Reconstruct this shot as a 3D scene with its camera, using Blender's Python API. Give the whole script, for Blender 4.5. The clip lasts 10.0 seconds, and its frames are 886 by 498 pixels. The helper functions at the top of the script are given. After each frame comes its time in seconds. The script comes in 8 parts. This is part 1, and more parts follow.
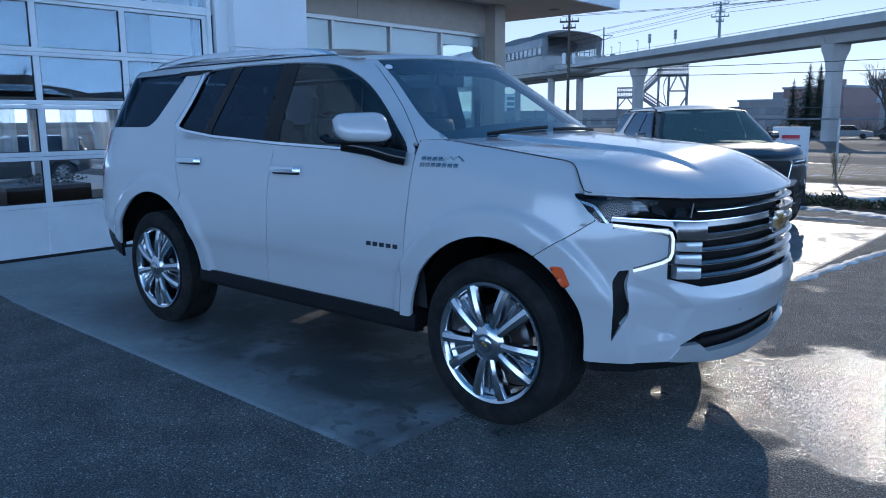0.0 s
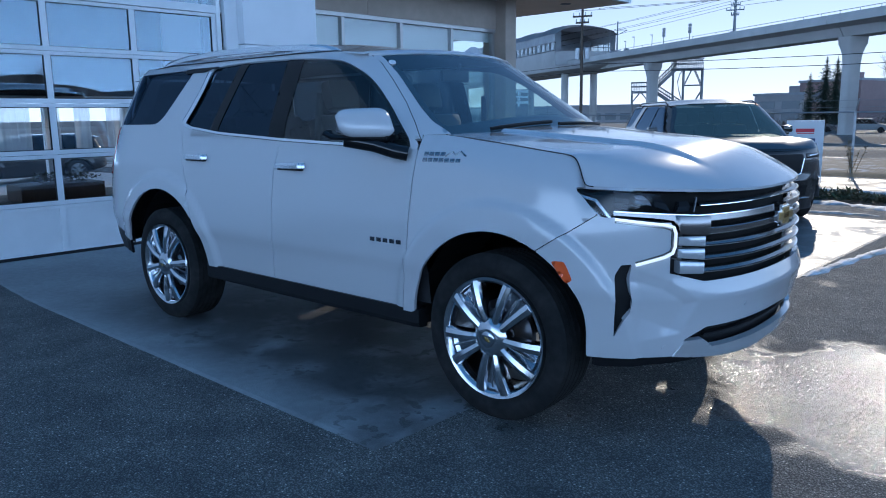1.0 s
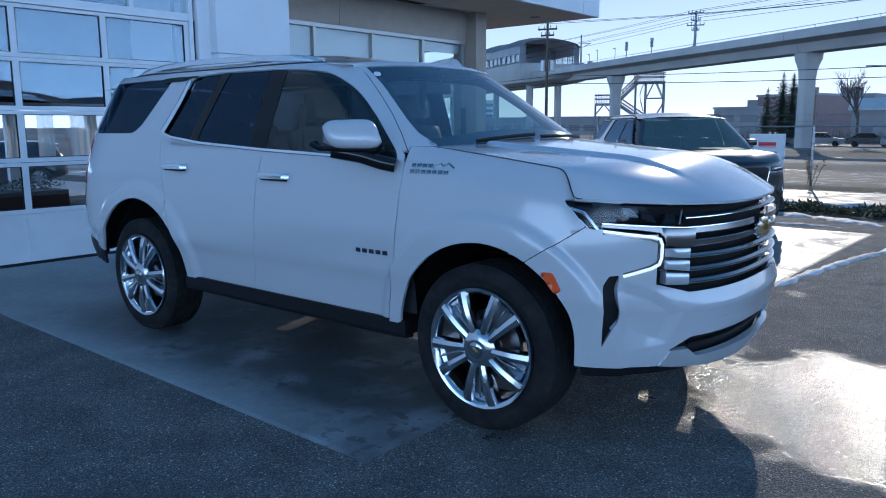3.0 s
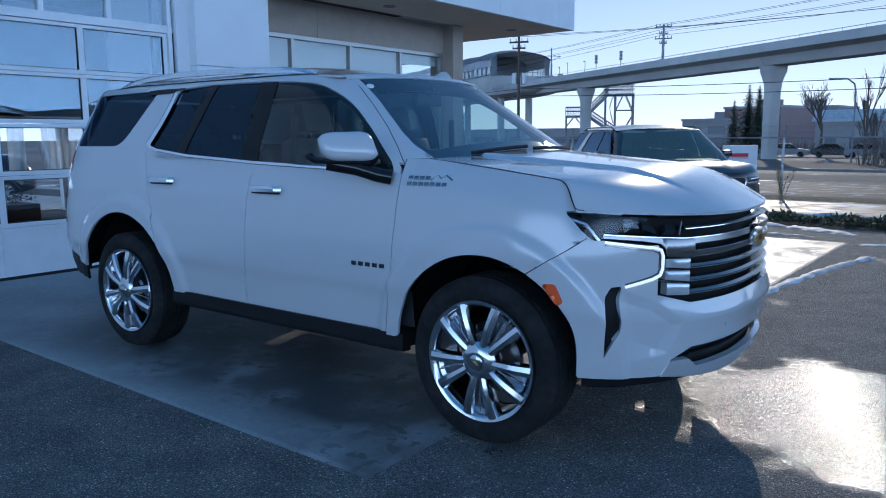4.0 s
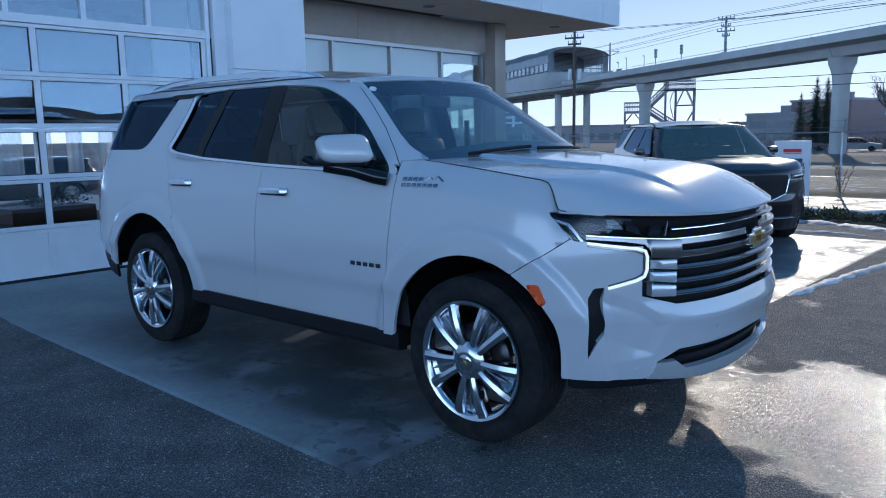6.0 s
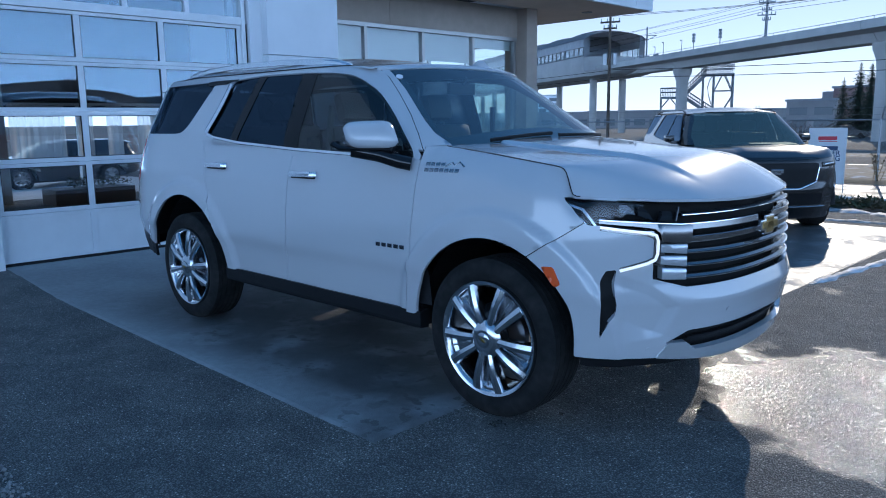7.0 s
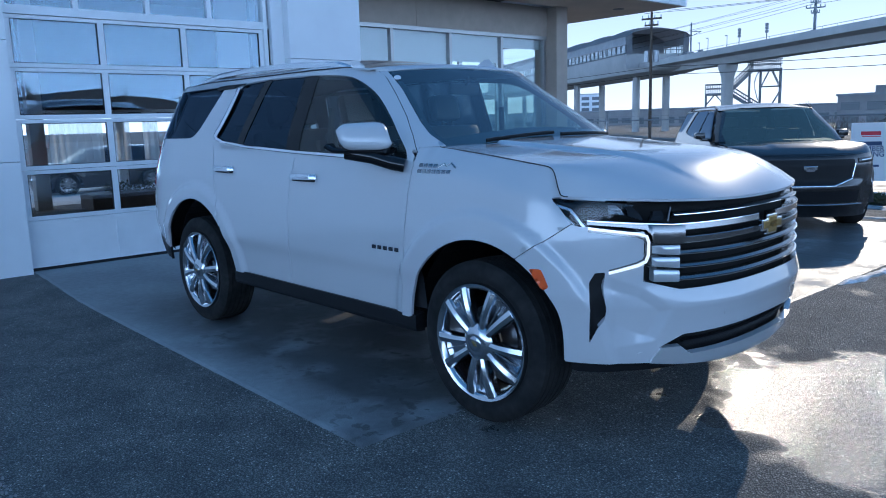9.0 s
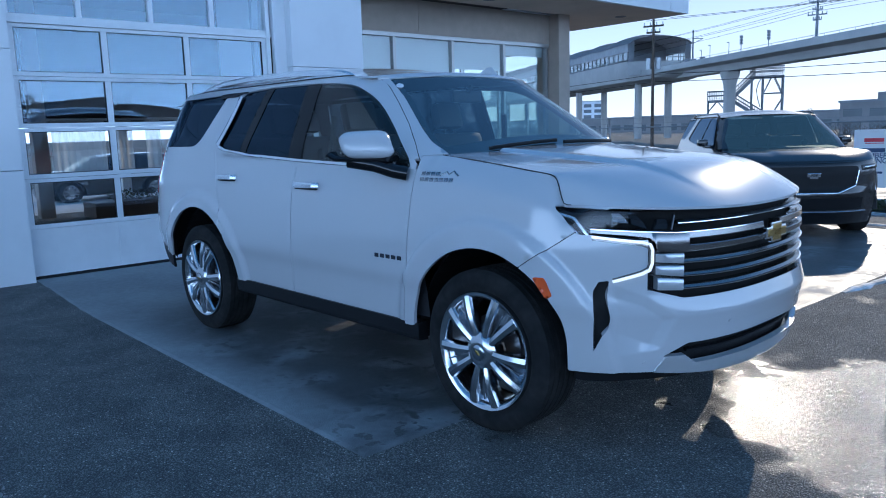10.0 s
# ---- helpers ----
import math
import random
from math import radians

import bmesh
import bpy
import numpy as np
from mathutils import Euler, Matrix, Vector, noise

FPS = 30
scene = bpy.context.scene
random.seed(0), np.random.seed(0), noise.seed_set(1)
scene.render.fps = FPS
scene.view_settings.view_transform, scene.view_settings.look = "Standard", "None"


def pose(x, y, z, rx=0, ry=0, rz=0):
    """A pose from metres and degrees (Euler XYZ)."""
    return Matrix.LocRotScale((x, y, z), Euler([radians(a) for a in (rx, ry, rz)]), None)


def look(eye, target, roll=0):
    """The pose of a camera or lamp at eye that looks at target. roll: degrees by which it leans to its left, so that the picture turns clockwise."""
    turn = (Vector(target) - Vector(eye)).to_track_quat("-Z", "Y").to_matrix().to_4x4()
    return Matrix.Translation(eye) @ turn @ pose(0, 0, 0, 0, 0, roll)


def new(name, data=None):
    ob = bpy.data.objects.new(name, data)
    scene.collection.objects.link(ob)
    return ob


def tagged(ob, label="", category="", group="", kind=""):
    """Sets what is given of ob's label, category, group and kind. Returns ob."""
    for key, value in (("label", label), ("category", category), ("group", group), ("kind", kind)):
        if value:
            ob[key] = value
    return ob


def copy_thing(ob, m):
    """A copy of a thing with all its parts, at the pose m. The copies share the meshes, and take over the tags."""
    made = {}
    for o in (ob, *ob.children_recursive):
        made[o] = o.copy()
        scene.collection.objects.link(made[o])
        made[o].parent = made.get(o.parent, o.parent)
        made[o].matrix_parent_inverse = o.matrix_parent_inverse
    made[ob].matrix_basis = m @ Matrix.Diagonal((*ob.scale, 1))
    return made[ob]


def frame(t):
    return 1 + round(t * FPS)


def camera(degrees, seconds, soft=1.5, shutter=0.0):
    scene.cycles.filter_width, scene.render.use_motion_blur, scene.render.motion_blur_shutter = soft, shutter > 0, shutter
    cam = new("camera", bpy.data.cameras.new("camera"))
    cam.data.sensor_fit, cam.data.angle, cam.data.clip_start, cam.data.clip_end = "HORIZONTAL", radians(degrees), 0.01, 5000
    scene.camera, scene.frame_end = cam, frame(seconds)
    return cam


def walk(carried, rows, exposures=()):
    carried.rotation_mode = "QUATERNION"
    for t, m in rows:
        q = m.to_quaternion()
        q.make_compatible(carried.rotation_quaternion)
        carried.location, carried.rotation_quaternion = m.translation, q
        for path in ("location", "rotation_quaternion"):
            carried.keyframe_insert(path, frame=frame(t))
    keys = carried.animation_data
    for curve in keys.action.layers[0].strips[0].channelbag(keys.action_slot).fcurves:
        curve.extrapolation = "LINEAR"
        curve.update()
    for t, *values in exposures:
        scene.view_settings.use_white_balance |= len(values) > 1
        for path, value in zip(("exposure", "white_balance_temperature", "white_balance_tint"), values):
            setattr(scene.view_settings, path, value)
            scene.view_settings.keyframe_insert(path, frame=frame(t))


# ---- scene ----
cam = camera(61.0, 10.0, 1.0)
PATH = [
    (0, (2.223, -3.769, 1.487), (0.903, -2.305, 1.146), -0.4),
    (0.5, (2.249, -3.739, 1.48), (0.913, -2.293, 1.132), -0.7),
    (1, (2.262, -3.729, 1.48), (0.916, -2.292, 1.13), -0.8),
    (1.5, (2.278, -3.723, 1.486), (0.929, -2.287, 1.141), -0.8),
    (2, (2.279, -3.729, 1.487), (0.94, -2.283, 1.149), -0.6),
    (2.5, (2.258, -3.766, 1.49), (0.942, -2.297, 1.155), -0.3),
    (4, (2.079, -3.888, 1.491), (0.854, -2.335, 1.197), -0.4),
    (4.5, (2.131, -3.839, 1.501), (0.89, -2.294, 1.231), -0.7),
    (5, (2.242, -3.709, 1.502), (0.964, -2.193, 1.24), -1.0),
    (5.5, (2.308, -3.673, 1.502), (0.995, -2.19, 1.225), -1.1),
    (7, (2.515, -3.783, 1.517), (1.115, -2.395, 1.181), -0.7),
    (7.5, (2.632, -3.624, 1.5), (1.2, -2.27, 1.156), -0.7),
    (8, (2.665, -3.565, 1.5), (1.211, -2.235, 1.155), -1.0),
    (8.5, (2.667, -3.559, 1.507), (1.197, -2.246, 1.166), -1.3),
    (9, (2.655, -3.551, 1.509), (1.176, -2.246, 1.178), -1.6),
    (9.5, (2.645, -3.539, 1.508), (1.161, -2.237, 1.188), -1.7),
    (10, (2.643, -3.542, 1.513), (1.158, -2.24, 1.201), -1.7),
]
EXPOSURE, KELVIN = 1.86, 5000
walk(cam, [(t, look(eye, target, roll)) for t, eye, target, roll in PATH],
     [(0.0, EXPOSURE - 0.04, KELVIN, 10), (2.5, EXPOSURE - 0.02, KELVIN, 10), (4.5, EXPOSURE - 0.14, KELVIN, 10), (5.5, EXPOSURE - 0.16, KELVIN, 10), (7.5, EXPOSURE + 0.04, KELVIN, 10), (10.0, EXPOSURE + 0.10, KELVIN, 10)])

# ---- light: a low winter sun behind the cars, clear pale sky ----
SUN_LEFT, SUN_UP = 17.0, 19.7
world = bpy.data.worlds.new("world")
world.use_nodes = True
scene.world = world
wn, wl = world.node_tree.nodes, world.node_tree.links
sky = wn.new("ShaderNodeTexSky")
sky.sky_type, sky.sun_disc = "NISHITA", False
sky.sun_elevation, sky.sun_rotation = radians(SUN_UP), radians(-SUN_LEFT)
sky.air_density, sky.dust_density, sky.ozone_density = 1.0, 0.2, 1.5
veil = wn.new("ShaderNodeMixRGB")
veil.blend_type = "MULTIPLY"
veil.inputs[0].default_value = 1.0
veil.inputs[2].default_value = (0.04, 0.04, 0.04, 1)
wl.new(sky.outputs[0], veil.inputs[1])
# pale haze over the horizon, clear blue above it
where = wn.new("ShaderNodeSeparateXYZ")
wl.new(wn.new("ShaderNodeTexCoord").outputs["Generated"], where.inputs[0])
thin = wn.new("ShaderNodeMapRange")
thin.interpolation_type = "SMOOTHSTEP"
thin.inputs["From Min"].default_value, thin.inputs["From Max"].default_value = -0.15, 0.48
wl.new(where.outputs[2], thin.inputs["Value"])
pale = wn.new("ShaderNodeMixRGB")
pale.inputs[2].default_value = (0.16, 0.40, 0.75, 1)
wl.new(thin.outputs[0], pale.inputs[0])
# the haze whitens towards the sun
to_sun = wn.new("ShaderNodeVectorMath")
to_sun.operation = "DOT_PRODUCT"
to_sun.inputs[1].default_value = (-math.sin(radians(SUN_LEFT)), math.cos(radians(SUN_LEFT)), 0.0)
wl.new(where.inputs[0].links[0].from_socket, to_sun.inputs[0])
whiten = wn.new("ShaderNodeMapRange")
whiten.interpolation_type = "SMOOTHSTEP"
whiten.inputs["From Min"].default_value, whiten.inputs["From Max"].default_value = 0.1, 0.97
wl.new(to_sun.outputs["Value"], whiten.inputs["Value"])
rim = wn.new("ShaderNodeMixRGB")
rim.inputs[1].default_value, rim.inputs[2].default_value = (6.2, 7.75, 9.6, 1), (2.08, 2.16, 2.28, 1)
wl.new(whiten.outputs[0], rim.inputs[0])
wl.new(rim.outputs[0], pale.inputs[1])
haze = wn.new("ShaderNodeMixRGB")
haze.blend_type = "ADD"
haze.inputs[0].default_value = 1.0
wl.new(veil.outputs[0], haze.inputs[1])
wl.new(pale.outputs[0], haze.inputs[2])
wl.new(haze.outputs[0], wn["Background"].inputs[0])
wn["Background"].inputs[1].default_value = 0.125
sun = new("sun", bpy.data.lights.new("sun", "SUN"))
sun.data.energy, sun.data.angle, sun.data.color = 0.54, radians(0.5), (1.0, 0.77, 0.50)
SUN_DIR = Vector((-math.sin(radians(SUN_LEFT)) * math.cos(radians(SUN_UP)), math.cos(radians(SUN_LEFT)) * math.cos(radians(SUN_UP)), math.sin(radians(SUN_UP))))
sun.matrix_world = look(SUN_DIR * 50, (0, 0, 0))

# ---- materials ----
def mat(name, base, rough=0.5, metal=0.0, vary=0.0, scale=8.0, bump=0.0, bscale=60.0, second=None, coat=0.0, mixscale=1.5, rvary=0.0, detail=6.0, emit=None, contrast=(0.4, 0.62)):
    """A Principled material: base colour varied at two scales, roughness variation, fine relief."""
    m = bpy.data.materials.new(name)
    m.use_nodes = True
    n, l = m.node_tree.nodes, m.node_tree.links
    b = n["Principled BSDF"]
    b.inputs["Base Color"].default_value = (*base, 1)
    b.inputs["Roughness"].default_value = rough
    b.inputs["Metallic"].default_value = metal
    b.inputs["Coat Weight"].default_value = coat
    b.inputs["Coat Roughness"].default_value = 0.02
    co = n.new("ShaderNodeTexCoord").outputs["Object"]

    def noise_node(s, d=detail):
        t = n.new("ShaderNodeTexNoise")
        t.inputs["Scale"].default_value, t.inputs["Detail"].default_value = s, d
        l.new(co, t.inputs["Vector"])
        return t.outputs["Fac"]

    colour = None
    if vary or second:
        mix = n.new("ShaderNodeMixRGB")
        ramp = n.new("ShaderNodeValToRGB")
        ramp.color_ramp.elements[0].position, ramp.color_ramp.elements[1].position = contrast
        l.new(noise_node(mixscale), ramp.inputs[0])
        l.new(ramp.outputs[0], mix.inputs[0])
        mix.inputs[1].default_value = (*base, 1)
        mix.inputs[2].default_value = (*(second or [c * (1 - vary) for c in base]), 1)
        fine = n.new("ShaderNodeMixRGB")
        fine.blend_type = "MULTIPLY"
        fine.inputs[0].default_value = 1.0
        map_ = n.new("ShaderNodeMapRange")
        map_.inputs["From Min"].default_value, map_.inputs["From Max"].default_value = 0.3, 0.7
        map_.inputs["To Min"].default_value, map_.inputs["To Max"].default_value = 1 - vary, 1 + vary
        l.new(noise_node(scale, 8), map_.inputs["Value"])
        l.new(mix.outputs[0], fine.inputs[1])
        l.new(map_.outputs[0], fine.inputs[2])
        l.new(fine.outputs[0], b.inputs["Base Color"])
    if rvary:
        r = n.new("ShaderNodeMapRange")
        r.inputs["From Min"].default_value, r.inputs["From Max"].default_value = 0.35, 0.65
        r.inputs["To Min"].default_value, r.inputs["To Max"].default_value = max(rough - rvary, 0.02), rough + rvary
        l.new(noise_node(mixscale * 2.3), r.inputs["Value"])
        l.new(r.outputs[0], b.inputs["Roughness"])
    if bump:
        k = n.new("ShaderNodeBump")
        k.inputs["Strength"].default_value, k.inputs["Distance"].default_value = min(bump, 1.0), 0.01
        l.new(noise_node(bscale, 4), k.inputs["Height"])
        l.new(k.outputs[0], b.inputs["Normal"])
    if emit:
        b.inputs["Emission Color"].default_value = (*emit[:3], 1)
        b.inputs["Emission Strength"].default_value = emit[3]
    return m


def glass(name, tint, mirror=0.06, gloss=1.0, graze=0.9):
    """A thin pane: tinted clear, with a mirror gloss that grows towards grazing angles."""
    m = bpy.data.materials.new(name)
    m.use_nodes = True
    n, l = m.node_tree.nodes, m.node_tree.links
    n.remove(n["Principled BSDF"])
    a, g, x, f = n.new("ShaderNodeBsdfTransparent"), n.new("ShaderNodeBsdfGlossy"), n.new("ShaderNodeMixShader"), n.new("ShaderNodeLayerWeight")
    a.inputs[0].default_value = (*tint, 1)
    g.inputs["Roughness"].default_value = 0.0
    g.inputs["Color"].default_value = (*(gloss if isinstance(gloss, tuple) else (gloss,) * 3), 1)
    f.inputs["Blend"].default_value = 0.5
    p, k = n.new("ShaderNodeMath"), n.new("ShaderNodeMath")
    p.operation, k.operation = "POWER", "MULTIPLY_ADD"
    p.inputs[1].default_value, k.inputs[1].default_value, k.inputs[2].default_value = 5.0, graze, mirror
    l.new(f.outputs["Facing"], p.inputs[0]), l.new(p.outputs[0], k.inputs[0])
    l.new(k.outputs[0], x.inputs[0]), l.new(a.outputs[0], x.inputs[1]), l.new(g.outputs[0], x.inputs[2])
    l.new(x.outputs[0], n["Material Output"].inputs[0])
    PANES.add(name)
    return m


PANES = set()
M_WHEEL = mat("polished_wheel", (0.64, 0.65, 0.67), 0.17, 1.0)
M_PAINT = mat("pearl_white_paint", (0.55, 0.55, 0.555), 0.19, 0.0, coat=1.0)
M_PAINT.node_tree.nodes["Principled BSDF"].inputs["Coat Roughness"].default_value = 0.06
M_CHROME = mat("chrome", (0.82, 0.83, 0.85), 0.06, 1.0)
M_SATIN = mat("satin_chrome", (0.31, 0.305, 0.30), 0.20, 1.0)
M_PEWTER = mat("pewter_satin", (0.34, 0.345, 0.355), 0.22, 1.0)
M_VOID = mat("black_grille_mesh", (0.004, 0.004, 0.004), 0.9)
M_LAMPDARK = mat("smoked_reflector", (0.06, 0.065, 0.072), 0.2, 0.6)
M_BLACK = mat("black_plastic", (0.012, 0.012, 0.013), 0.45, bump=0.15, bscale=300)
M_BLACK.node_tree.nodes["Principled BSDF"].inputs["Specular IOR Level"].default_value = 0.2
M_SKID = mat("skid_plate_silver", (0.70, 0.71, 0.72), 0.22, 0.55)
M_SILVER = mat("silver_moulding", (0.80, 0.81, 0.83), 0.20, 0.75)
M_PILLAR = mat("black_pillar_film", (0.004, 0.004, 0.005), 0.25)
M_PILLAR.node_tree.nodes["Principled BSDF"].inputs["Specular IOR Level"].default_value = 0.25
M_GLOSSBLACK = mat("gloss_black", (0.008, 0.008, 0.009), 0.08)
M_RUBBER = mat("tyre_rubber", (0.013, 0.013, 0.013), 0.82, vary=0.25, scale=25, bump=0.2, bscale=120, second=(0.022, 0.021, 0.020), mixscale=6)
M_RUBBER.node_tree.nodes["Principled BSDF"].inputs["Specular IOR Level"].default_value = 0.22
M_TRIM = mat("cabin_trim", (0.018, 0.018, 0.02), 0.6, vary=0.2, scale=40)
M_LEATHER = mat("black_leather", (0.03, 0.029, 0.03), 0.45, bump=0.3, bscale=90)
M_AMBER = mat("amber_lens", (0.75, 0.11, 0.02), 0.15, coat=1.0)
M_RED = mat("red_lens", (0.35, 0.01, 0.012), 0.12, coat=1.0)
M_GOLD = mat("gold_emblem", (0.55, 0.38, 0.12), 0.25, 0.8)
M_DRL = mat("light_guide", (0.9, 0.9, 0.92), 0.15, coat=1.0, emit=(1.0, 0.95, 0.88, 0.2))
M_LENSGREY = mat("lamp_reflector", (0.5, 0.52, 0.55), 0.12, 1.0)
M_BADGE = mat("badge_dark_chrome", (0.12, 0.13, 0.16), 0.2, 0.9)
M_DISC = mat("brake_steel", (0.25, 0.25, 0.26), 0.35, 1.0)
M_CLEAR = glass("clear_glass", (0.80, 0.91, 0.88), 0.19, 1.0, 0.65)
M_LENS = glass("lamp_lens", (0.95, 0.96, 0.97), 0.05, 1.0, 0.45)
M_SCREEN = glass("grey_screen_glass", (0.50, 0.58, 0.54), 0.24, (1.0, 0.92, 0.72))
M_TINT = glass("privacy_glass", (0.055, 0.07, 0.085), 0.07, (0.45, 0.62, 0.85), 0.45)
M_SIDEGLASS = glass("side_glass", (0.55, 0.66, 0.63), 0.06)
M_FACADE = glass("facade_glass", (0.95, 0.96, 0.955), 0.085, (0.66, 0.83, 1.0), 0.7)
M_STATION = glass("station_glass", (0.62, 0.72, 0.78), 0.25, 0.6)
M_SHOP = glass("shop_glass", (0.94, 0.97, 0.97), 0.05)
# near-black colour stands in for the upper room's shade, so pane reflections dominate
M_ROOMSHADE = mat("room_shade_colour", (0.022, 0.022, 0.024), 0.8, vary=0.1, scale=2)
M_SHEER = mat("sheer_curtain", (0.85, 0.85, 0.83), 0.9, vary=0.04, scale=6)
_n, _l = M_SHEER.node_tree.nodes, M_SHEER.node_tree.links
_t, _x = _n.new("ShaderNodeBsdfTranslucent"), _n.new("ShaderNodeMixShader")
_t.inputs[0].default_value, _x.inputs[0].default_value = (0.88, 0.88, 0.86, 1), 0.75
_l.new(_n["Principled BSDF"].outputs[0], _x.inputs[1]), _l.new(_t.outputs[0], _x.inputs[2])
_s, _c = _n.new("ShaderNodeMixShader"), _n.new("ShaderNodeBsdfTransparent")
_s.inputs[0].default_value = 0.45
_l.new(_x.outputs[0], _s.inputs[1]), _l.new(_c.outputs[0], _s.inputs[2]), _l.new(_s.outputs[0], _n["Material Output"].inputs[0])
M_WHITEMETAL = mat("white_metal_panel", (0.80, 0.81, 0.82), 0.45, vary=0.03, scale=3, rvary=0.08)
M_DOORWHITE = mat("white_door_panel", (0.82, 0.83, 0.84), 0.4, vary=0.03, scale=5, bump=0.05, bscale=200)
M_BEIGE = mat("beige_stucco", (0.46, 0.40, 0.335), 0.85, vary=0.06, scale=6, bump=0.35, bscale=220)
M_SOFFIT = mat("soffit_paint", (0.68, 0.57, 0.47), 0.8, vary=0.05, scale=2)
M_ALU = mat("grey_aluminium", (0.42, 0.42, 0.41), 0.35, 0.7)
M_SEAL = mat("black_seal", (0.01, 0.01, 0.01), 0.7)
M_FLOOR = mat("showroom_floor", (0.66, 0.65, 0.62), 0.25, vary=0.08, scale=3)
M_SHADE = mat("shade_fabric", (0.50, 0.54, 0.55), 0.9, vary=0.03, scale=4)
M_CONCRETE = mat("apron_concrete", (0.345, 0.35, 0.345), 0.72, vary=0.10, scale=22, bump=0.35, bscale=110, second=(0.27, 0.275, 0.27), mixscale=0.9, detail=9, contrast=(0.4, 0.6))


def damp_stains(m):
    """Meltwater stains where cars drip: a damp area along y = -1 with splashes round it."""
    n, l = m.node_tree.nodes, m.node_tree.links
    b = n["Principled BSDF"]
    old = b.inputs["Base Color"].links[0].from_socket
    co = n.new("ShaderNodeTexCoord").outputs["Object"]

    def fleck(scale, lo, hi, detail=5.0):
        t, g = n.new("ShaderNodeTexNoise"), n.new("ShaderNodeMapRange")
        t.inputs["Scale"].default_value, t.inputs["Detail"].default_value = scale, detail
        g.inputs["From Min"].default_value, g.inputs["From Max"].default_value = lo, hi
        l.new(co, t.inputs["Vector"]), l.new(t.outputs["Fac"], g.inputs["Value"])
        return g.outputs[0]

    def maths(op, a, c):
        x = n.new("ShaderNodeMath")
        x.operation, x.use_clamp = op, True
        for sock, v in zip(x.inputs, (a, c)):
            if hasattr(v, "links"):
                l.new(v, sock)
            else:
                sock.default_value = v
        return x.outputs[0]

    at = n.new("ShaderNodeSeparateXYZ")
    l.new(co, at.inputs[0])
    near = n.new("ShaderNodeMapRange")
    near.inputs["From Min"].default_value, near.inputs["From Max"].default_value = -1.58, -1.22
    l.new(at.outputs[1], near.inputs["Value"])
    along_ = n.new("ShaderNodeMapRange")
    along_.inputs["From Min"].default_value, along_.inputs["From Max"].default_value = -4.3, -3.0
    l.new(at.outputs[0], along_.inputs["Value"])
    zone = maths("MULTIPLY", near.outputs[0], along_.outputs[0])
    edge = n.new("ShaderNodeMapRange")
    edge.inputs["From Min"].default_value, edge.inputs["From Max"].default_value = -0.95, -0.30
    l.new(at.outputs[0], edge.inputs["Value"])
    zone = maths("MAXIMUM", zone, edge.outputs[0])
    ragged = maths("MULTIPLY", zone, maths("ADD", fleck(2.6, 0.32, 0.62, 7.0), 0.35))
    broad = maths("MULTIPLY", ragged, fleck(1.3, 0.22, 0.48))
    drops = maths("MULTIPLY", maths("ADD", zone, 0.05), fleck(11.0, 0.53, 0.60, 3.0))
    wet = maths("MAXIMUM", maths("MULTIPLY", broad, 0.9), drops)
    mix = n.new("ShaderNodeMixRGB")
    mix.blend_type = "MULTIPLY"
    l.new(wet, mix.inputs[0]), l.new(old, mix.inputs[1])
    mix.inputs[2].default_value = (0.25, 0.245, 0.24, 1)
    l.new(mix.outputs[0], b.inputs["Base Color"])
    g = n.new("ShaderNodeMapRange")
    g.inputs["To Min"].default_value, g.inputs["To Max"].default_value = 0.72, 0.42
    l.new(wet, g.inputs["Value"]), l.new(g.outputs[0], b.inputs["Roughness"])


damp_stains(M_CONCRETE)
M_SNOW = mat("old_snow", (0.72, 0.72, 0.73), 0.6, vary=0.2, scale=14, bump=0.9, bscale=40, second=(0.34, 0.31, 0.27), mixscale=7)
M_BRIDGE = mat("bridge_concrete", (0.45, 0.435, 0.41), 0.85, vary=0.10, scale=0.6, second=(0.38, 0.365, 0.345), mixscale=0.15)
M_STEEL = mat("painted_steel", (0.22, 0.23, 0.24), 0.5, 0.2, vary=0.1, scale=4)
M_GALV = mat("galvanised_steel", (0.35, 0.36, 0.37), 0.4, 0.8, vary=0.1, scale=12)
M_WOOD = mat("weathered_pole_wood", (0.10, 0.075, 0.055), 0.85, vary=0.2, scale=6)
M_BLACKPAINT = mat("black_car_paint", (0.010, 0.009, 0.009), 0.25, coat=0.6)
M_SIGN = mat("sign_face", (0.80, 0.80, 0.80), 0.4, vary=0.02, scale=3)
M_SIGNRED = mat("sign_red", (0.60, 0.03, 0.05), 0.4)
M_SIGNBLUE = mat("sign_navy", (0.03, 0.06, 0.14), 0.4)
M_NEEDLE = mat("spruce_needles", (0.045, 0.068, 0.042), 0.7, vary=0.3, scale=3)
M_JUNIPER = mat("juniper", (0.06, 0.085, 0.035), 0.7, vary=0.35, scale=9, second=(0.10, 0.07, 0.03), mixscale=3)
M_BARK = mat("bark", (0.13, 0.105, 0.085), 0.9, vary=0.2, scale=10)
M_DRYGRASS = mat("dry_grass", (0.24, 0.17, 0.09), 0.9, vary=0.25, scale=9, second=(0.14, 0.11, 0.06), mixscale=0.8)
M_GRAVEL = mat("landscape_gravel", (0.34, 0.33, 0.31), 0.85, vary=0.35, scale=30, bump=0.9, bscale=45)
M_FARWALL = mat("far_wall_grey", (0.34, 0.32, 0.31), 0.85, vary=0.06, scale=0.4)
M_FARDARK = mat("far_glass_band", (0.15, 0.16, 0.17), 0.3)
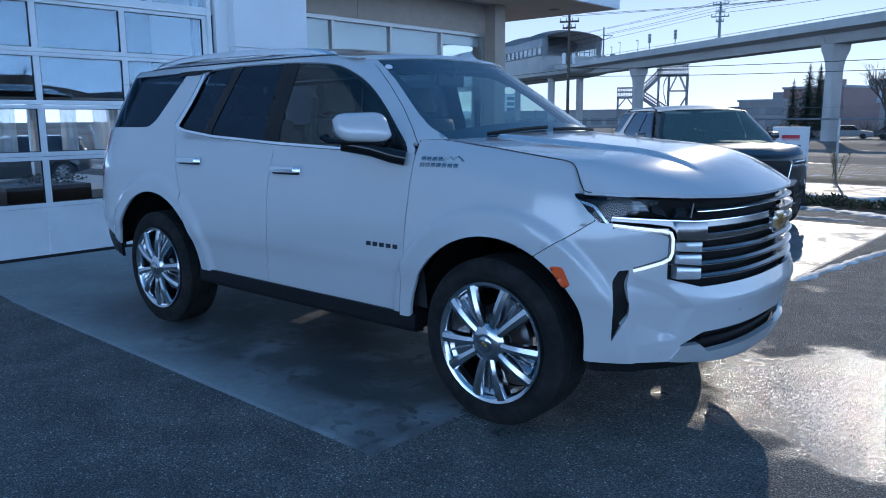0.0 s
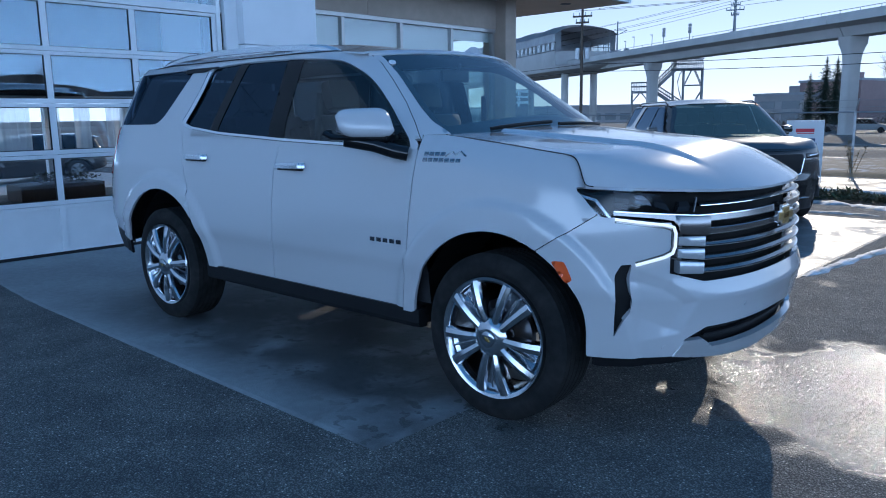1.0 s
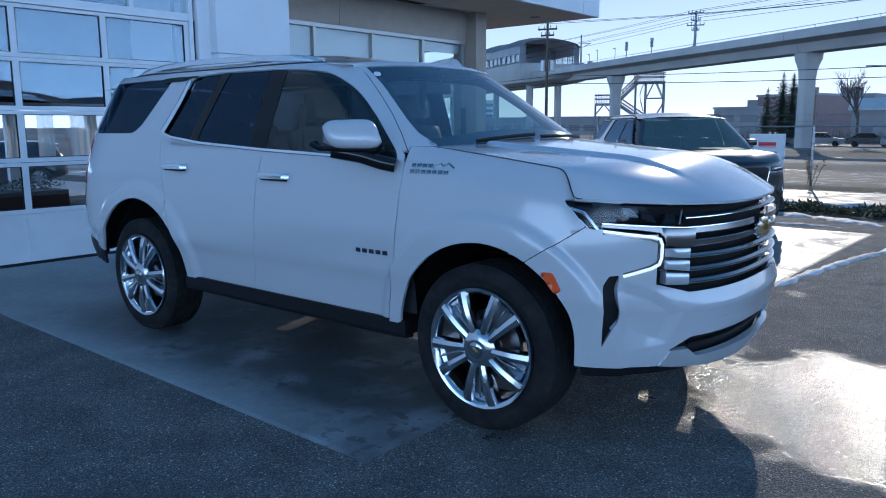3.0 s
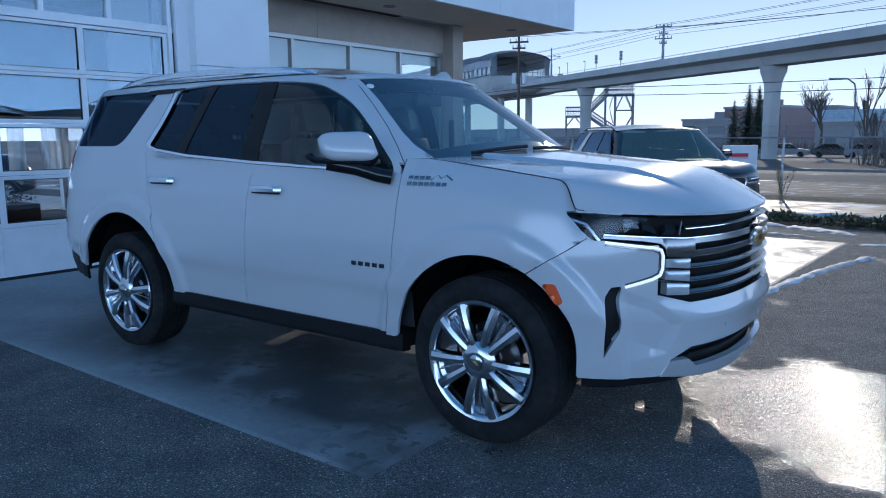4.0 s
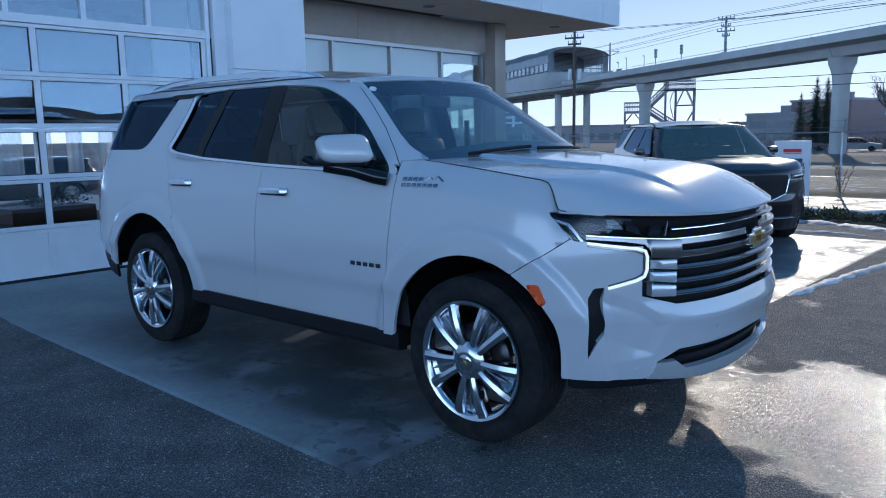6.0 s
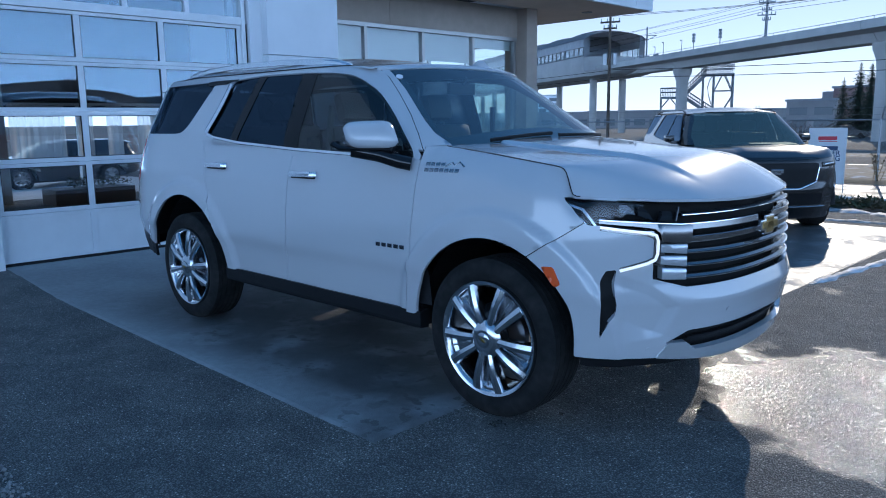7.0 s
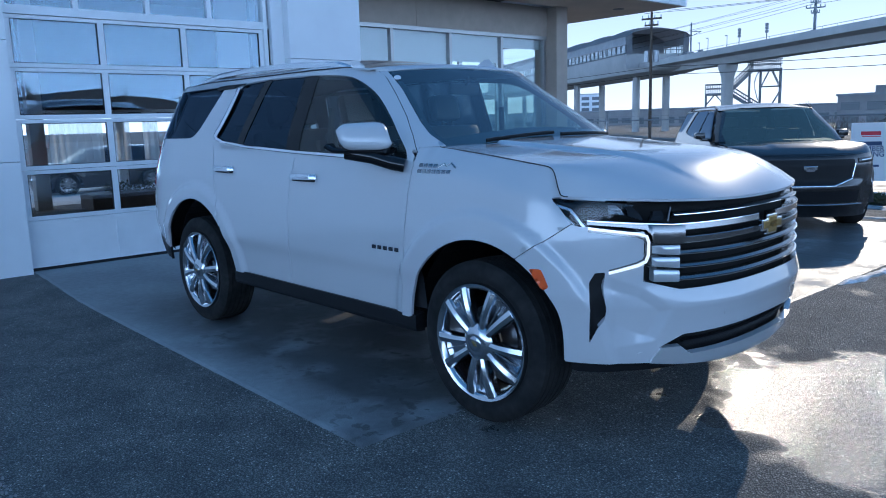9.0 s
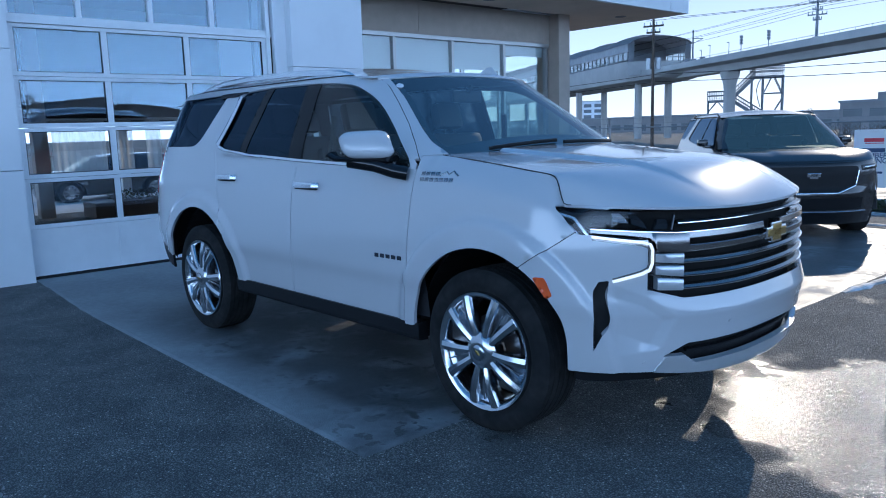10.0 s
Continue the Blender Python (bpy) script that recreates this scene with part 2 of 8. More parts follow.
M_FARRED = mat("far_red_cladding", (0.25, 0.16, 0.145), 0.6, vary=0.06, scale=0.4)
# grey lifted so the colour carries the pale haze over the far station
M_FARROOF = mat("far_roof", (0.34, 0.345, 0.355), 0.7, vary=0.08, scale=0.5)


def ground_material():
    """Coarse asphalt with pale stones, damp in places and wet in a shallow hollow by the near car's nose."""
    m = mat("asphalt", (0.055, 0.053, 0.05), 0.8)
    n, l = m.node_tree.nodes, m.node_tree.links
    b = n["Principled BSDF"]
    co = n.new("ShaderNodeTexCoord").outputs["Object"]

    def node(kind, **values):
        x = n.new(kind)
        for k, v in values.items():
            x.inputs[k.replace("_", " ")].default_value = v
        return x

    def ramp(src, a, ca, z, cz):
        r = n.new("ShaderNodeValToRGB")
        r.color_ramp.elements[0].position, r.color_ramp.elements[0].color = a, (*ca, 1)
        r.color_ramp.elements[1].position, r.color_ramp.elements[1].color = z, (*cz, 1)
        l.new(src, r.inputs[0])
        return r.outputs[0]

    def mixed(kind, fac, a, c):
        x = n.new("ShaderNodeMixRGB")
        x.blend_type = kind
        for sock, v in zip(x.inputs, (fac, a, c)):
            if hasattr(v, "links"):
                l.new(v, sock)
            else:
                sock.default_value = v
        return x.outputs[0]

    def maths(op, a, c):
        x = n.new("ShaderNodeMath")
        x.operation = op
        for sock, v in zip(x.inputs, (a, c)):
            if hasattr(v, "links"):
                l.new(v, sock)
            else:
                sock.default_value = v
        return x.outputs[0]

    stones = node("ShaderNodeTexVoronoi", Scale=115.0)
    l.new(co, stones.inputs["Vector"])
    grit = node("ShaderNodeTexNoise", Scale=160.0, Detail=3.0)
    l.new(co, grit.inputs["Vector"])
    big = node("ShaderNodeTexNoise", Scale=0.45, Detail=8.0, Roughness=0.62)
    l.new(co, big.inputs["Vector"])
    mid = node("ShaderNodeTexNoise", Scale=3.2, Detail=6.0)
    l.new(co, mid.inputs["Vector"])
    sep = n.new("ShaderNodeSeparateColor")
    l.new(stones.outputs["Color"], sep.inputs[0])
    pale = ramp(sep.outputs[0], 0.93, (0.192, 0.192, 0.178), 1.0, (0.62, 0.59, 0.53))
    rim = ramp(stones.outputs["Distance"], 0.22, (1.25, 1.25, 1.25), 0.60, (0.42, 0.42, 0.42))
    col = mixed("MULTIPLY", 1.0, pale, rim)
    col = mixed("MULTIPLY", 1.0, col, ramp(mid.outputs["Fac"], 0.35, (0.8, 0.8, 0.8), 0.65, (1.25, 1.22, 1.18)))
    # a shallow wet hollow by the near car's nose, and a few damp patches
    at = n.new("ShaderNodeSeparateXYZ")
    l.new(co, at.inputs[0])
    dx, dy = maths("MULTIPLY", maths("SUBTRACT", at.outputs[0], 1.55), 0.78), maths("MULTIPLY", maths("SUBTRACT", at.outputs[1], 0.55), 0.98)
    far = maths("SQRT", maths("ADD", maths("MULTIPLY", dx, dx), maths("MULTIPLY", dy, dy)), 0.0)
    pool = maths("ADD", maths("SUBTRACT", 1.0, far), maths("MULTIPLY", maths("SUBTRACT", big.outputs["Fac"], 0.5), 0.9))
    pool = maths("ADD", pool, maths("MULTIPLY", maths("SUBTRACT", mid.outputs["Fac"], 0.5), 0.9))
    damp = maths("MULTIPLY", maths("SUBTRACT", big.outputs["Fac"], 0.585), 2.0)
    wet = ramp(maths("MAXIMUM", pool, damp), 0.03, (0, 0, 0), 0.17, (1, 1, 1))
    col = mixed("MULTIPLY", wet, col, (0.6, 0.6, 0.6, 1))
    l.new(col, b.inputs["Base Color"])
    rough = node("ShaderNodeMapRange", To_Min=0.80, To_Max=0.14)
    l.new(wet, rough.inputs["Value"]), l.new(rough.outputs[0], b.inputs["Roughness"])
    height = maths("ADD", maths("MULTIPLY", stones.outputs["Distance"], -0.9), maths("MULTIPLY", grit.outputs["Fac"], 0.5))
    k = n.new("ShaderNodeBump")
    k.inputs["Strength"].default_value, k.inputs["Distance"].default_value = 0.9, 0.013
    calm = node("ShaderNodeMapRange", To_Min=0.75, To_Max=0.25)
    l.new(wet, calm.inputs["Value"]), l.new(calm.outputs[0], k.inputs["Strength"])
    l.new(height, k.inputs["Height"]), l.new(k.outputs[0], b.inputs["Normal"])
    return m


M_ASPHALT = ground_material()

# ---- building tools ----
def thing(name, label, category, at=(0, 0, 0), turn=0.0, group="", kind=""):
    """An Empty at a thing's base, to carry its parts."""
    ob = new(name)
    ob.matrix_world = pose(*at, 0, 0, turn)
    return tagged(ob, label, category, group, kind)


def part(name, bm, material, parent=None, label="", smooth=None):
    """Links a bmesh as one mesh object under a thing or a part."""
    me = bpy.data.meshes.new(name)
    bm.normal_update()
    if smooth is not None:
        for f in bm.faces:
            f.smooth = True
        for e in bm.edges:
            if len(e.link_faces) == 2 and e.calc_face_angle(0) > radians(smooth):
                e.smooth = False
    bm.to_mesh(me)
    bm.free()
    me.materials.append(material)
    ob = new(name, me)
    if material.name in PANES:
        ob.visible_shadow = False
    if parent:
        ob.parent = parent
    if label:
        ob["label"] = label
    return ob


def box(bm, x0, x1, y0, y1, z0, z1, bevel=0.0, m=None):
    vs = [bm.verts.new((x, y, z)) for x in (x0, x1) for y in (y0, y1) for z in (z0, z1)]
    for a, b, c, d in ((0, 1, 3, 2), (4, 6, 7, 5), (0, 4, 5, 1), (2, 3, 7, 6), (0, 2, 6, 4), (1, 5, 7, 3)):
        bm.faces.new((vs[a], vs[b], vs[c], vs[d]))
    if bevel:
        es = list({e for v in vs for e in v.link_edges})
        vs = [v for v in bmesh.ops.bevel(bm, geom=es, offset=bevel, segments=2, affect="EDGES", profile=0.6)["verts"]]
        vs = list({v for f in {f for v in vs for f in v.link_faces} for v in f.verts})
    if m:
        for v in vs:
            v.co = m @ v.co
    return vs


def boxpart(name, x0, x1, y0, y1, z0, z1, material, parent=None, bevel=0.0, label=""):
    bm = bmesh.new()
    box(bm, x0, x1, y0, y1, z0, z1, bevel)
    return part(name, bm, material, parent, label)


def rod(bm, p, q, r0, r1=None, seg=12, caps=True):
    """A tapered round bar from p to q."""
    p, q = Vector(p), Vector(q)
    r1 = r0 if r1 is None else r1
    m = (q - p).to_track_quat("Z", "Y").to_matrix()
    a, b = m.col[0], m.col[1]
    rings = [[bm.verts.new(c + (a * math.cos(2 * math.pi * k / seg) + b * math.sin(2 * math.pi * k / seg)) * r) for k in range(seg)] for c, r in ((p, r0), (q, r1))]
    for k in range(seg):
        bm.faces.new((rings[0][k], rings[0][(k + 1) % seg], rings[1][(k + 1) % seg], rings[1][k]))
    if caps:
        bm.faces.new(rings[0][::-1]), bm.faces.new(rings[1])
    return rings[0] + rings[1]


def sweep(bm, points, profile, up=(0, 0, 1), closed=False, caps=True):
    """Carries a flat profile of (side, up) along points."""
    pts, up, rings = [Vector(p) for p in points], Vector(up), []
    for i, p in enumerate(pts):
        a, b = pts[max(i - 1, 0)], pts[min(i + 1, len(pts) - 1)]
        if closed:
            a, b = pts[i - 1], pts[(i + 1) % len(pts)]
        ahead = (b - a).normalized()
        side = ahead.cross(up).normalized()
        over = side.cross(ahead)
        rings.append([bm.verts.new(p + side * u + over * v) for u, v in profile])
    n = len(profile)
    for i in range(len(rings) - (0 if closed else 1)):
        r, s = rings[i], rings[(i + 1) % len(rings)]
        for k in range(n):
            bm.faces.new((r[k], r[(k + 1) % n], s[(k + 1) % n], s[k]))
    if caps and not closed:
        bm.faces.new(rings[0][::-1]), bm.faces.new(rings[-1])
    bmesh.ops.recalc_face_normals(bm, faces=bm.faces[:])


def lathe(bm, profile, seg=48, axis="y", close=False):
    """Turns a profile of (radius, along) about an axis."""
    rings = []
    for k in range(seg):
        c, s = math.cos(2 * math.pi * k / seg), math.sin(2 * math.pi * k / seg)
        rings.append([bm.verts.new((r * c, a, r * s) if axis == "y" else (r * c, r * s, a)) for r, a in profile])
    n = len(profile)
    for k in range(seg):
        p, q = rings[k], rings[(k + 1) % seg]
        for i in range(n if close else n - 1):
            j = (i + 1) % n
            bm.faces.new((p[i], p[j], q[j], q[i]))
    bmesh.ops.recalc_face_normals(bm, faces=bm.faces[:])


def oval(rx, ry, n=10, power=2.0):
    return [(rx * math.copysign(abs(math.cos(a)) ** (2 / power), math.cos(a)), ry * math.copysign(abs(math.sin(a)) ** (2 / power), math.sin(a)))
            for a in (2 * math.pi * k / n for k in range(n))]


def text_part(name, words, size, material, parent, m, depth=0.004):
    """Lettering as a mesh of the built-in font."""
    cu = bpy.data.curves.new(name, "FONT")
    cu.offset = size * 0.018
    cu.body, cu.size, cu.extrude, cu.align_x, cu.align_y = words, size, depth, "CENTER", "CENTER"
    tmp = bpy.data.objects.new(name, cu)
    me = bpy.data.meshes.new_from_object(tmp)
    bpy.data.objects.remove(tmp)
    me.materials.append(material)
    ob = new(name, me)
    ob.parent = parent
    ob.matrix_local = m
    return ob


# Skins: a surface over a grid, trimmed along the line where inside() is nought.
def skin(surf, us, vs, inside, flange=0.018, mirror=False, push=0.0):
    us, vs = np.asarray(us, float), np.asarray(vs, float)
    nu, nv = len(us), len(vs)
    ii, jj = np.meshgrid(np.arange(nu, dtype=float), np.arange(nv, dtype=float), indexing="ij")

    def at(i, j):
        u = np.interp(i, np.arange(nu), us)
        return (*surf(u, np.interp(j, np.arange(nv), vs)), u)

    d = inside(*at(ii, jj))
    near = None
    for _ in range(4):
        gi = (inside(*at(ii + 0.05, jj)) - inside(*at(ii - 0.05, jj))) / 0.1
        gj = (inside(*at(ii, jj + 0.05)) - inside(*at(ii, jj - 0.05))) / 0.1
        g2 = gi**2 + gj**2 + 1e-10
        if near is None:
            near = np.abs(d) / np.sqrt(g2) < 0.56
        ii = np.where(near, np.clip(ii - np.clip(d * gi / g2, -0.6, 0.6), 0, nu - 1), ii)
        jj = np.where(near, np.clip(jj - np.clip(d * gj / g2, -0.6, 0.6), 0, nv - 1), jj)
        d = inside(*at(ii, jj))
    keep = near | (d > 0)
    x, y, z, _ = at(ii, jj)
    # outward normals by finite differences
    e = 0.02
    a, b = np.array(at(ii + e, jj)[:3]) - np.array(at(ii - e, jj)[:3]), np.array(at(ii, jj + e)[:3]) - np.array(at(ii, jj - e)[:3])
    nrm = np.cross(a, b, axis=0)
    nrm /= np.linalg.norm(nrm, axis=0) + 1e-12
    x, y, z = x + nrm[0] * push, y + nrm[1] * push, z + nrm[2] * push
    sgn = -1.0 if mirror else 1.0
    bm = bmesh.new()
    vid, normal = {}, {}

    def vert(i, j):
        if (i, j) not in vid:
            v = bm.verts.new((x[i, j], sgn * y[i, j], z[i, j]))
            vid[i, j] = v
            normal[v] = Vector((nrm[0, i, j], sgn * nrm[1, i, j], nrm[2, i, j]))
        return vid[i, j]

    for i in range(nu - 1):
        for j in range(nv - 1):
            q = [(i, j), (i + 1, j), (i + 1, j + 1), (i, j + 1)]
            good = [c for c in q if keep[c]]
            if len(good) < 3:
                continue
            if all(near[c] for c in good):
                ci, cj = np.mean([ii[c] for c in good]), np.mean([jj[c] for c in good])
                if inside(*at(np.array([ci]), np.array([cj])))[0] < 0:
                    continue
            f = [vert(*c) for c in (good[::-1] if mirror else good)]
            try:
                bm.faces.new(f)
            except ValueError:
                pass
    bmesh.ops.remove_doubles(bm, verts=bm.verts[:], dist=0.0004)
    bm.normal_update()
    for f in bm.faces:
        f.smooth = True
    if flange:
        rim = [ed for ed in bm.edges if len(ed.link_faces) == 1]
        for ed in rim:
            ed.smooth = False
        out = bmesh.ops.extrude_edge_only(bm, edges=rim)
        for v in [g for g in out["geom"] if isinstance(g, bmesh.types.BMVert)]:
            for ed in v.link_edges:
                o = ed.other_vert(v)
                if o in normal:
                    v.co = o.co - normal[o] * flange
                    break
        bmesh.ops.recalc_face_normals(bm, faces=[g for g in out["geom"] if isinstance(g, bmesh.types.BMFace)])
        for g in out["geom"]:
            if isinstance(g, bmesh.types.BMFace):
                g.smooth = False
    return bm


def convex(points, soft=45.0):
    """Distance inside a convex outline with softened corners; points run anticlockwise."""
    pts = np.array(points, float)
    nxt = np.roll(pts, -1, axis=0)
    way = nxt - pts
    way /= np.linalg.norm(way, axis=1)[:, None]

    def f(u, v):
        d = np.stack([way[k, 0] * (v - pts[k, 1]) - way[k, 1] * (u - pts[k, 0]) for k in range(len(pts))])
        low = d.min(0)
        return low - np.log(np.exp(-soft * (d - low)).sum(0)) / soft + 0.004
    return f

# ---- the white SUV: its skin as surfaces about the front axle (x ahead, y to its left) ----
def _smooth_table(zs, vs, width=0.025):
    t = np.linspace(0.1, 2.1, 801)
    raw = np.interp(t, zs, vs)
    k = np.exp(-0.5 * (np.arange(-60, 61) * (t[1] - t[0]) / width) ** 2)
    k /= k.sum()
    out = np.convolve(np.pad(raw, 60, mode="edge"), k, mode="valid")
    return lambda z: np.interp(z, t, out)


def _arc(n, a, b):
    """Quarter of a squared oval by its own length: from the middle of an end round to the side."""
    f = np.linspace(0, np.pi / 2, 1500)
    X, Y = np.cos(f).clip(0) ** (2 / n), np.sin(f).clip(0) ** (2 / n)
    s = np.r_[0, np.cumsum(np.hypot(np.diff(a * X), np.diff(b * Y)))]
    return s[-1], (lambda u: np.interp(u, s, X)), (lambda u: np.interp(u, s, Y))


half_width = _smooth_table([0.30, 0.45, 0.66, 0.72, 0.95, 1.15, 1.30, 1.46, 1.80, 1.85, 1.90], [0.950, 0.978, 1.000, 1.020, 1.02, 1.0, 0.955, 0.917, 0.775, 0.745, 0.68], 0.018)
nose_x = _smooth_table([0.28, 0.38, 0.47, 0.60, 0.675, 0.775, 1.0, 1.13, 1.2], [0.90, 0.955, 0.98, 1.002, 1.020, 0.985, 0.985, 0.965, 0.93], 0.007)
tail_x = _smooth_table([0.3, 0.45, 0.55, 0.75, 1.0, 1.3, 1.9], [-4.20, -4.27, -4.36, -4.37, -4.33, -4.29, -3.98], 0.03)
NF, SF_X0 = 2.5, 0.15
S_F, arcFx, arcFy = _arc(NF, 0.83, 1.0)
S_R, arcRx, arcRy = _arc(3.0, 0.93, 1.0)
S_G, arcGx, arcGy = _arc(3.0, 0.50, 0.85)
TAIL0 = -3.4
L_SIDE, G_SIDE = SF_X0 - TAIL0, 2.6
ARCH_F, ARCH_R, R_ARCH = (0.005, 0.405), (-3.045, 0.42), 0.535


def ramp01(v):
    v = np.clip(v, 0, 1)
    return v * v * (3 - 2 * v)


SEAM_X = np.linspace(-0.60, 0.55, 60)


def seam_y(x):
    return 0.866 + 0.040 * ramp01((x + 0.25) / 0.65)


def seam_z(x):
    return np.interp(x, SEAM_X, SEAM_Z)


def lower(u, z):
    """The body below the windows. u: along the outline from the middle of the nose, round to the tail's middle."""
    u, z = np.asarray(u, float), np.asarray(z, float)
    a, b = np.abs(u), half_width(z)
    front, back = a < S_F, a > S_F + L_SIDE
    x = np.where(front, SF_X0 + (nose_x(z) - SF_X0) * arcFx(a), SF_X0 - (a - S_F))
    y = np.where(front, b * arcFy(a), b)
    r = (S_R + S_F + L_SIDE - a).clip(0)
    x = np.where(back, TAIL0 + (tail_x(z) - TAIL0) * arcRx(r), x)
    y = np.where(back, b * arcRy(r), y)
    for cx, cz in (ARCH_F, ARCH_R):
        d = np.hypot(x - cx, z - cz)
        y = y + 0.022 * ramp01((0.685 - d) / 0.030) * (y > 0.5)
    # flat facets pressed into the bumper's corners
    d_up, d_in = (0.667 + 0.85 * (a - 0.69) - z) / 1.31, (2.2 * (a - 0.69) + z - 0.667) / 2.42
    shelf = np.clip((z - 0.520 + 0.17 * (a - 0.76)) / np.maximum(0.004 + 0.55 * (a - 0.76), 0.004), 0, 1)
    d_up = np.minimum(d_up, (0.765 + 0.37 * (a - 0.805) - z) / 1.066)
    step = -np.clip(0.34 * np.minimum(d_up, d_in), 0, 0.017) * shelf * ramp01((0.992 - a) / 0.06)
    x, y = x + step * 0.85, y + step * 0.5
    sz = seam_z(x)
    over = np.clip((z - (sz - 0.14)) / 0.14, 0, 1.2) * ramp01((x + 0.66) / 0.2)
    y = y - (half_width(sz) - hood_edge(x) - 0.004).clip(0, 0.12) * over**2 * (z > 1.0) * ramp01((0.58 - x) / 0.12)
    return x, np.sign(u + 1e-9) * y, z


def upper(u, z):
    """The body from the window line up: windscreen, sides, tailgate glass."""
    u, z = np.asarray(u, float), np.asarray(z, float)
    a, b = np.abs(u), half_width(z)
    mid = -0.23 - (z - 1.33) / 0.54 * 0.80
    x0 = mid - 0.5
    front, back = a < S_G, a > S_G + G_SIDE
    x = np.where(front, x0 + 0.5 * arcGx(a), x0 + (a - S_G) / G_SIDE * (TAIL0 - x0))
    y = np.where(front, b * arcGy(a), b)
    r = (S_R + S_G + G_SIDE - a).clip(0)
    x = np.where(back, TAIL0 + (tail_x(z) - TAIL0) * arcRx(r), x)
    y = np.where(back, b * arcRy(r), y)
    return x, np.sign(u + 1e-9) * y, z


def hood_edge(x):
    return seam_y(x) + 0.046 * ramp01((x - 0.36) / 0.11)


def hood_front(y):
    return SF_X0 + (0.972 - SF_X0) * (1 - np.clip(np.abs(y) / 0.985, 0, 1) ** NF) ** (1 / NF)


def bonnet(y, r):
    """The bonnet: y across, r from its rear edge (0) to its lip (1)."""
    y, r = np.asarray(y, float), np.asarray(r, float)
    x1 = hood_front(y)
    x0 = -0.30 - 0.10 * (np.abs(y) / 0.86) ** 2
    x = x0 + (x1 - x0) * r
    lip = 1.136 + 0.034 * (np.abs(y) / 0.93) ** 2
    ay = np.abs(y)
    bend = 0.55 + 0.19 * np.clip(ay / 0.88, 0, 1) ** 4
    z = 1.382 - 0.105 * r - (1.277 - lip) * np.clip((r - bend) / (1 - bend), 0, 1) ** 2.2
    crown = 0.010 * (1 - (ay / 0.9) ** 2) + 0.016 * ramp01((0.50 - 0.10 * r - ay) / 0.032) * ramp01((1 - r) / 0.35)
    z = z + crown * ramp01((1.02 - r) / 0.25)
    return x, y, z


def _seam_heights():
    out = []
    for x in SEAM_X:
        r = np.linspace(0, 1, 400)
        px, _, pz = bonnet(np.full(400, hood_edge(x)), r)
        out.append(np.interp(x, px, pz) if x > px[0] else 1.386)
    return np.minimum(np.array(out), 1.386) - 0.003


SEAM_Z = _seam_heights()


def bonnet_sheet(s, r):
    """The bonnet between its two seams: s across from -1 to 1."""
    s, r = np.asarray(s, float), np.asarray(r, float)
    e = 0.87 + 0.0 * r
    for _ in range(12):
        e = 0.5 * e + 0.5 * (hood_edge(bonnet(e, r)[0]) - 0.003)
    return bonnet(s * e, r)


SCREEN_Z, SCREEN_Y = [1.30, 1.40, 1.45, 1.52, 1.71, 1.80, 1.88], [0.790, 0.785, 0.798, 0.772, 0.674, 0.642, 0.618]


def roof_z(x, y):
    e = 1.862 + 0.0 * x
    drop = 0.035 * ramp01((x + 1.45) / 0.5) + 0.055 * ramp01((-3.2 - x) / 0.9)
    swell = 0.05 * ramp01((-1.35 - x) / 0.45) * ramp01((x + 3.95) / 0.6) * (1 - np.clip(np.abs(y) / 0.735, 0, 1) ** 6)
    return e + 0.050 * (1 - np.clip(np.abs(y) / 0.735, 0, 1) ** 2.4) - drop + swell


def steps(a, b, d):
    return np.linspace(a, b, max(2, int(round(abs(b - a) / d)) + 1))


def on(surf, u, z, push=0.0):
    """A place on a surface and its outward normal."""
    e = 0.004
    p = np.array(surf(u, z), float)
    n = np.cross(np.array(surf(u + e, z)) - np.array(surf(u - e, z)), np.array(surf(u, z + e)) - np.array(surf(u, z - e)))
    n = n / np.linalg.norm(n)
    return Vector(p + n * push), Vector(n)


def strip(bm, surf, path, wide, high, push=0.0, closed=False, mirror=False, dense=0.03):
    """A flat bar laid along a path of (u, z) on a surface."""
    pts = []
    loop = list(path) + ([path[0]] if closed else [])
    for (u0, z0), (u1, z1) in zip(loop[:-1], loop[1:]):
        k = max(1, int(math.hypot(u1 - u0, z1 - z0) / dense))
        pts += [(u0 + (u1 - u0) * i / k, z0 + (z1 - z0) * i / k) for i in range(k)]
    if not closed:
        pts.append(loop[-1])
    rings = []
    for i, (u, z) in enumerate(pts):
        p, n = on(surf, u, z, push)
        a = on(surf, *pts[i - 1 if (i or closed) else 0])[0]
        b = on(surf, *pts[(i + 1) % len(pts) if (closed or i < len(pts) - 1) else i])[0]
        side = (b - a).cross(n).normalized() * wide / 2
        ring = [p - side, p - side + n * high * 0.7, p - side * 0.6 + n * high, p + side * 0.6 + n * high, p + side + n * high * 0.7, p + side]
        if mirror:
            ring = [Vector((v.x, -v.y, v.z)) for v in ring][::-1]
        rings.append([bm.verts.new(v) for v in ring])
    m = len(rings[0])
    for i in range(len(rings) - (0 if closed else 1)):
        r, s = rings[i], rings[(i + 1) % len(rings)]
        for k in range(m):
            bm.faces.new((r[k], r[(k + 1) % m], s[(k + 1) % m], s[k]))
    if not closed:
        bm.faces.new(rings[0][::-1]), bm.faces.new(rings[-1])
    bmesh.ops.recalc_face_normals(bm, faces=bm.faces[:])
    return bm


def arch(c, r=R_ARCH, tuck=0.0):
    """Outside a wheel opening; tuck draws its forward side in towards the wheel lower down."""
    return lambda x, z: np.hypot(x - c[0] + tuck * ramp01((c[1] + 0.36 - z) / 0.42) * ramp01((x - c[0]) / 0.25), z - c[1]) - r


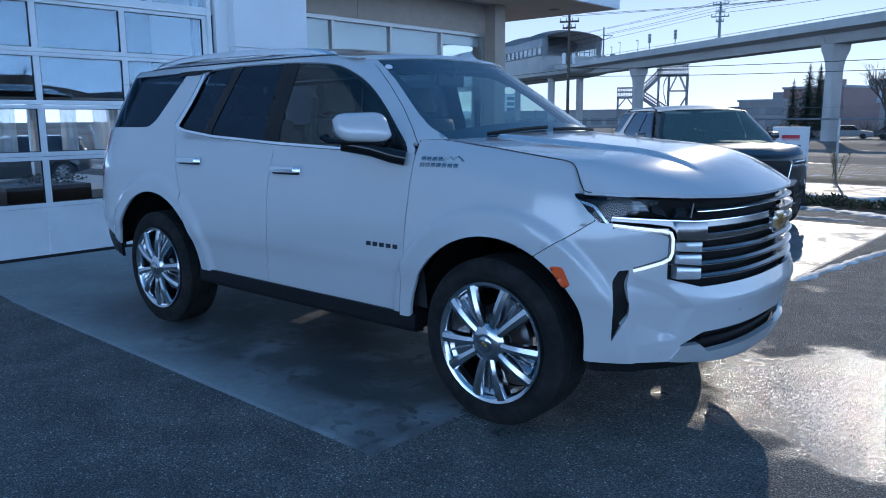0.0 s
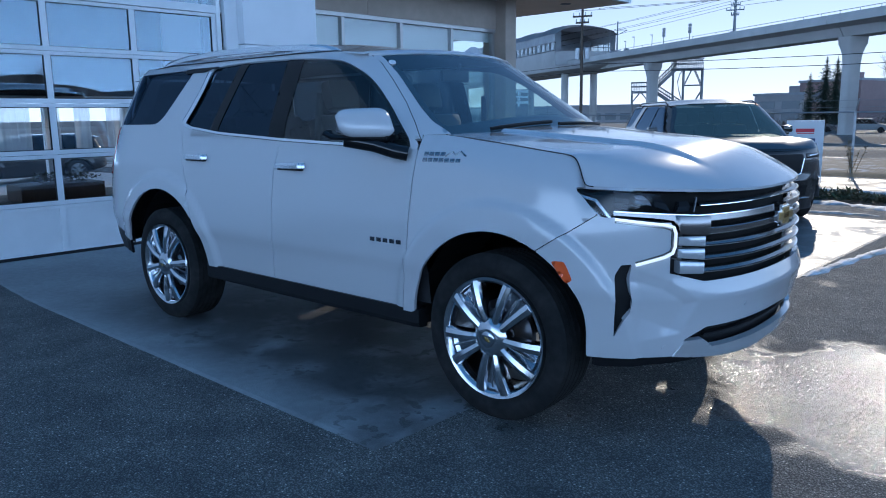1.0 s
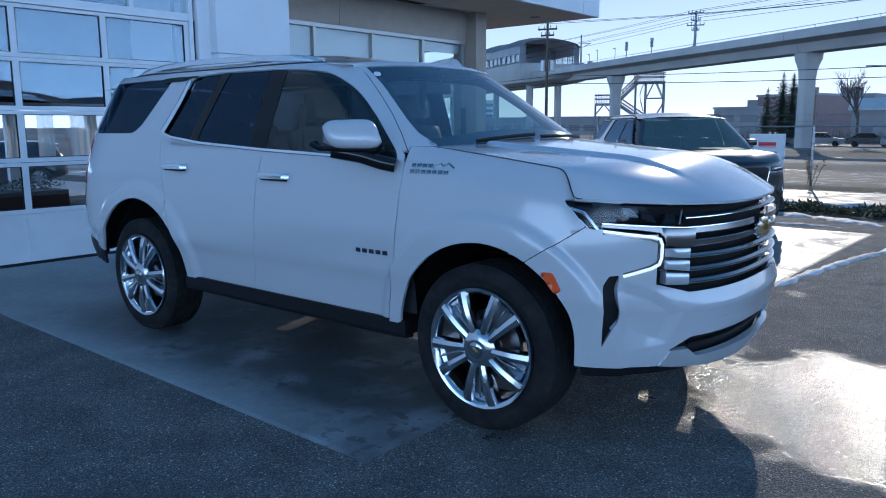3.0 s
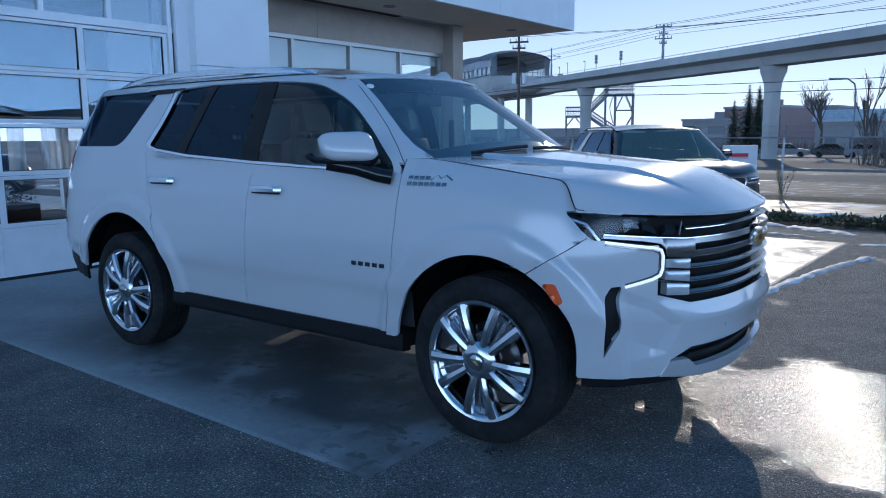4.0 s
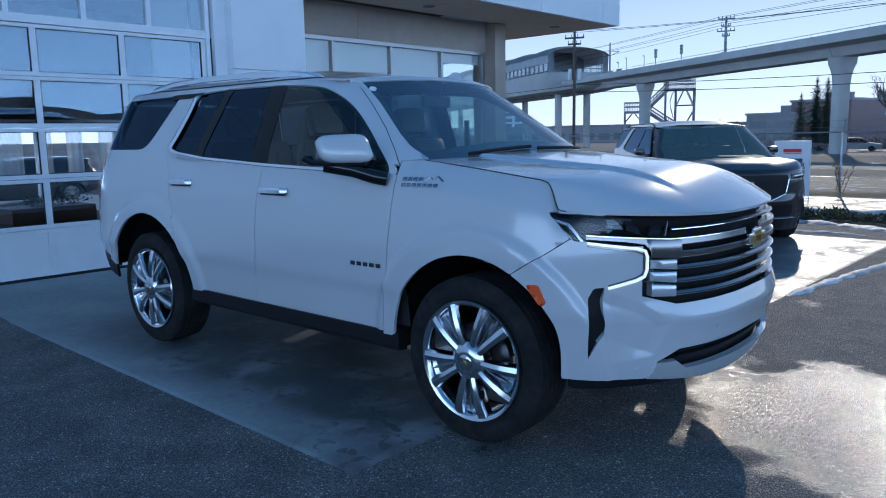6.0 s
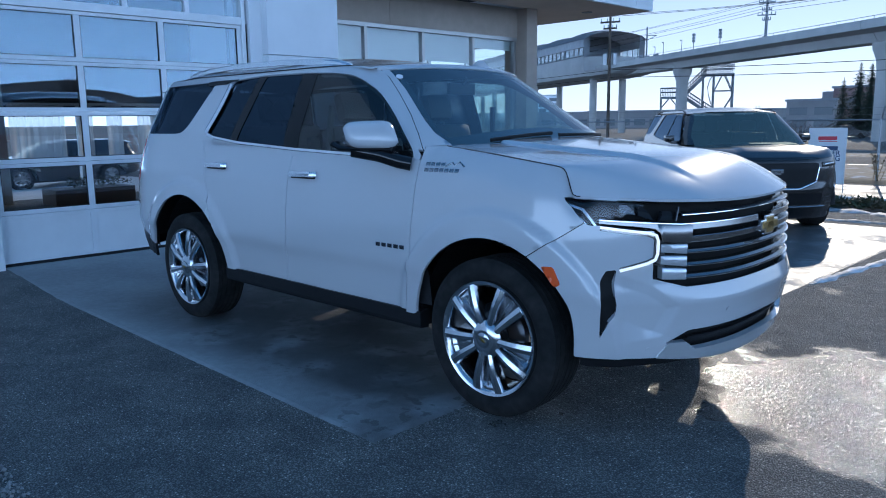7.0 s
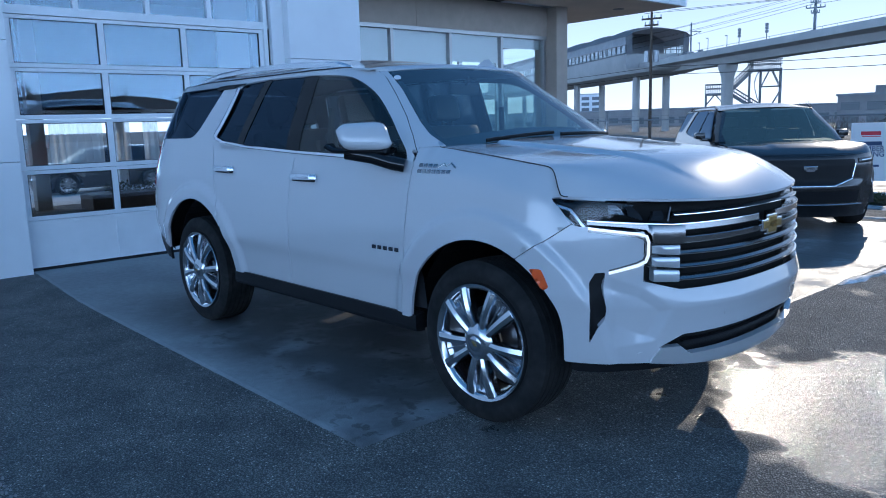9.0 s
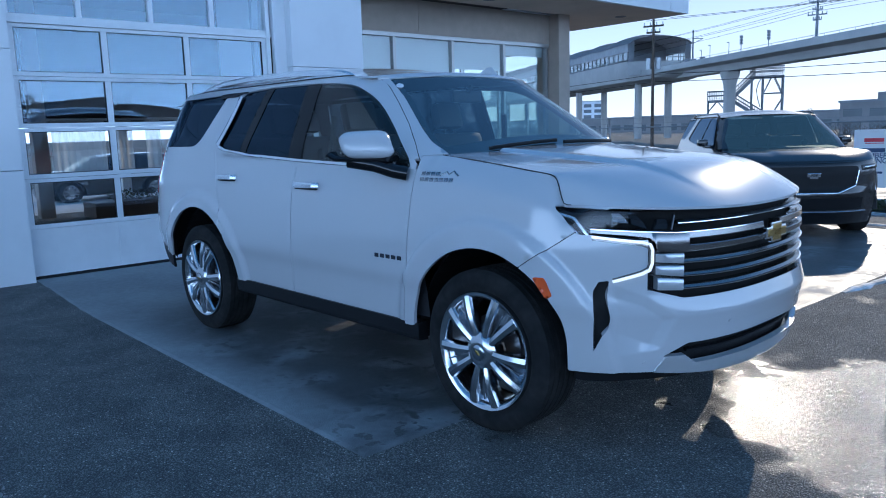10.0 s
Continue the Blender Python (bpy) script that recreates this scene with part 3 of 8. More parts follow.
arch_front, arch_rear = arch(ARCH_F, R_ARCH, 0.065), arch(ARCH_R, 0.562)
win_side = convex([(-2.835, 1.457), (-2.692, 1.414), (-2.354, 1.379), (-1.671, 1.344), (-0.60, 1.315), (-0.585, 1.34), (-0.69, 1.447), (-0.837, 1.568), (-1.047, 1.712), (-1.274, 1.805), (-1.59, 1.838), (-2.385, 1.848), (-2.640, 1.826)], 90)
win_quarter = convex([(-3.83, 1.444), (-3.205, 1.445), (-3.128, 1.486), (-2.882, 1.826), (-3.70, 1.815)], 90)
head_lamp = convex([(0.655, 1.05), (1.03, 1.045), (1.08, 1.022), (1.157, 1.090), (1.215, 1.160), (0.95, 1.146), (0.655, 1.118)], 150)
air_slot = convex([(0.974, 0.834), (0.998, 0.615), (1.040, 0.525), (1.043, 0.700), (1.035, 0.790), (1.012, 0.830)], 600)
low_intake = convex([(-0.735, 0.482), (-0.56, 0.430), (0, 0.420), (0.56, 0.430), (0.735, 0.482), (0.625, 0.534), (0, 0.542), (-0.625, 0.534)], 600)


def lamp_seam(u, z):
    return ((u - 1.328) * 0.119 + (z - 0.916) * 0.185) / 0.22


door_gap = _smooth_table([0.45, 0.70, 1.15, 1.38], [-0.614, -0.564, -0.521, -0.528], 0.06)


def belt(x):
    return np.interp(x, [-2.85, -2.692, -2.354, -1.671, -1.156, -0.60], [1.46, 1.412, 1.377, 1.342, 1.325, 1.312])


mid_gap = _smooth_table([0.45, 0.60, 0.77, 1.35], [-1.765, -1.75, -1.711, -1.685], 0.05)


rear_gap = _smooth_table([0.45, 0.60, 0.80, 0.88, 1.0, 1.46], [-2.62, -2.62, -2.62, -2.63, -2.68, -2.86], 0.05)


def u_of(x):
    return S_F + SF_X0 - x


def ribbon(surf, us, low, high, push, depth):
    """A band on a surface between two heights, with sides going in."""
    bm = bmesh.new()
    rings = []
    for u, a, b in zip(us, low, high):
        c = 0.12 * (b - a)
        ring = [on(surf, u, a, push - depth)[0], on(surf, u, a, push - 0.004)[0], on(surf, u, a + c, push)[0], on(surf, u, b - c, push)[0], on(surf, u, b, push - 0.004)[0], on(surf, u, b, push - depth)[0]]
        rings.append([bm.verts.new(v) for v in ring])
    for p, q in zip(rings[:-1], rings[1:]):
        for k in range(5):
            bm.faces.new((p[k], p[k + 1], q[k + 1], q[k]))
    bm.faces.new(rings[0]), bm.faces.new(rings[-1])
    bmesh.ops.recalc_face_normals(bm, faces=bm.faces[:])
    return bm


def side_pair(name, surf, us, vs, inside, material, parent, label="", flange=0.018, push=0.0):
    made = []
    for right in (True, False):
        made.append(part(name, skin(surf, us, vs, inside, flange, right, push), material, parent, label))
    return made


def build_suv():
    suv = thing("suv", "pearl white full-size SUV with chrome grille parked on the apron", "car", (0, 0, 0), 2.0)
    G = 0.0025
    zs = steps(0.44, 1.40, 0.024)

    # body panels
    def fender(x, y, z, u):
        return np.minimum.reduce([lamp_seam(np.abs(u), z) - 0.002, -head_lamp(np.abs(u), z) - G, arch_front(x, z), z - 0.455])

    def fender_sheet(u, w):
        top = seam_z(lower(u, 1.2 + 0 * u)[0]) - G
        z = np.where(w < 1.0, w, 1.0 + (w - 1.0) * (top - 1.0) / 0.4)
        t = np.clip((u - u_of(-0.2)) / (u_of(-0.66) - u_of(-0.2)), 0, None)
        return lower(np.where(t > 0, u_of(-0.2 + (door_gap(z) + G + 0.2) * t), u), z)
    side_pair("front_fender", fender_sheet, steps(0.95, u_of(-0.66), 0.022), zs, fender, M_PAINT, suv)

    def door_sheet(front, back):
        def sheet_(t, w):
            x0 = front(1.0) + (back(1.0) - front(1.0)) * t
            z = 0.472 + (belt(x0) - 0.004 - 0.472) * w
            return lower(u_of(front(z) + (back(z) - front(z)) * t), z)
        return sheet_
    arch_x = lambda z: -3.045 + np.sqrt(np.clip(0.562**2 - (z - 0.42) ** 2, 0, None))
    full = lambda x, y, z, u: 0 * x + 1
    side_pair("front_door", door_sheet(lambda z: door_gap(z) - G, lambda z: mid_gap(z) + G), steps(0, 1, 0.025), steps(0, 1, 0.025), full, M_PAINT, suv)
    side_pair("rear_door", door_sheet(lambda z: mid_gap(z) - G, lambda z: np.maximum(rear_gap(z) + G, arch_x(z))), steps(0, 1, 0.03), steps(0, 1, 0.025), full, M_PAINT, suv)

    tail_lamp = convex([(u_of(-3.4) + 0.50, 1.05), (u_of(-3.4) + 0.86, 1.05), (u_of(-3.4) + 0.86, 1.42), (u_of(-3.4) + 0.60, 1.42), (u_of(-3.4) + 0.50, 1.30)], 60)

    def quarter(x, y, z, u):
        return np.minimum.reduce([rear_gap(z) - x - G, arch_rear(x, z), z - 0.50 - 0.13 * ramp01((-3.4 - x) / 0.5), 1.40 - z, -tail_lamp(u, z) - G])
    side_pair("quarter_panel", lower, steps(u_of(-2.42), u_of(-3.4) + S_R, 0.03), zs, quarter, M_PAINT, suv)
    side_pair("tail_lamp", lower, steps(u_of(-3.4) + 0.45, u_of(-3.4) + 0.9, 0.03), steps(1.0, 1.46, 0.03), lambda x, y, z, u: tail_lamp(u, z), M_RED, suv, "red tail lamp", push=0.004)
    part("rear_bumper", skin(lower, np.r_[steps(u_of(-3.45), u_of(-3.4) + S_R, 0.04)], steps(0.42, 0.66, 0.03),
                             lambda x, y, z, u: np.minimum.reduce([arch_rear(x, z), 0.50 + 0.13 * ramp01((-3.4 - x) / 0.5) - z - G, z - 0.43, -3.47 - x]), 0.02, True, -0.004), M_BLACK, suv, "black lower bumper")
    part("rear_bumper", skin(lower, np.r_[steps(u_of(-3.45), u_of(-3.4) + S_R, 0.04)], steps(0.42, 0.66, 0.03),
                             lambda x, y, z, u: np.minimum.reduce([arch_rear(x, z), 0.50 + 0.13 * ramp01((-3.4 - x) / 0.5) - z - G, z - 0.43, -3.47 - x]), 0.02, False, -0.004), M_BLACK, suv, "black lower bumper")

    def cover(x, y, z, u):
        a = np.abs(u)
        grille = np.minimum(0.805 - a, z - (0.750 + 0.042 * np.clip((a - 0.64) / 0.15, 0, 1)))
        lampzone = np.minimum(z - 1.016, 1.046 - a)
        return np.minimum.reduce([-lamp_seam(a, z) - 0.002, arch_front(x, z), z - 0.408, -grille, -np.minimum(lampzone, 0.2), -head_lamp(a, z) - G, -air_slot(a, z), -low_intake(u, z), 1.06 - z])
    part("bumper_cover", skin(lower, np.r_[steps(-1.42, -1.07, 0.017), steps(-1.064, -0.66, 0.006), steps(-0.645, 0.645, 0.017), steps(0.66, 1.064, 0.006), steps(1.07, 1.42, 0.017)], steps(0.39, 1.08, 0.0065), cover, 0.03), M_PAINT, suv, "white front bumper cover")
    part("valance", skin(lower, steps(-1.18, 1.18, 0.04), steps(0.30, 0.47, 0.02), lambda x, y, z, u: np.minimum(arch_front(x, z) - 0.02, z - 0.335 + 0.0 * u), 0.0, False, -0.045), M_BLACK, suv, "black lower valance")
    # bonnet
    bm = skin(bonnet_sheet, steps(-1, 1, 0.025), np.r_[np.linspace(0, 0.72, 26), np.linspace(0.74, 1.0, 20)], lambda x, y, z, u: 0 * x + 1, 0.0)
    bmesh.ops.reverse_faces(bm, faces=bm.faces[:])
    rim = [e for e in bm.edges if len(e.link_faces) == 1]
    out = bmesh.ops.extrude_edge_only(bm, edges=rim)
    for v in [g for g in out["geom"] if isinstance(g, bmesh.types.BMVert)]:
        v.co.z -= 0.012
    for e in rim:
        e.smooth = False
    part("bonnet", bm, M_PAINT, suv, "white bonnet with two raised creases")
    # dark shut lines between bonnet and fenders
    for side in (-1, 1):
        bm = bmesh.new()
        sweep(bm, [(x, side * (hood_edge(x) + 0.0005), float(seam_z(x)) + 0.002) for x in np.linspace(-0.40, 0.50, 46)], oval(0.0024, 0.0024, 6))
        part("shut_line", bm, M_VOID, suv, "dark gap along the bonnet")
    # upper sides, roof
    zu = steps(1.28, 1.88, 0.02)

    def upper_side(x, y, z, u):
        ay = np.abs(y)
        edge = ay - np.interp(z, SCREEN_Z, SCREEN_Y)
        low = np.where(x < -2.72, z - 1.40, z - np.interp(x, [-0.9, -0.6, -0.42], [1.325, 1.315, 1.378]))
        front_tri = z - np.interp(x, [-0.62, -0.532, -0.526, -0.43, -0.2], [1.308, 1.308, 1.382, 1.386, 1.40])
        return np.minimum.reduce([edge, -win_side(x, z), -win_quarter(x, z), np.where(x < -2.72, z - 1.396, front_tri), 1.866 - 0.045 * ramp01((x + 1.45) / 0.5) - z + 0.0 * low, x + 4.12])
    side_pair("body_side_frame", upper, np.r_[np.linspace(0.55, S_G, 28), steps(S_G, S_G + G_SIDE, 0.024)[1:], steps(S_G + G_SIDE, S_G + G_SIDE + S_R, 0.04)[1:]], zu, upper_side, M_PAINT, suv, "white window frame and pillars")
    def roof_sheet(t, y):
        x = -3.96 + (2.92 - 0.11 * (np.abs(y) / 0.7) ** 2) * t
        y = y * (1 - np.clip((-3.4 - x) / 0.64, 0, 1) ** 3) ** (1 / 3)
        return x, y, roof_z(x, y)
    bm = skin(roof_sheet, steps(0, 1, 0.02), steps(-0.728, 0.728, 0.035), lambda x, y, z, u: 0 * x + 1, 0.0)
    bmesh.ops.recalc_face_normals(bm, faces=bm.faces[:])
    rim = [e for e in bm.edges if len(e.link_faces) == 1]
    out = bmesh.ops.extrude_edge_only(bm, edges=rim)
    for v in [g for g in out["geom"] if isinstance(g, bmesh.types.BMVert)]:
        v.co.z -= 0.006
    part("roof", bm, M_PAINT, suv)
    # the roof's rolled front edge down to the glass
    bm = bmesh.new()
    rings = []
    for y in np.linspace(-0.685, 0.685, 45):
        zt = 1.868 - 0.03 * (abs(y) / 0.7) ** 2 - 0.012
        ug_ = np.interp(y, np.array(upper(np.linspace(-1, 1, 81), np.full(81, zt))[1]), np.linspace(-1, 1, 81))
        low_, n_ = on(upper, ug_, zt, 0.002)
        x_ = -1.04 - 0.11 * (abs(y) / 0.7) ** 2
        top_ = Vector((x_ - 0.01, y, float(roof_z(x_, y)) + 0.0015))
        mid_ = low_.lerp(top_, 0.55) + Vector((0.006, 0, 0.006))
        rings.append([bm.verts.new(v) for v in (low_ - n_ * 0.01, low_, mid_, top_)])
    for p, q in zip(rings[:-1], rings[1:]):
        for k in range(3):
            bm.faces.new((p[k], q[k], q[k + 1], p[k + 1]))
    bmesh.ops.recalc_face_normals(bm, faces=bm.faces[:])
    part("roof_header", bm, M_PAINT, suv, "", 60)
    # glass
    wa = lambda x, y, z, u: win_side(x, z) + 0.006
    front_glass = lambda x, y, z, u: np.minimum(win_side(x, z) + 0.006, x + 1.70 - 0.02 * (z - 1.4))
    rear_glass = lambda x, y, z, u: np.minimum.reduce([win_side(x, z) + 0.006, -1.78 - 0.02 * (z - 1.4) - x, x + 2.43 - 0.35 * (z - 1.40)])
    fixed_glass = lambda x, y, z, u: np.minimum(win_side(x, z) + 0.006, -2.455 + 0.35 * (z - 1.40) - x)
    ug = np.r_[np.linspace(0.7, S_G, 30), steps(S_G, S_G + G_SIDE, 0.014)[1:]]
    zg = steps(1.29, 1.87, 0.015)
    side_pair("front_side_window", upper, ug, zg, front_glass, M_SIDEGLASS, suv, "lightly tinted front window", 0.0, -0.012)
    side_pair("rear_side_window", upper, ug, zg, rear_glass, M_TINT, suv, "dark privacy glass", 0.0, -0.012)
    side_pair("rear_fixed_window", upper, ug, zg, fixed_glass, M_TINT, suv, "dark privacy glass", 0.0, -0.012)
    side_pair("quarter_window", upper, np.r_[steps(S_G + 1.6, S_G + G_SIDE, 0.03), steps(S_G + G_SIDE, S_G + G_SIDE + 0.9, 0.03)[1:]], zg, lambda x, y, z, u: win_quarter(x, z) + 0.004, M_TINT, suv, "dark privacy glass", 0.0, -0.006)
    side_pair("pillar_cover", upper, ug, zg, lambda x, y, z, u: np.minimum.reduce([win_side(x, z) + 0.006, -1.664 + 0.02 * (z - 1.4) - x, x + 1.82]), M_PILLAR, suv, "gloss black pillar", 0.0, -0.008)
    side_pair("pillar_top_band", upper, np.r_[steps(S_G + 1.2, S_G + G_SIDE, 0.02)], steps(1.76, 1.86, 0.012), lambda x, y, z, u: np.minimum.reduce([z - 1.800 - 0.02 * ramp01((x + 2.75) / 0.12), 1.834 + 0.05 * (x + 2.9) * (x < -2.9) - z, x + 3.0, -2.58 - x]), M_PILLAR, suv, "gloss black band over the pillar", 0.0, 0.004)
    side_pair("window_bar", upper, ug, zg, lambda x, y, z, u: np.minimum.reduce([win_side(x, z) + 0.006, -2.395 + 0.35 * (z - 1.40) - x, x + 2.49 - 0.35 * (z - 1.40)]), M_PILLAR, suv, "", 0.0, -0.008)

    def screen(x, y, z, u):
        return np.minimum.reduce([np.interp(z, SCREEN_Z, SCREEN_Y) - np.abs(y) - 0.003, z - 1.335, 1.868 - 0.03 * (np.abs(y) / 0.7) ** 2 - z])
    part("windscreen", skin(upper, steps(-0.95, 0.95, 0.03), steps(1.32, 1.87, 0.03), screen, 0.0, False, -0.002), M_CLEAR, suv, "clear windscreen")

    def screen_band(x, y, z, u):
        return np.minimum(screen(x, y, z, u), np.maximum.reduce([np.where(z < 1.8, 0.030, 0.014) - screen(x, y, z, u), 1.472 - 0.045 * (np.abs(y) / 0.75) ** 2 - z]))
    part("screen_border", skin(upper, steps(-0.95, 0.95, 0.02), steps(1.32, 1.87, 0.015), screen_band, 0.0, False, -0.006), M_GLOSSBLACK, suv, "black windscreen border")
    part("tailgate_glass", skin(upper, steps(S_G + G_SIDE + 0.75, S_G + G_SIDE + S_R, 0.05), steps(1.40, 1.80, 0.05), lambda x, y, z, u: 0 * x + 1, 0.0), M_TINT, suv)
    part("tailgate_glass", skin(upper, steps(S_G + G_SIDE + 0.75, S_G + G_SIDE + S_R, 0.05), steps(1.40, 1.80, 0.05), lambda x, y, z, u: 0 * x + 1, 0.0, True), M_TINT, suv)

    # rubber seams: door frame along the pillar and the roof ditch
    for right in (True, False):
        bm = bmesh.new()
        pts = [(0.925, 1.335), (0.906, 1.373), (0.860, 1.448), (0.818, 1.551), (0.785, 1.680), (0.768, 1.780), (0.790, 1.833), (0.874, 1.852)]
        strip(bm, upper, pts, 0.0045, 0.0015, -0.001, mirror=right)
        part("door_seam", bm, M_SEAL, suv)
        bm = bmesh.new()
        sg = -1 if right else 1
        sweep(bm, [(x, sg * 0.722, roof_z(x, 0.722) + 0.006) for x in np.linspace(-1.34, -3.5, 30)], oval(0.006, 0.004, 6))
        part("roof_seam", bm, M_SEAL, suv)

    # chrome round the windows
    def uu(x, z):
        mid = -0.23 - (z - 1.33) / 0.54 * 0.80
        return S_G + G_SIDE * (x - (mid - 0.5)) / (TAIL0 - (mid - 0.5))
    for right in (True, False):
        bm = bmesh.new()
        low = [(uu(x, belt(x) + 0.003), belt(x) + 0.003) for x in np.linspace(-2.69, -0.80, 40)]
        strip(bm, upper, low, 0.020, 0.013, -0.003, mirror=right)
        part("belt_moulding", bm, M_CHROME, suv, "chrome belt moulding", 40)
        bm = bmesh.new()
        strip(bm, upper, [(uu(-2.69, 1.412), 1.412), (uu(-2.80, 1.440), 1.440)], 0.022, 0.012, -0.004, mirror=right)
        strip(bm, upper, [(uu(-2.820, 1.452), 1.452), (uu(-2.664, 1.803), 1.803)], 0.052, 0.012, -0.004, mirror=right)
        part("pillar_moulding", bm, M_CHROME, suv, "chrome rear pillar moulding", 40)

    # sills and running boards
    for s in (-1, 1):
        bm = bmesh.new()
        sweep(bm, [(-2.52, s * 0.958, 0.425), (-0.50, s * 0.958, 0.415)], [(-0.03, -0.045), (0.030, -0.040), (0.037, -0.02), (0.037, 0.055), (-0.03, 0.06)])
        part("sill_cover", bm, M_BLACK, suv, "black plastic sill cover")
        bm = bmesh.new()
        sweep(bm, [(-2.40, s * 0.86, 0.385), (-0.58, s * 0.86, 0.375)], [(-0.09, -0.02), (0.085, -0.02), (0.095, -0.008), (0.09, 0.014), (-0.09, 0.02)])
        part("running_board", bm, M_BLACK, suv, "black power step folded under the sill")
    # underside, wheel wells, inner shell
    bm = bmesh.new()
    box(bm, -4.1, 0.65, -0.62, 0.62, 0.38, 0.54, 0.03)
    box(bm, -2.45, -0.55, -0.93, 0.93, 0.40, 0.50, 0.02)
    part("floor_pan", bm, M_BLACK, suv)
    for cx, cz in (ARCH_F, ARCH_R):
        for s in (-1, 1):
            bm = bmesh.new()
            lathe(bm, [(0.57, 0.50 * s), (0.57, 0.90 * s), (0.575, 0.90 * s)], 40)
            bmesh.ops.delete(bm, geom=[f for f in bm.faces if f.calc_center_median().z < 0.03], context="FACES")
            bmesh.ops.translate(bm, verts=bm.verts[:], vec=(cx, 0, cz))
            part("wheel_well", bm, M_BLACK, suv, "black wheel-arch liner")
    for c in (0.0, -3.071):
        bm = bmesh.new()
        rod(bm, (c, -0.8, 0.41), (c, 0.8, 0.41), 0.05)
        part("axle", bm, M_BLACK, suv)
    return suv


SUV = build_suv()


def build_wheel(parent, radius=0.417, wide=0.275, rim=0.301, spokes=10, metal=None, name="wheel"):
    """A road wheel; its outer face looks to -y, its hub face at y = 0."""
    metal = metal or M_WHEEL
    k = radius / 0.417
    bm = bmesh.new()
    r = rim
    lathe(bm, [(r - 0.030, 0.20), (r - 0.035, 0.06), (r - 0.032, 0.02), (r - 0.020, 0.004), (r - 0.012, 0.0), (r, -0.004), (r + 0.004, 0.006), (r + 0.002, 0.03), (r, 0.22), (r - 0.03, 0.22)], 72)
    wheel = part(name, bm, metal, parent, "polished chrome rim", 40)
    # tyre
    bm = bmesh.new()
    w, R = wide, radius
    c = 0.137
    prof = [(r - 0.002, c - w * 0.40), (r + 0.020, c - w * 0.47), (r + 0.040, c - w * 0.495), (R - 0.065, c - w * 0.5), (R - 0.030, c - w * 0.47), (R - 0.014, c - w * 0.44)]
    ribs = np.linspace(-0.42, 0.42, 7)
    for a, b in zip(ribs[:-1], ribs[1:]):
        prof += [(R - 0.006 - 0.02 * a * a, c + w * a), (R - 0.02 * a * a, c + w * (a + 0.012)), (R - 0.02 * b * b, c + w * (b - 0.025)), (R - 0.007 - 0.02 * b * b, c + w * (b - 0.015))]
    prof += [(R - 0.030, c + w * 0.47), (R - 0.065, c + w * 0.5), (r + 0.02, c + w * 0.47), (r - 0.002, c + w * 0.40)]
    lathe(bm, prof, 96)
    part("tyre", bm, M_RUBBER, wheel, "black all-season tyre", 35)
    # spokes in pairs, each a beam with a flat face and cut-back flanks
    pairs = spokes // 2
    for i in range(spokes):
        pair, sg = i // 2, (1 if i % 2 else -1)
        bm = bmesh.new()
        rings = []
        for t in np.linspace(0, 1, 9):
            rr = 0.070 + (r - 0.014 - 0.070) * t
            half = 0.021 + 0.010 * t
            y0 = 0.004 - 0.022 * math.sin(math.pi * (0.2 + 0.7 * t))
            rings.append([bm.verts.new((half * a - sg * 0.006 * t, y0 + b, rr)) for a, b in ((-1, 0.018), (-0.78, 0.003), (0.0, -0.004), (0.78, 0.003), (1, 0.018), (0.9, 0.060), (-0.9, 0.060))])
        for p, q in zip(rings[:-1], rings[1:]):
            for n in range(7):
                bm.faces.new((p[n], p[(n + 1) % 7], q[(n + 1) % 7], q[n]))
        bm.faces.new(rings[0][::-1]), bm.faces.new(rings[-1])
        bmesh.ops.recalc_face_normals(bm, faces=bm.faces[:])
        bmesh.ops.rotate(bm, verts=bm.verts[:], cent=(0, 0, 0), matrix=Matrix.Rotation(2 * math.pi * pair / pairs + sg * radians(16.5), 3, "Y"))
        part("spoke", bm, metal, wheel, "", 25)
    for i in range(pairs):
        # sunk pocket between the two spokes of a pair, with a thin rib
        bm = bmesh.new()
        for a0, a1, r0, r1, y0 in ((-12, 12, 0.10, r - 0.02, 0.040),):
            ring = []
            for a in np.linspace(a0, a1, 7):
                ring.append([bm.verts.new((q * math.sin(radians(a)), y0 - (0.022 if q > r - 0.05 else 0.0), q * math.cos(radians(a)))) for q in (r0, (r0 + r1) / 2, r1 - 0.03, r1)])
            for p, q in zip(ring[:-1], ring[1:]):
                for n in range(3):
                    bm.faces.new((p[n], q[n], q[n + 1], p[n + 1]))
        box(bm, -0.004, 0.004, 0.006, 0.042, 0.11, r - 0.05, 0.001)
        bmesh.ops.recalc_face_normals(bm, faces=bm.faces[:])
        bmesh.ops.rotate(bm, verts=bm.verts[:], cent=(0, 0, 0), matrix=Matrix.Rotation(2 * math.pi * i / pairs, 3, "Y"))
        part("pocket", bm, metal, wheel, "", 30)
    bm = bmesh.new()
    lathe(bm, [(0.040, -0.026), (0.052, -0.026), (0.078, -0.016), (0.098, -0.002), (0.105, 0.05), (0.040, 0.05)], 50)
    part("hub", bm, metal, wheel, "satin hub flange", 30)
    bm = bmesh.new()
    lathe(bm, [(0.0, -0.032), (0.032, -0.032), (0.039, -0.028), (0.041, 0.0), (0.0, 0.0)], 32)
    cap = part("hub_cap", bm, M_LENSGREY, wheel, "grey centre cap", 30)
    bm = bmesh.new()
    box(bm, -0.018, 0.018, -0.035, -0.031, -0.004, 0.004, 0.001)
    box(bm, -0.008, 0.008, -0.0355, -0.031, -0.008, 0.008, 0.001)
    part("cap_emblem", bm, M_GOLD, cap, "small gold cross-shaped emblem")
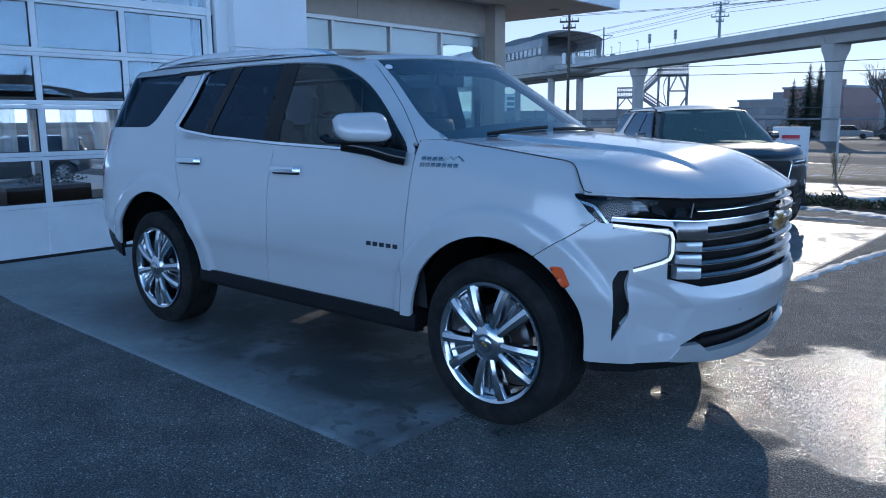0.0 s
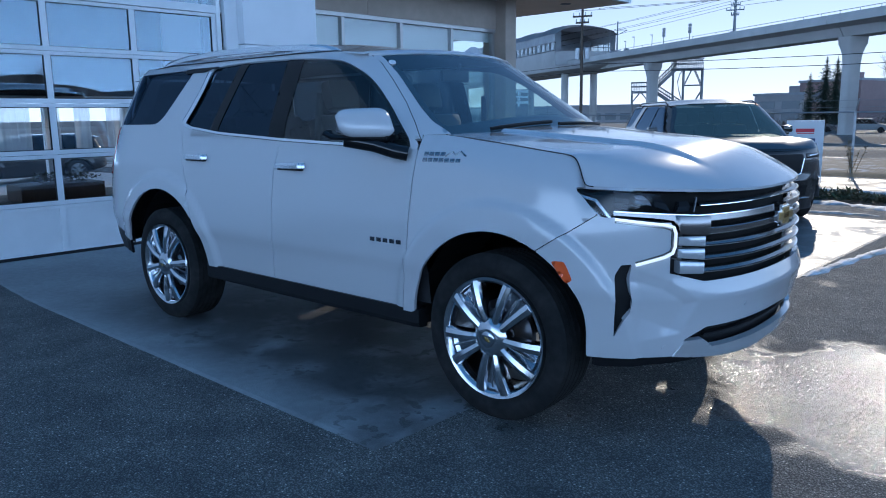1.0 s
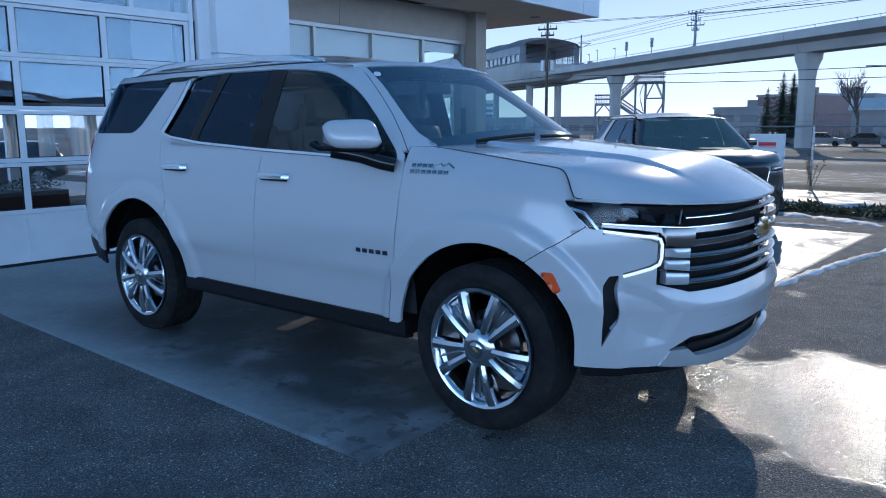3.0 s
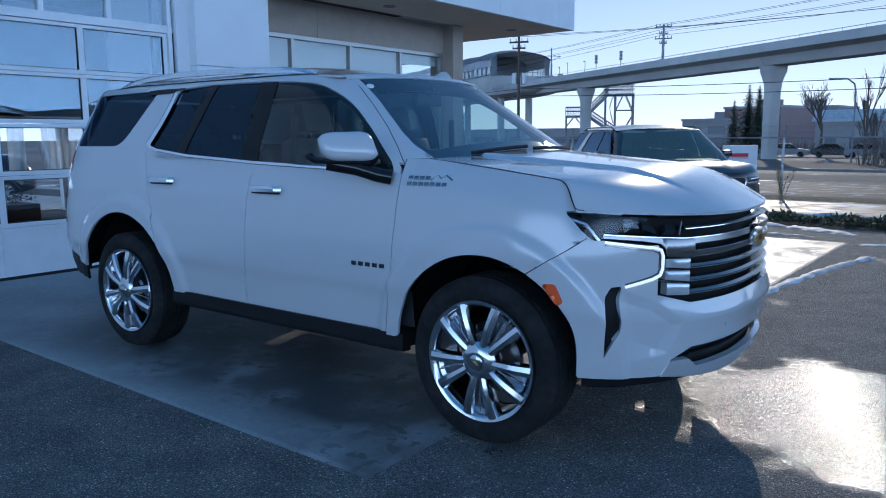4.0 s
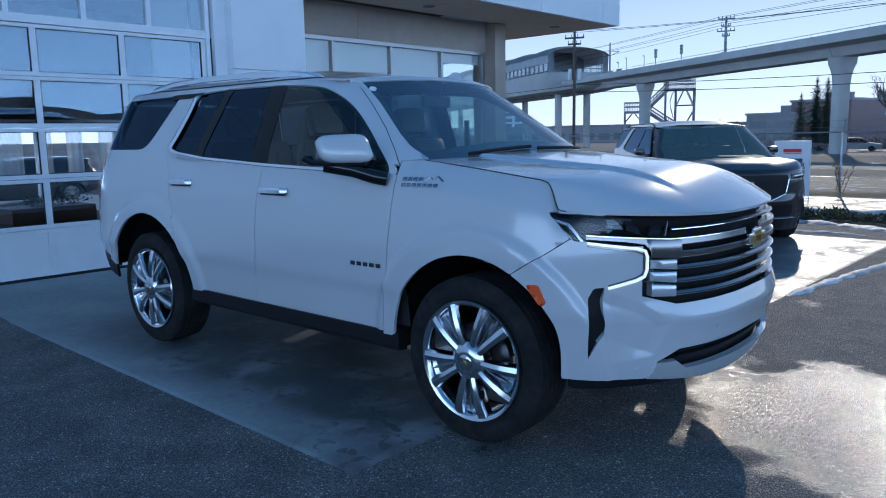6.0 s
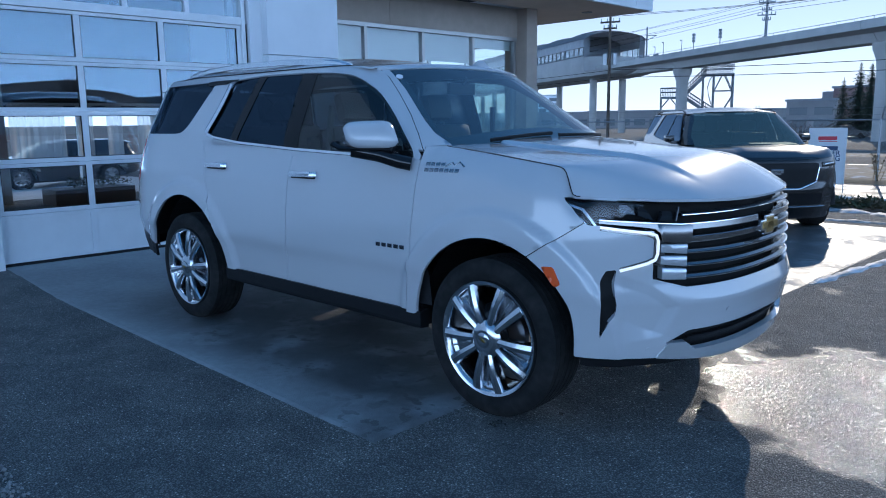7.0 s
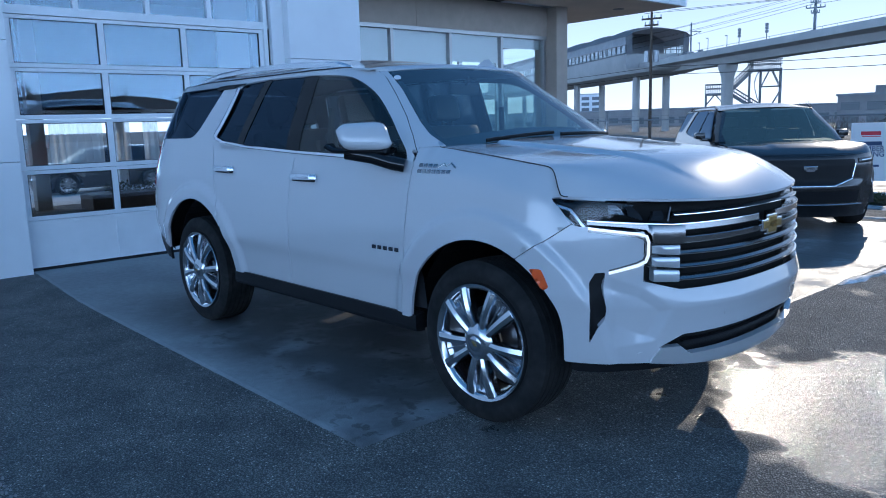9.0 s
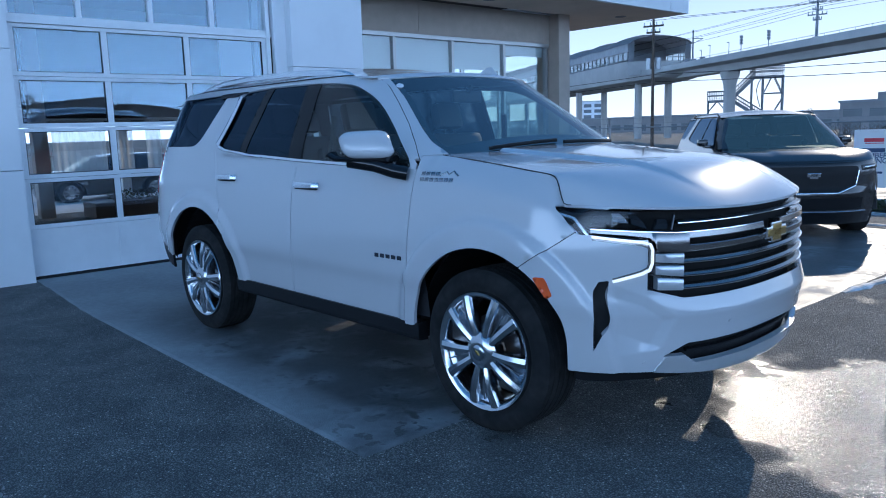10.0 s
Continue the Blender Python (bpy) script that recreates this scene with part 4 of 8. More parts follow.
    bm = bmesh.new()
    lathe(bm, [(0.07, 0.10), (0.175 * k, 0.10), (0.175 * k, 0.13), (0.07, 0.13)], 48, close=True)
    part("brake_disc", bm, M_DISC, wheel, "", 30)
    bm = bmesh.new()
    box(bm, -0.13, -0.06, 0.07, 0.15, -0.09, 0.09, 0.012, Matrix.Rotation(radians(40), 4, "Y"))
    part("brake_caliper", bm, M_STEEL, wheel)
    return wheel


def suv_wheels():
    w = build_wheel(SUV)
    w.matrix_local = pose(-0.012, -1.007, 0.412, 0, 35, 0)
    copy_thing(w, pose(-3.071, -1.005, 0.412, 0, 25, 0))
    copy_thing(w, pose(-0.012, 1.007, 0.412, 0, 12, 180))
    copy_thing(w, pose(-3.071, 1.005, 0.412, 0, -9, 180))


def bars_on(surf, zfun, u0, u1, wide, high, push, step=0.03):
    bm = bmesh.new()
    strip(bm, surf, [(u, float(zfun(u))) for u in steps(u0, u1, step)], wide, high, push)
    return bm


def suv_front():
    # dark backing behind the grille and lamps
    part("grille_backing", skin(lower, steps(-1.12, 1.12, 0.04), steps(0.72, 1.16, 0.03), lambda x, y, z, u: np.minimum(1.10 - np.abs(u), 0.5), 0.0, False, -0.075), M_VOID, SUV, "black grille mesh")
    mid = np.linspace(0.0, 0.665, 26)
    both = np.r_[-mid[:0:-1], mid]

    def slat(name, us, low, high, tilt, label):
        """A grille bar: a shelf leaning back to its upper edge, with a bright lower lip."""
        bm = bmesh.new()
        rings = [[bm.verts.new(on(lower, u, z_, p)[0]) for z_, p in ((a_, -0.055), (a_, -0.006), (a_ + 0.003, -0.002), (b_ - 0.003, -0.002 - tilt), (b_, -0.005 - tilt), (b_, -0.055))] for u, a_, b_ in zip(us, low + 0 * us, high + 0 * us)]
        for p, q in zip(rings[:-1], rings[1:]):
            for k in range(6):
                bm.faces.new((p[k], p[(k + 1) % 6], q[(k + 1) % 6], q[k]))
        bm.faces.new(rings[0]), bm.faces.new(rings[-1])
        bmesh.ops.recalc_face_normals(bm, faces=bm.faces[:])
        return part(name, bm, M_SATIN, SUV, label, 25)

    # grille bars from top to bottom
    for z0, z1 in ((1.080, 1.096), (0.898, 0.915), (0.838, 0.855), (0.781, 0.799)):
        ends = both if z0 > 1 else both[1:-1]
        curve = 0.008 * (ends / 0.66) ** 2 * (1 if z0 < 1 else 0)
        bar = slat("grille_bar", ends, z0 + curve, z1 + curve, 0.009, "satin chrome grille bar")
        bm = bmesh.new()
        strip(bm, lower, [(u, z0 + c + 0.002) for u, c in zip(ends[::3], curve[::3])], 0.006, 0.008, -0.003)
        part("bright_edge", bm, M_CHROME, bar, "bright chrome lower edge", 40)
    for s in (-1, 1):
        # main bar: two arms round a slot, joined in a broad end that runs out under the lamp
        um = np.linspace(0.09, 0.625, 24)
        part("main_grille_bar", ribbon(lower, s * um, 1.012 + 0 * um, 1.042 + 0 * um, 0.003, 0.055), M_SATIN, SUV, "upper arm of the wide satin chrome bar", 40)
        part("main_grille_bar", ribbon(lower, s * um, 0.957 - 0.004 * um, 0.985 + 0 * um, 0.003, 0.055), M_SATIN, SUV, "lower arm of the wide satin chrome bar", 40)
        ub = np.r_[np.linspace(0.612, 0.755, 12), np.linspace(0.76, 0.83, 12), np.linspace(0.85, 1.052, 12)]
        lowb = np.interp(ub, [0.61, 0.65, 0.757, 0.768, 0.775, 0.80, 0.90, 1.052], [0.953, 0.952, 0.964, 0.975, 1.002, 1.022, 1.036, 1.047])
        highb = np.interp(ub, [0.61, 0.674, 0.90, 1.052], [1.042, 1.043, 1.058, 1.067])
        part("main_grille_bar", ribbon(lower, s * ub, lowb, highb, 0.004, 0.055), M_SATIN, SUV, "satin chrome bar end under the lamp", 40)
        bm = bmesh.new()
        strip(bm, lower, [(s * 1.05, 1.066), (s * 0.90, 1.057), (s * 0.674, 1.041), (s * 0.10, 1.041)], 0.006, 0.004, 0.004)
        part("bright_edge", bm, M_CHROME, SUV, "bright chrome line along the bar", 40)
        # stepped chrome ends
        for lo, ro, ri, lt in ((0.916, 0.902, 0.949, 0.953), (0.861, 0.843, 0.893, 0.900), (0.790, 0.782, 0.833, 0.845)):
            ub = np.linspace(0.634, 0.768 if lo > 0.8 else 0.758, 8)
            w = (ub - ub[0]) / (ub[-1] - ub[0])
            bm = ribbon(lower, s * ub, ro + (lo - ro) * w, ri + (lt - ri) * w, -0.002, 0.058)
            part("grille_bar_end", bm, M_SKID, SUV, "bright satin grille end block", 40)
        # daytime light in the shape of a bracket, in its black frame
        path = [(s * 1.046, 1.032), (s * 0.830, 1.006), (s * 0.797, 0.996), (s * 0.786, 0.970), (s * 0.786, 0.912), (s * 0.797, 0.884), (s * 0.830, 0.868), (s * 0.955, 0.835)]
        bm = bmesh.new()
        strip(bm, lower, path, 0.030, 0.014, -0.016, dense=0.015)
        frame_ = part("daytime_light", bm, M_GLOSSBLACK, SUV, "bracket-shaped daytime light in black frame", 40)
        bm = bmesh.new()
        strip(bm, lower, path, 0.013, 0.009, 0.0, dense=0.015)
        part("light_guide", bm, M_DRL, frame_, "lit white light guide", 40)
        bm = bmesh.new()
        strip(bm, lower, [(s * 1.042, 1.021), (s * 0.838, 0.995), (s * 0.808, 0.984), (s * 0.799, 0.966), (s * 0.799, 0.916), (s * 0.808, 0.893), (s * 0.838, 0.879), (s * 0.955, 0.846)], 0.007, 0.009, -0.002, dense=0.015)
        part("light_guide", bm, M_SATIN, frame_, "inner silver light guide", 40)
        # cheek between light and grille
        part("lamp_cheek", skin(lower, steps(min(s * 0.72, s * 0.83), max(s * 0.72, s * 0.83), 0.02), steps(0.74, 1.03, 0.02), lambda x, y, z, u: 0 * x + 1, 0.0, False, -0.050), M_GLOSSBLACK, SUV)
        # head lamp
        hl = lambda x, y, z, u: head_lamp(np.abs(u), z)
        us_ = steps(s * 0.60, s * 1.26, 0.02) if s > 0 else steps(-1.26, -0.60, 0.02)
        housing = part("head_lamp", skin(lower, us_, steps(1.0, 1.19, 0.015), hl, 0.05, False, -0.055), M_VOID, SUV, "head lamp with black housing")
        part("lamp_lens", skin(lower, us_, steps(1.0, 1.19, 0.015), lambda x, y, z, u: head_lamp(np.abs(u), z) - 0.002, 0.02, False, 0.0), M_LENS, housing, "clear lens")
        # faceted reflectors behind the lens, smoked and clear
        for poly, push, m_ in (([(0.70, 1.060), (0.765, 1.060), (0.745, 1.104), (0.70, 1.104)], -0.034, M_LAMPDARK), ([(0.798, 1.064), (0.870, 1.086), (0.878, 1.130), (0.848, 1.128)], -0.026, M_LAMPDARK), ([(0.885, 1.090), (0.956, 1.098), (0.958, 1.138), (0.922, 1.138)], -0.022, M_SILVER), ([(0.985, 1.070), (1.052, 1.080), (1.042, 1.124), (0.980, 1.118)], -0.034, M_LAMPDARK), ([(0.80, 1.054), (0.98, 1.062), (0.98, 1.074), (0.80, 1.062)], -0.020, M_LENSGREY)):
            (a0, l0), (a1, l1), (a2, h1), (a3, h0) = poly
            bm = bmesh.new()
            rings = []
            for f_ in np.linspace(0, 1, 6):
                lo_, hi_ = (a0 + (a1 - a0) * f_, l0 + (l1 - l0) * f_), (a3 + (a2 - a3) * f_, h0 + (h1 - h0) * f_)
                mid_ = ((lo_[0] + hi_[0]) / 2, (lo_[1] + hi_[1]) / 2)
                rings.append([bm.verts.new(on(lower, s * u_, z_, push + d_)[0]) for (u_, z_), d_ in ((lo_, 0.0), (mid_, 0.012), (hi_, -0.006), (hi_, -0.03), (lo_, -0.03))])
            for p, q in zip(rings[:-1], rings[1:]):
                for k in range(5):
                    bm.faces.new((p[k], p[(k + 1) % 5], q[(k + 1) % 5], q[k]))
            bm.faces.new(rings[0]), bm.faces.new(rings[-1])
            bmesh.ops.recalc_face_normals(bm, faces=bm.faces[:])
            part("reflector", bm, m_, housing, "", 25)
        bm = bmesh.new()
        strip(bm, lower, [(s * 1.196, 1.132), (s * 1.138, 1.114), (s * 1.100, 1.076), (s * 1.066, 1.036)], 0.014, 0.012, -0.026)
        part("marker_guide", bm, M_SILVER, housing, "", 40)
        bm = bmesh.new()
        strip(bm, lower, [(s * 1.186, 1.104), (s * 1.150, 1.080), (s * 1.110, 1.044)], 0.006, 0.008, -0.024)
        part("marker_guide", bm, M_SILVER, housing, "", 40)
        bm = bmesh.new()
        strip(bm, lower, [(s * 0.672, 1.118), (s * 0.690, 1.056)], 0.010, 0.010, -0.020)
        part("lamp_brow", bm, M_LAMPDARK, housing, "", 40)
        # air slot lining
        part("air_slot", skin(lower, steps(s * 0.94, s * 1.06, 0.02) if s > 0 else steps(-1.06, -0.94, 0.02), steps(0.50, 0.86, 0.03), lambda x, y, z, u: 0 * x + 1, 0.0, False, -0.035), M_BLACK, SUV, "black air curtain slot")
        # side marker
        mk = convex([(1.215, 0.762), (1.240, 0.748), (1.305, 0.836), (1.250, 0.838)], 200)
        part("side_marker", skin(lower, steps(s * 1.19, s * 1.33, 0.012) if s > 0 else steps(-1.33, -1.19, 0.012), steps(0.73, 0.86, 0.012), lambda x, y, z, u: mk(np.abs(u), z), 0.012, False, 0.005), M_AMBER, SUV, "amber side marker")
        for u, z in ((0.827, 0.455), (0.389, 0.615)):
            p, nn = on(lower, s * u, z, 0.0)
            bm = bmesh.new()
            rod(bm, p - nn * 0.01, p + nn * 0.003, 0.011, 0.010, 16)
            part("parking_sensor", bm, M_PAINT, SUV)
    # emblem: a plain gold cross with chrome rim
    bm = bmesh.new()
    p, nn = on(lower, 0.0, 0.985, 0.02)
    for hw, hh, d in ((0.100, 0.022, 0.0), (0.046, 0.043, 0.0)):
        box(bm, p.x - 0.02 + d, p.x + 0.005 + d, -hw - 0.006, hw + 0.006, p.z - hh - 0.006, p.z + hh + 0.006, 0.006)
    emblem = part("emblem", bm, M_CHROME, SUV, "chrome-rimmed gold cross-shaped emblem")
    bm = bmesh.new()
    for hw, hh in ((0.095, 0.018), (0.041, 0.039)):
        box(bm, p.x + 0.002, p.x + 0.009, -hw, hw, p.z - hh, p.z + hh, 0.003)
    part("emblem_face", bm, M_GOLD, emblem, "gold face")
    # lower intake and skid plate
    part("intake_mesh", skin(lower, steps(-0.78, 0.78, 0.04), steps(0.39, 0.58, 0.03), lambda x, y, z, u: 0 * x + 1, 0.0, False, -0.06), M_VOID, SUV, "black lower intake")
    part("intake_bar", bars_on(lower, lambda u: 0.485, -0.60, 0.60, 0.012, 0.02, -0.05), M_BLACK, SUV)
    skid_in = lambda x, y, z, u: np.minimum.reduce([0.778 - np.abs(u), z - (0.360 + 0.045 * (np.abs(u) / 0.75) ** 2), 0.438 + 0.044 * np.clip((np.abs(u) - 0.57) / 0.065, 0, 1) - z, (0.482 - 1.4 * (np.abs(u) - 0.73) - z) * 0.58])
    part("skid_plate", skin(lower, steps(-0.79, 0.79, 0.010), steps(0.340, 0.495, 0.006), skid_in, 0.03, False, 0.006), M_SKID, SUV, "satin silver skid plate")


def suv_side_details():
    for s in (-1, 1):
        mirror_side = s < 0
        # handles in shallow cups
        for x, z, d in ((-1.52, 1.196, "front"), (-2.57, 1.221, "rear")):
            yy = float(half_width(z))
            bm = bmesh.new()
            sweep(bm, [(x - 0.125, s * (yy + 0.008), z - 0.003), (x - 0.112, s * (yy + 0.036), z - 0.001), (x, s * (yy + 0.046), z + 0.002), (x + 0.10, s * (yy + 0.038), z + 0.002), (x + 0.125, s * (yy + 0.008), z)], [(0.010, -0.016), (0.012, 0.004), (0.004, 0.018), (-0.010, 0.019), (-0.010, -0.018)])
            grip = part("door_handle", bm, M_SILVER, SUV, "bright silver door handle", 35)
            # solid black bar drawn in for the shade below the grip
            bm = bmesh.new()
            box(bm, x - 0.112, x + 0.112, min(s * yy, s * (yy + 0.030)), max(s * yy, s * (yy + 0.030)), z - 0.027, z - 0.015, 0.003)
            part("handle_shade", bm, M_BLACK, grip, "black bar standing for the shade under the grip")
            bm = bmesh.new()
            bmesh.ops.create_uvsphere(bm, u_segments=20, v_segments=10, radius=1.0, matrix=Matrix.Translation((x + 0.01, s * (yy - 0.002), z - 0.006)) @ Matrix.Diagonal((0.085, 0.006, 0.03, 1)))
            part("handle_cup", bm, M_PAINT, SUV, "", 60)
        # mirror
        bm = bmesh.new()
        rings = []
        for t in np.linspace(0, 1, 15):
            c = Vector((-0.893 + 0.193 * t, s * (1.182 - 0.202 * t), 1.447 if s < 0 else 1.365))
            k = max(0.30, (1 - abs(2 * t - 1) ** 5) ** 0.5)
            depth, hgt = 0.085 * (0.4 + 0.6 * k), 0.074 * (0.35 + 0.65 * k) + 0.006 * t
            ring = []
            for a in np.linspace(0, 2 * math.pi, 20, endpoint=False):
                cx, cz = math.copysign(abs(math.cos(a)) ** 0.6, math.cos(a)), math.copysign(abs(math.sin(a)) ** 0.6, math.sin(a))
                q = c + Vector((0.72, s * 0.69, 0)) * depth * cx * (1.0 if cx > 0 else 0.45) + Vector((0, 0, hgt * cz))
                q.x += 0.02 * (1 - cz) * (cx > 0)
                ring.append(bm.verts.new(q))
            rings.append(ring)
        for p, q in zip(rings[:-1], rings[1:]):
            for k in range(20):
                bm.faces.new((p[k], p[(k + 1) % 20], q[(k + 1) % 20], q[k]))
        bm.faces.new(rings[0][::-1]), bm.faces.new(rings[-1])
        bmesh.ops.recalc_face_normals(bm, faces=bm.faces[:])
        m = part("door_mirror", bm, M_PAINT, SUV, "white door mirror on black stalk", 50)
        bm = bmesh.new()
        sweep(bm, [(-0.60, s * 0.945, 1.285), (-0.65, s * 0.99, 1.30), (-0.74, s * 1.05, 1.335), (-0.86, s * 1.14, 1.362)], oval(0.060, 0.040, 12, 3))
        part("mirror_stalk", bm, M_GLOSSBLACK, m, "gloss black mirror stalk", 50)
        bm = bmesh.new()
        sweep(bm, [(-0.665, s * 0.995, 1.368), (-0.70, s * 1.005, 1.364), (-0.90, s * 1.20, 1.376), (-0.925, s * 1.215, 1.400)], oval(0.066, 0.018, 12, 3))
        part("mirror_base", bm, M_GLOSSBLACK, m, "", 50)
        bm = bmesh.new()
        a, b, c2, d2 = Vector((-0.915, s * 1.145, 1.40)), Vector((-0.765, s * 0.985, 1.40)), Vector((-0.765, s * 0.985, 1.495)), Vector((-0.915, s * 1.145, 1.495))
        bm.faces.new([bm.verts.new(v) for v in (a, b, c2, d2)])
        bmesh.ops.solidify(bm, geom=bm.faces[:], thickness=0.004)
        part("mirror_glass", bm, M_CHROME, m)
        # roof rails standing on the roof
        bm = bmesh.new()
        xs_ = np.linspace(-1.46, -3.58, 34)
        tops = np.interp(xs_, [-3.58, -3.45, -3.2, -2.8, -2.2, -1.75, -1.56, -1.46], [1.885, 1.925, 1.952, 1.966, 1.960, 1.938, 1.918, 1.885])
        rings = []
        for x, zt in zip(xs_, tops):
            zr = min(max(float(roof_z(x, 0.62)) - 0.012, zt - 0.040), zt - 0.02)
            h = max(zt - zr, 0.012)
            rings.append([bm.verts.new((x, s * (0.62 + b), zr + h * k)) for b, k in ((-0.022, 0), (0.024, 0), (0.020, 0.6), (0.010, 0.97), (-0.004, 1.0), (-0.016, 0.9))])
        for p, q in zip(rings[:-1], rings[1:]):
            for k in range(6):
                bm.faces.new((p[k], p[(k + 1) % 6], q[(k + 1) % 6], q[k]))
        bm.faces.new(rings[0]), bm.faces.new(rings[-1])
        bmesh.ops.recalc_face_normals(bm, faces=bm.faces[:])
        part("roof_rail", bm, M_SILVER, SUV, "pale raised roof rail", 50)
        # badges as plain bars
        yy = float(half_width(0.826)) + 0.001
        for i in range(5):
            x0 = -0.826 + 0.0495 * i if s < 0 else -0.586 - 0.0495 * i - 0.036
            bm = bmesh.new()
            box(bm, x0, x0 + 0.034, min(s * yy, s * (yy + 0.004)), max(s * yy, s * (yy + 0.004)), 0.815, 0.838, 0.002)
            part("door_badge", bm, M_BADGE, SUV, "dark bar-shaped model badge")
        for row, n in ((1.288, 4), (1.258, 7)):
            for i in range(n):
                uu = u_of(-0.475 + 0.036 * i)
                bm = bmesh.new()
                strip(bm, lower, [(s * uu, row), (s * (uu - 0.027), row + 0.001)], 0.021, 0.004, 0.0)
                part("fender_badge", bm, M_PEWTER, SUV, "silver bar-shaped trim badge")
        bm = bmesh.new()
        strip(bm, lower, [(s * u_of(-0.335), 1.279), (s * u_of(-0.295), 1.300), (s * u_of(-0.275), 1.287), (s * u_of(-0.250), 1.303), (s * u_of(-0.205), 1.280)], 0.009, 0.004, 0.0)
        part("fender_badge", bm, M_PEWTER, SUV, "silver mountain-line trim badge")
    # roof fin
    bm = bmesh.new()
    rings = []
    for t in np.linspace(0, 1, 6):
        z = float(roof_z(-1.28, 0.45)) - 0.008 + 0.070 * t
        front, back, half = -1.18 - 0.075 * t, -1.40 + 0.10 * t ** 1.5, 0.026 * (1 - t) + 0.003
        rings.append([bm.verts.new(v) for v in ((front, 0.45, z), ((front + back) / 2, 0.45 + half, z), (back, 0.45 + half * 0.4, z), (back, 0.45 - half * 0.4, z), ((front + back) / 2, 0.45 - half, z))])
    for p, q in zip(rings[:-1], rings[1:]):
        for k in range(5):
            bm.faces.new((p[k], p[(k + 1) % 5], q[(k + 1) % 5], q[k]))
    bm.faces.new(rings[-1])
    bmesh.ops.recalc_face_normals(bm, faces=bm.faces[:])
    part("roof_fin", bm, M_PAINT, SUV, "white roof fin", 50)
    # cowl and wipers
    cowl = lambda u, v: (-0.20 - 0.20 * v - 0.12 * (np.abs(u) / 0.8) ** 2, u, 1.36 - 0.01 * v + 0.0 * u)
    bm = skin(cowl, steps(-0.84, 0.84, 0.06), [0, 0.5, 1.0], lambda x, y, z, u: 0 * x + 1, 0.0)
    bmesh.ops.recalc_face_normals(bm, faces=bm.faces[:])
    part("cowl", bm, M_BLACK, SUV, "black plastic cowl")
    for y0, y1 in ((-0.55, 0.05), (0.10, 0.68)):
        bm = bmesh.new()
        pts = []
        for y in np.linspace(y0, y1, 8):
            u = np.interp(y, np.array(upper(np.linspace(-0.9, 0.9, 61), np.full(61, 1.40))[1]), np.linspace(-0.9, 0.9, 61))
            pts.append(on(upper, u, 1.412 + 0.02 * (y - y0) - 0.03 * (y / 0.75) ** 2, 0.012)[0])
        sweep(bm, pts, oval(0.007, 0.012, 6))
        part("wiper", bm, M_BLACK, SUV, "black wiper blade")
    p, nn = on(upper, -0.70, 1.785, 0.002)
    bm = bmesh.new()
    rod(bm, p - nn * 0.003, p + nn * 0.001, 0.022, 0.022, 20)
    part("screen_sticker", bm, M_SIGN, SUV, "round white sticker on the windscreen")


def seat(parent, x, y, wide, name="seat", rest=True):
    bm = bmesh.new()
    box(bm, x - 0.22, x + 0.30, y - wide / 2, y + wide / 2, 0.72, 0.92, 0.05)
    box(bm, -0.08, 0.08, -wide / 2, wide / 2, 0.0, 0.62, 0.05, Matrix.Translation((x - 0.22, y, 0.88)) @ Matrix.Rotation(radians(-14), 4, "Y"))
    for k in (-1, 1):
        box(bm, -0.10, 0.12, -0.05, 0.05, 0.05, 0.52, 0.04, Matrix.Translation((x - 0.20, y + k * (wide / 2 - 0.03), 0.88)) @ Matrix.Rotation(radians(-14), 4, "Y"))
    if rest:
        n = 1 if wide < 0.8 else 2
        for i in range(n):
            yy = y + (0 if n == 1 else (-1 + 2 * i) * wide * 0.27)
            box(bm, -0.05, 0.05, -0.13, 0.13, 0.66, 0.86, 0.045, Matrix.Translation((x - 0.22, yy, 0.88)) @ Matrix.Rotation(radians(-14), 4, "Y"))
            for k in (-0.05, 0.05):
                rod(bm, (x - 0.365, yy + k, 1.45), (x - 0.385, yy + k, 1.56), 0.006, seg=6)
    return part(name, bm, M_LEATHER, parent, "black leather seat with headrest", 40)


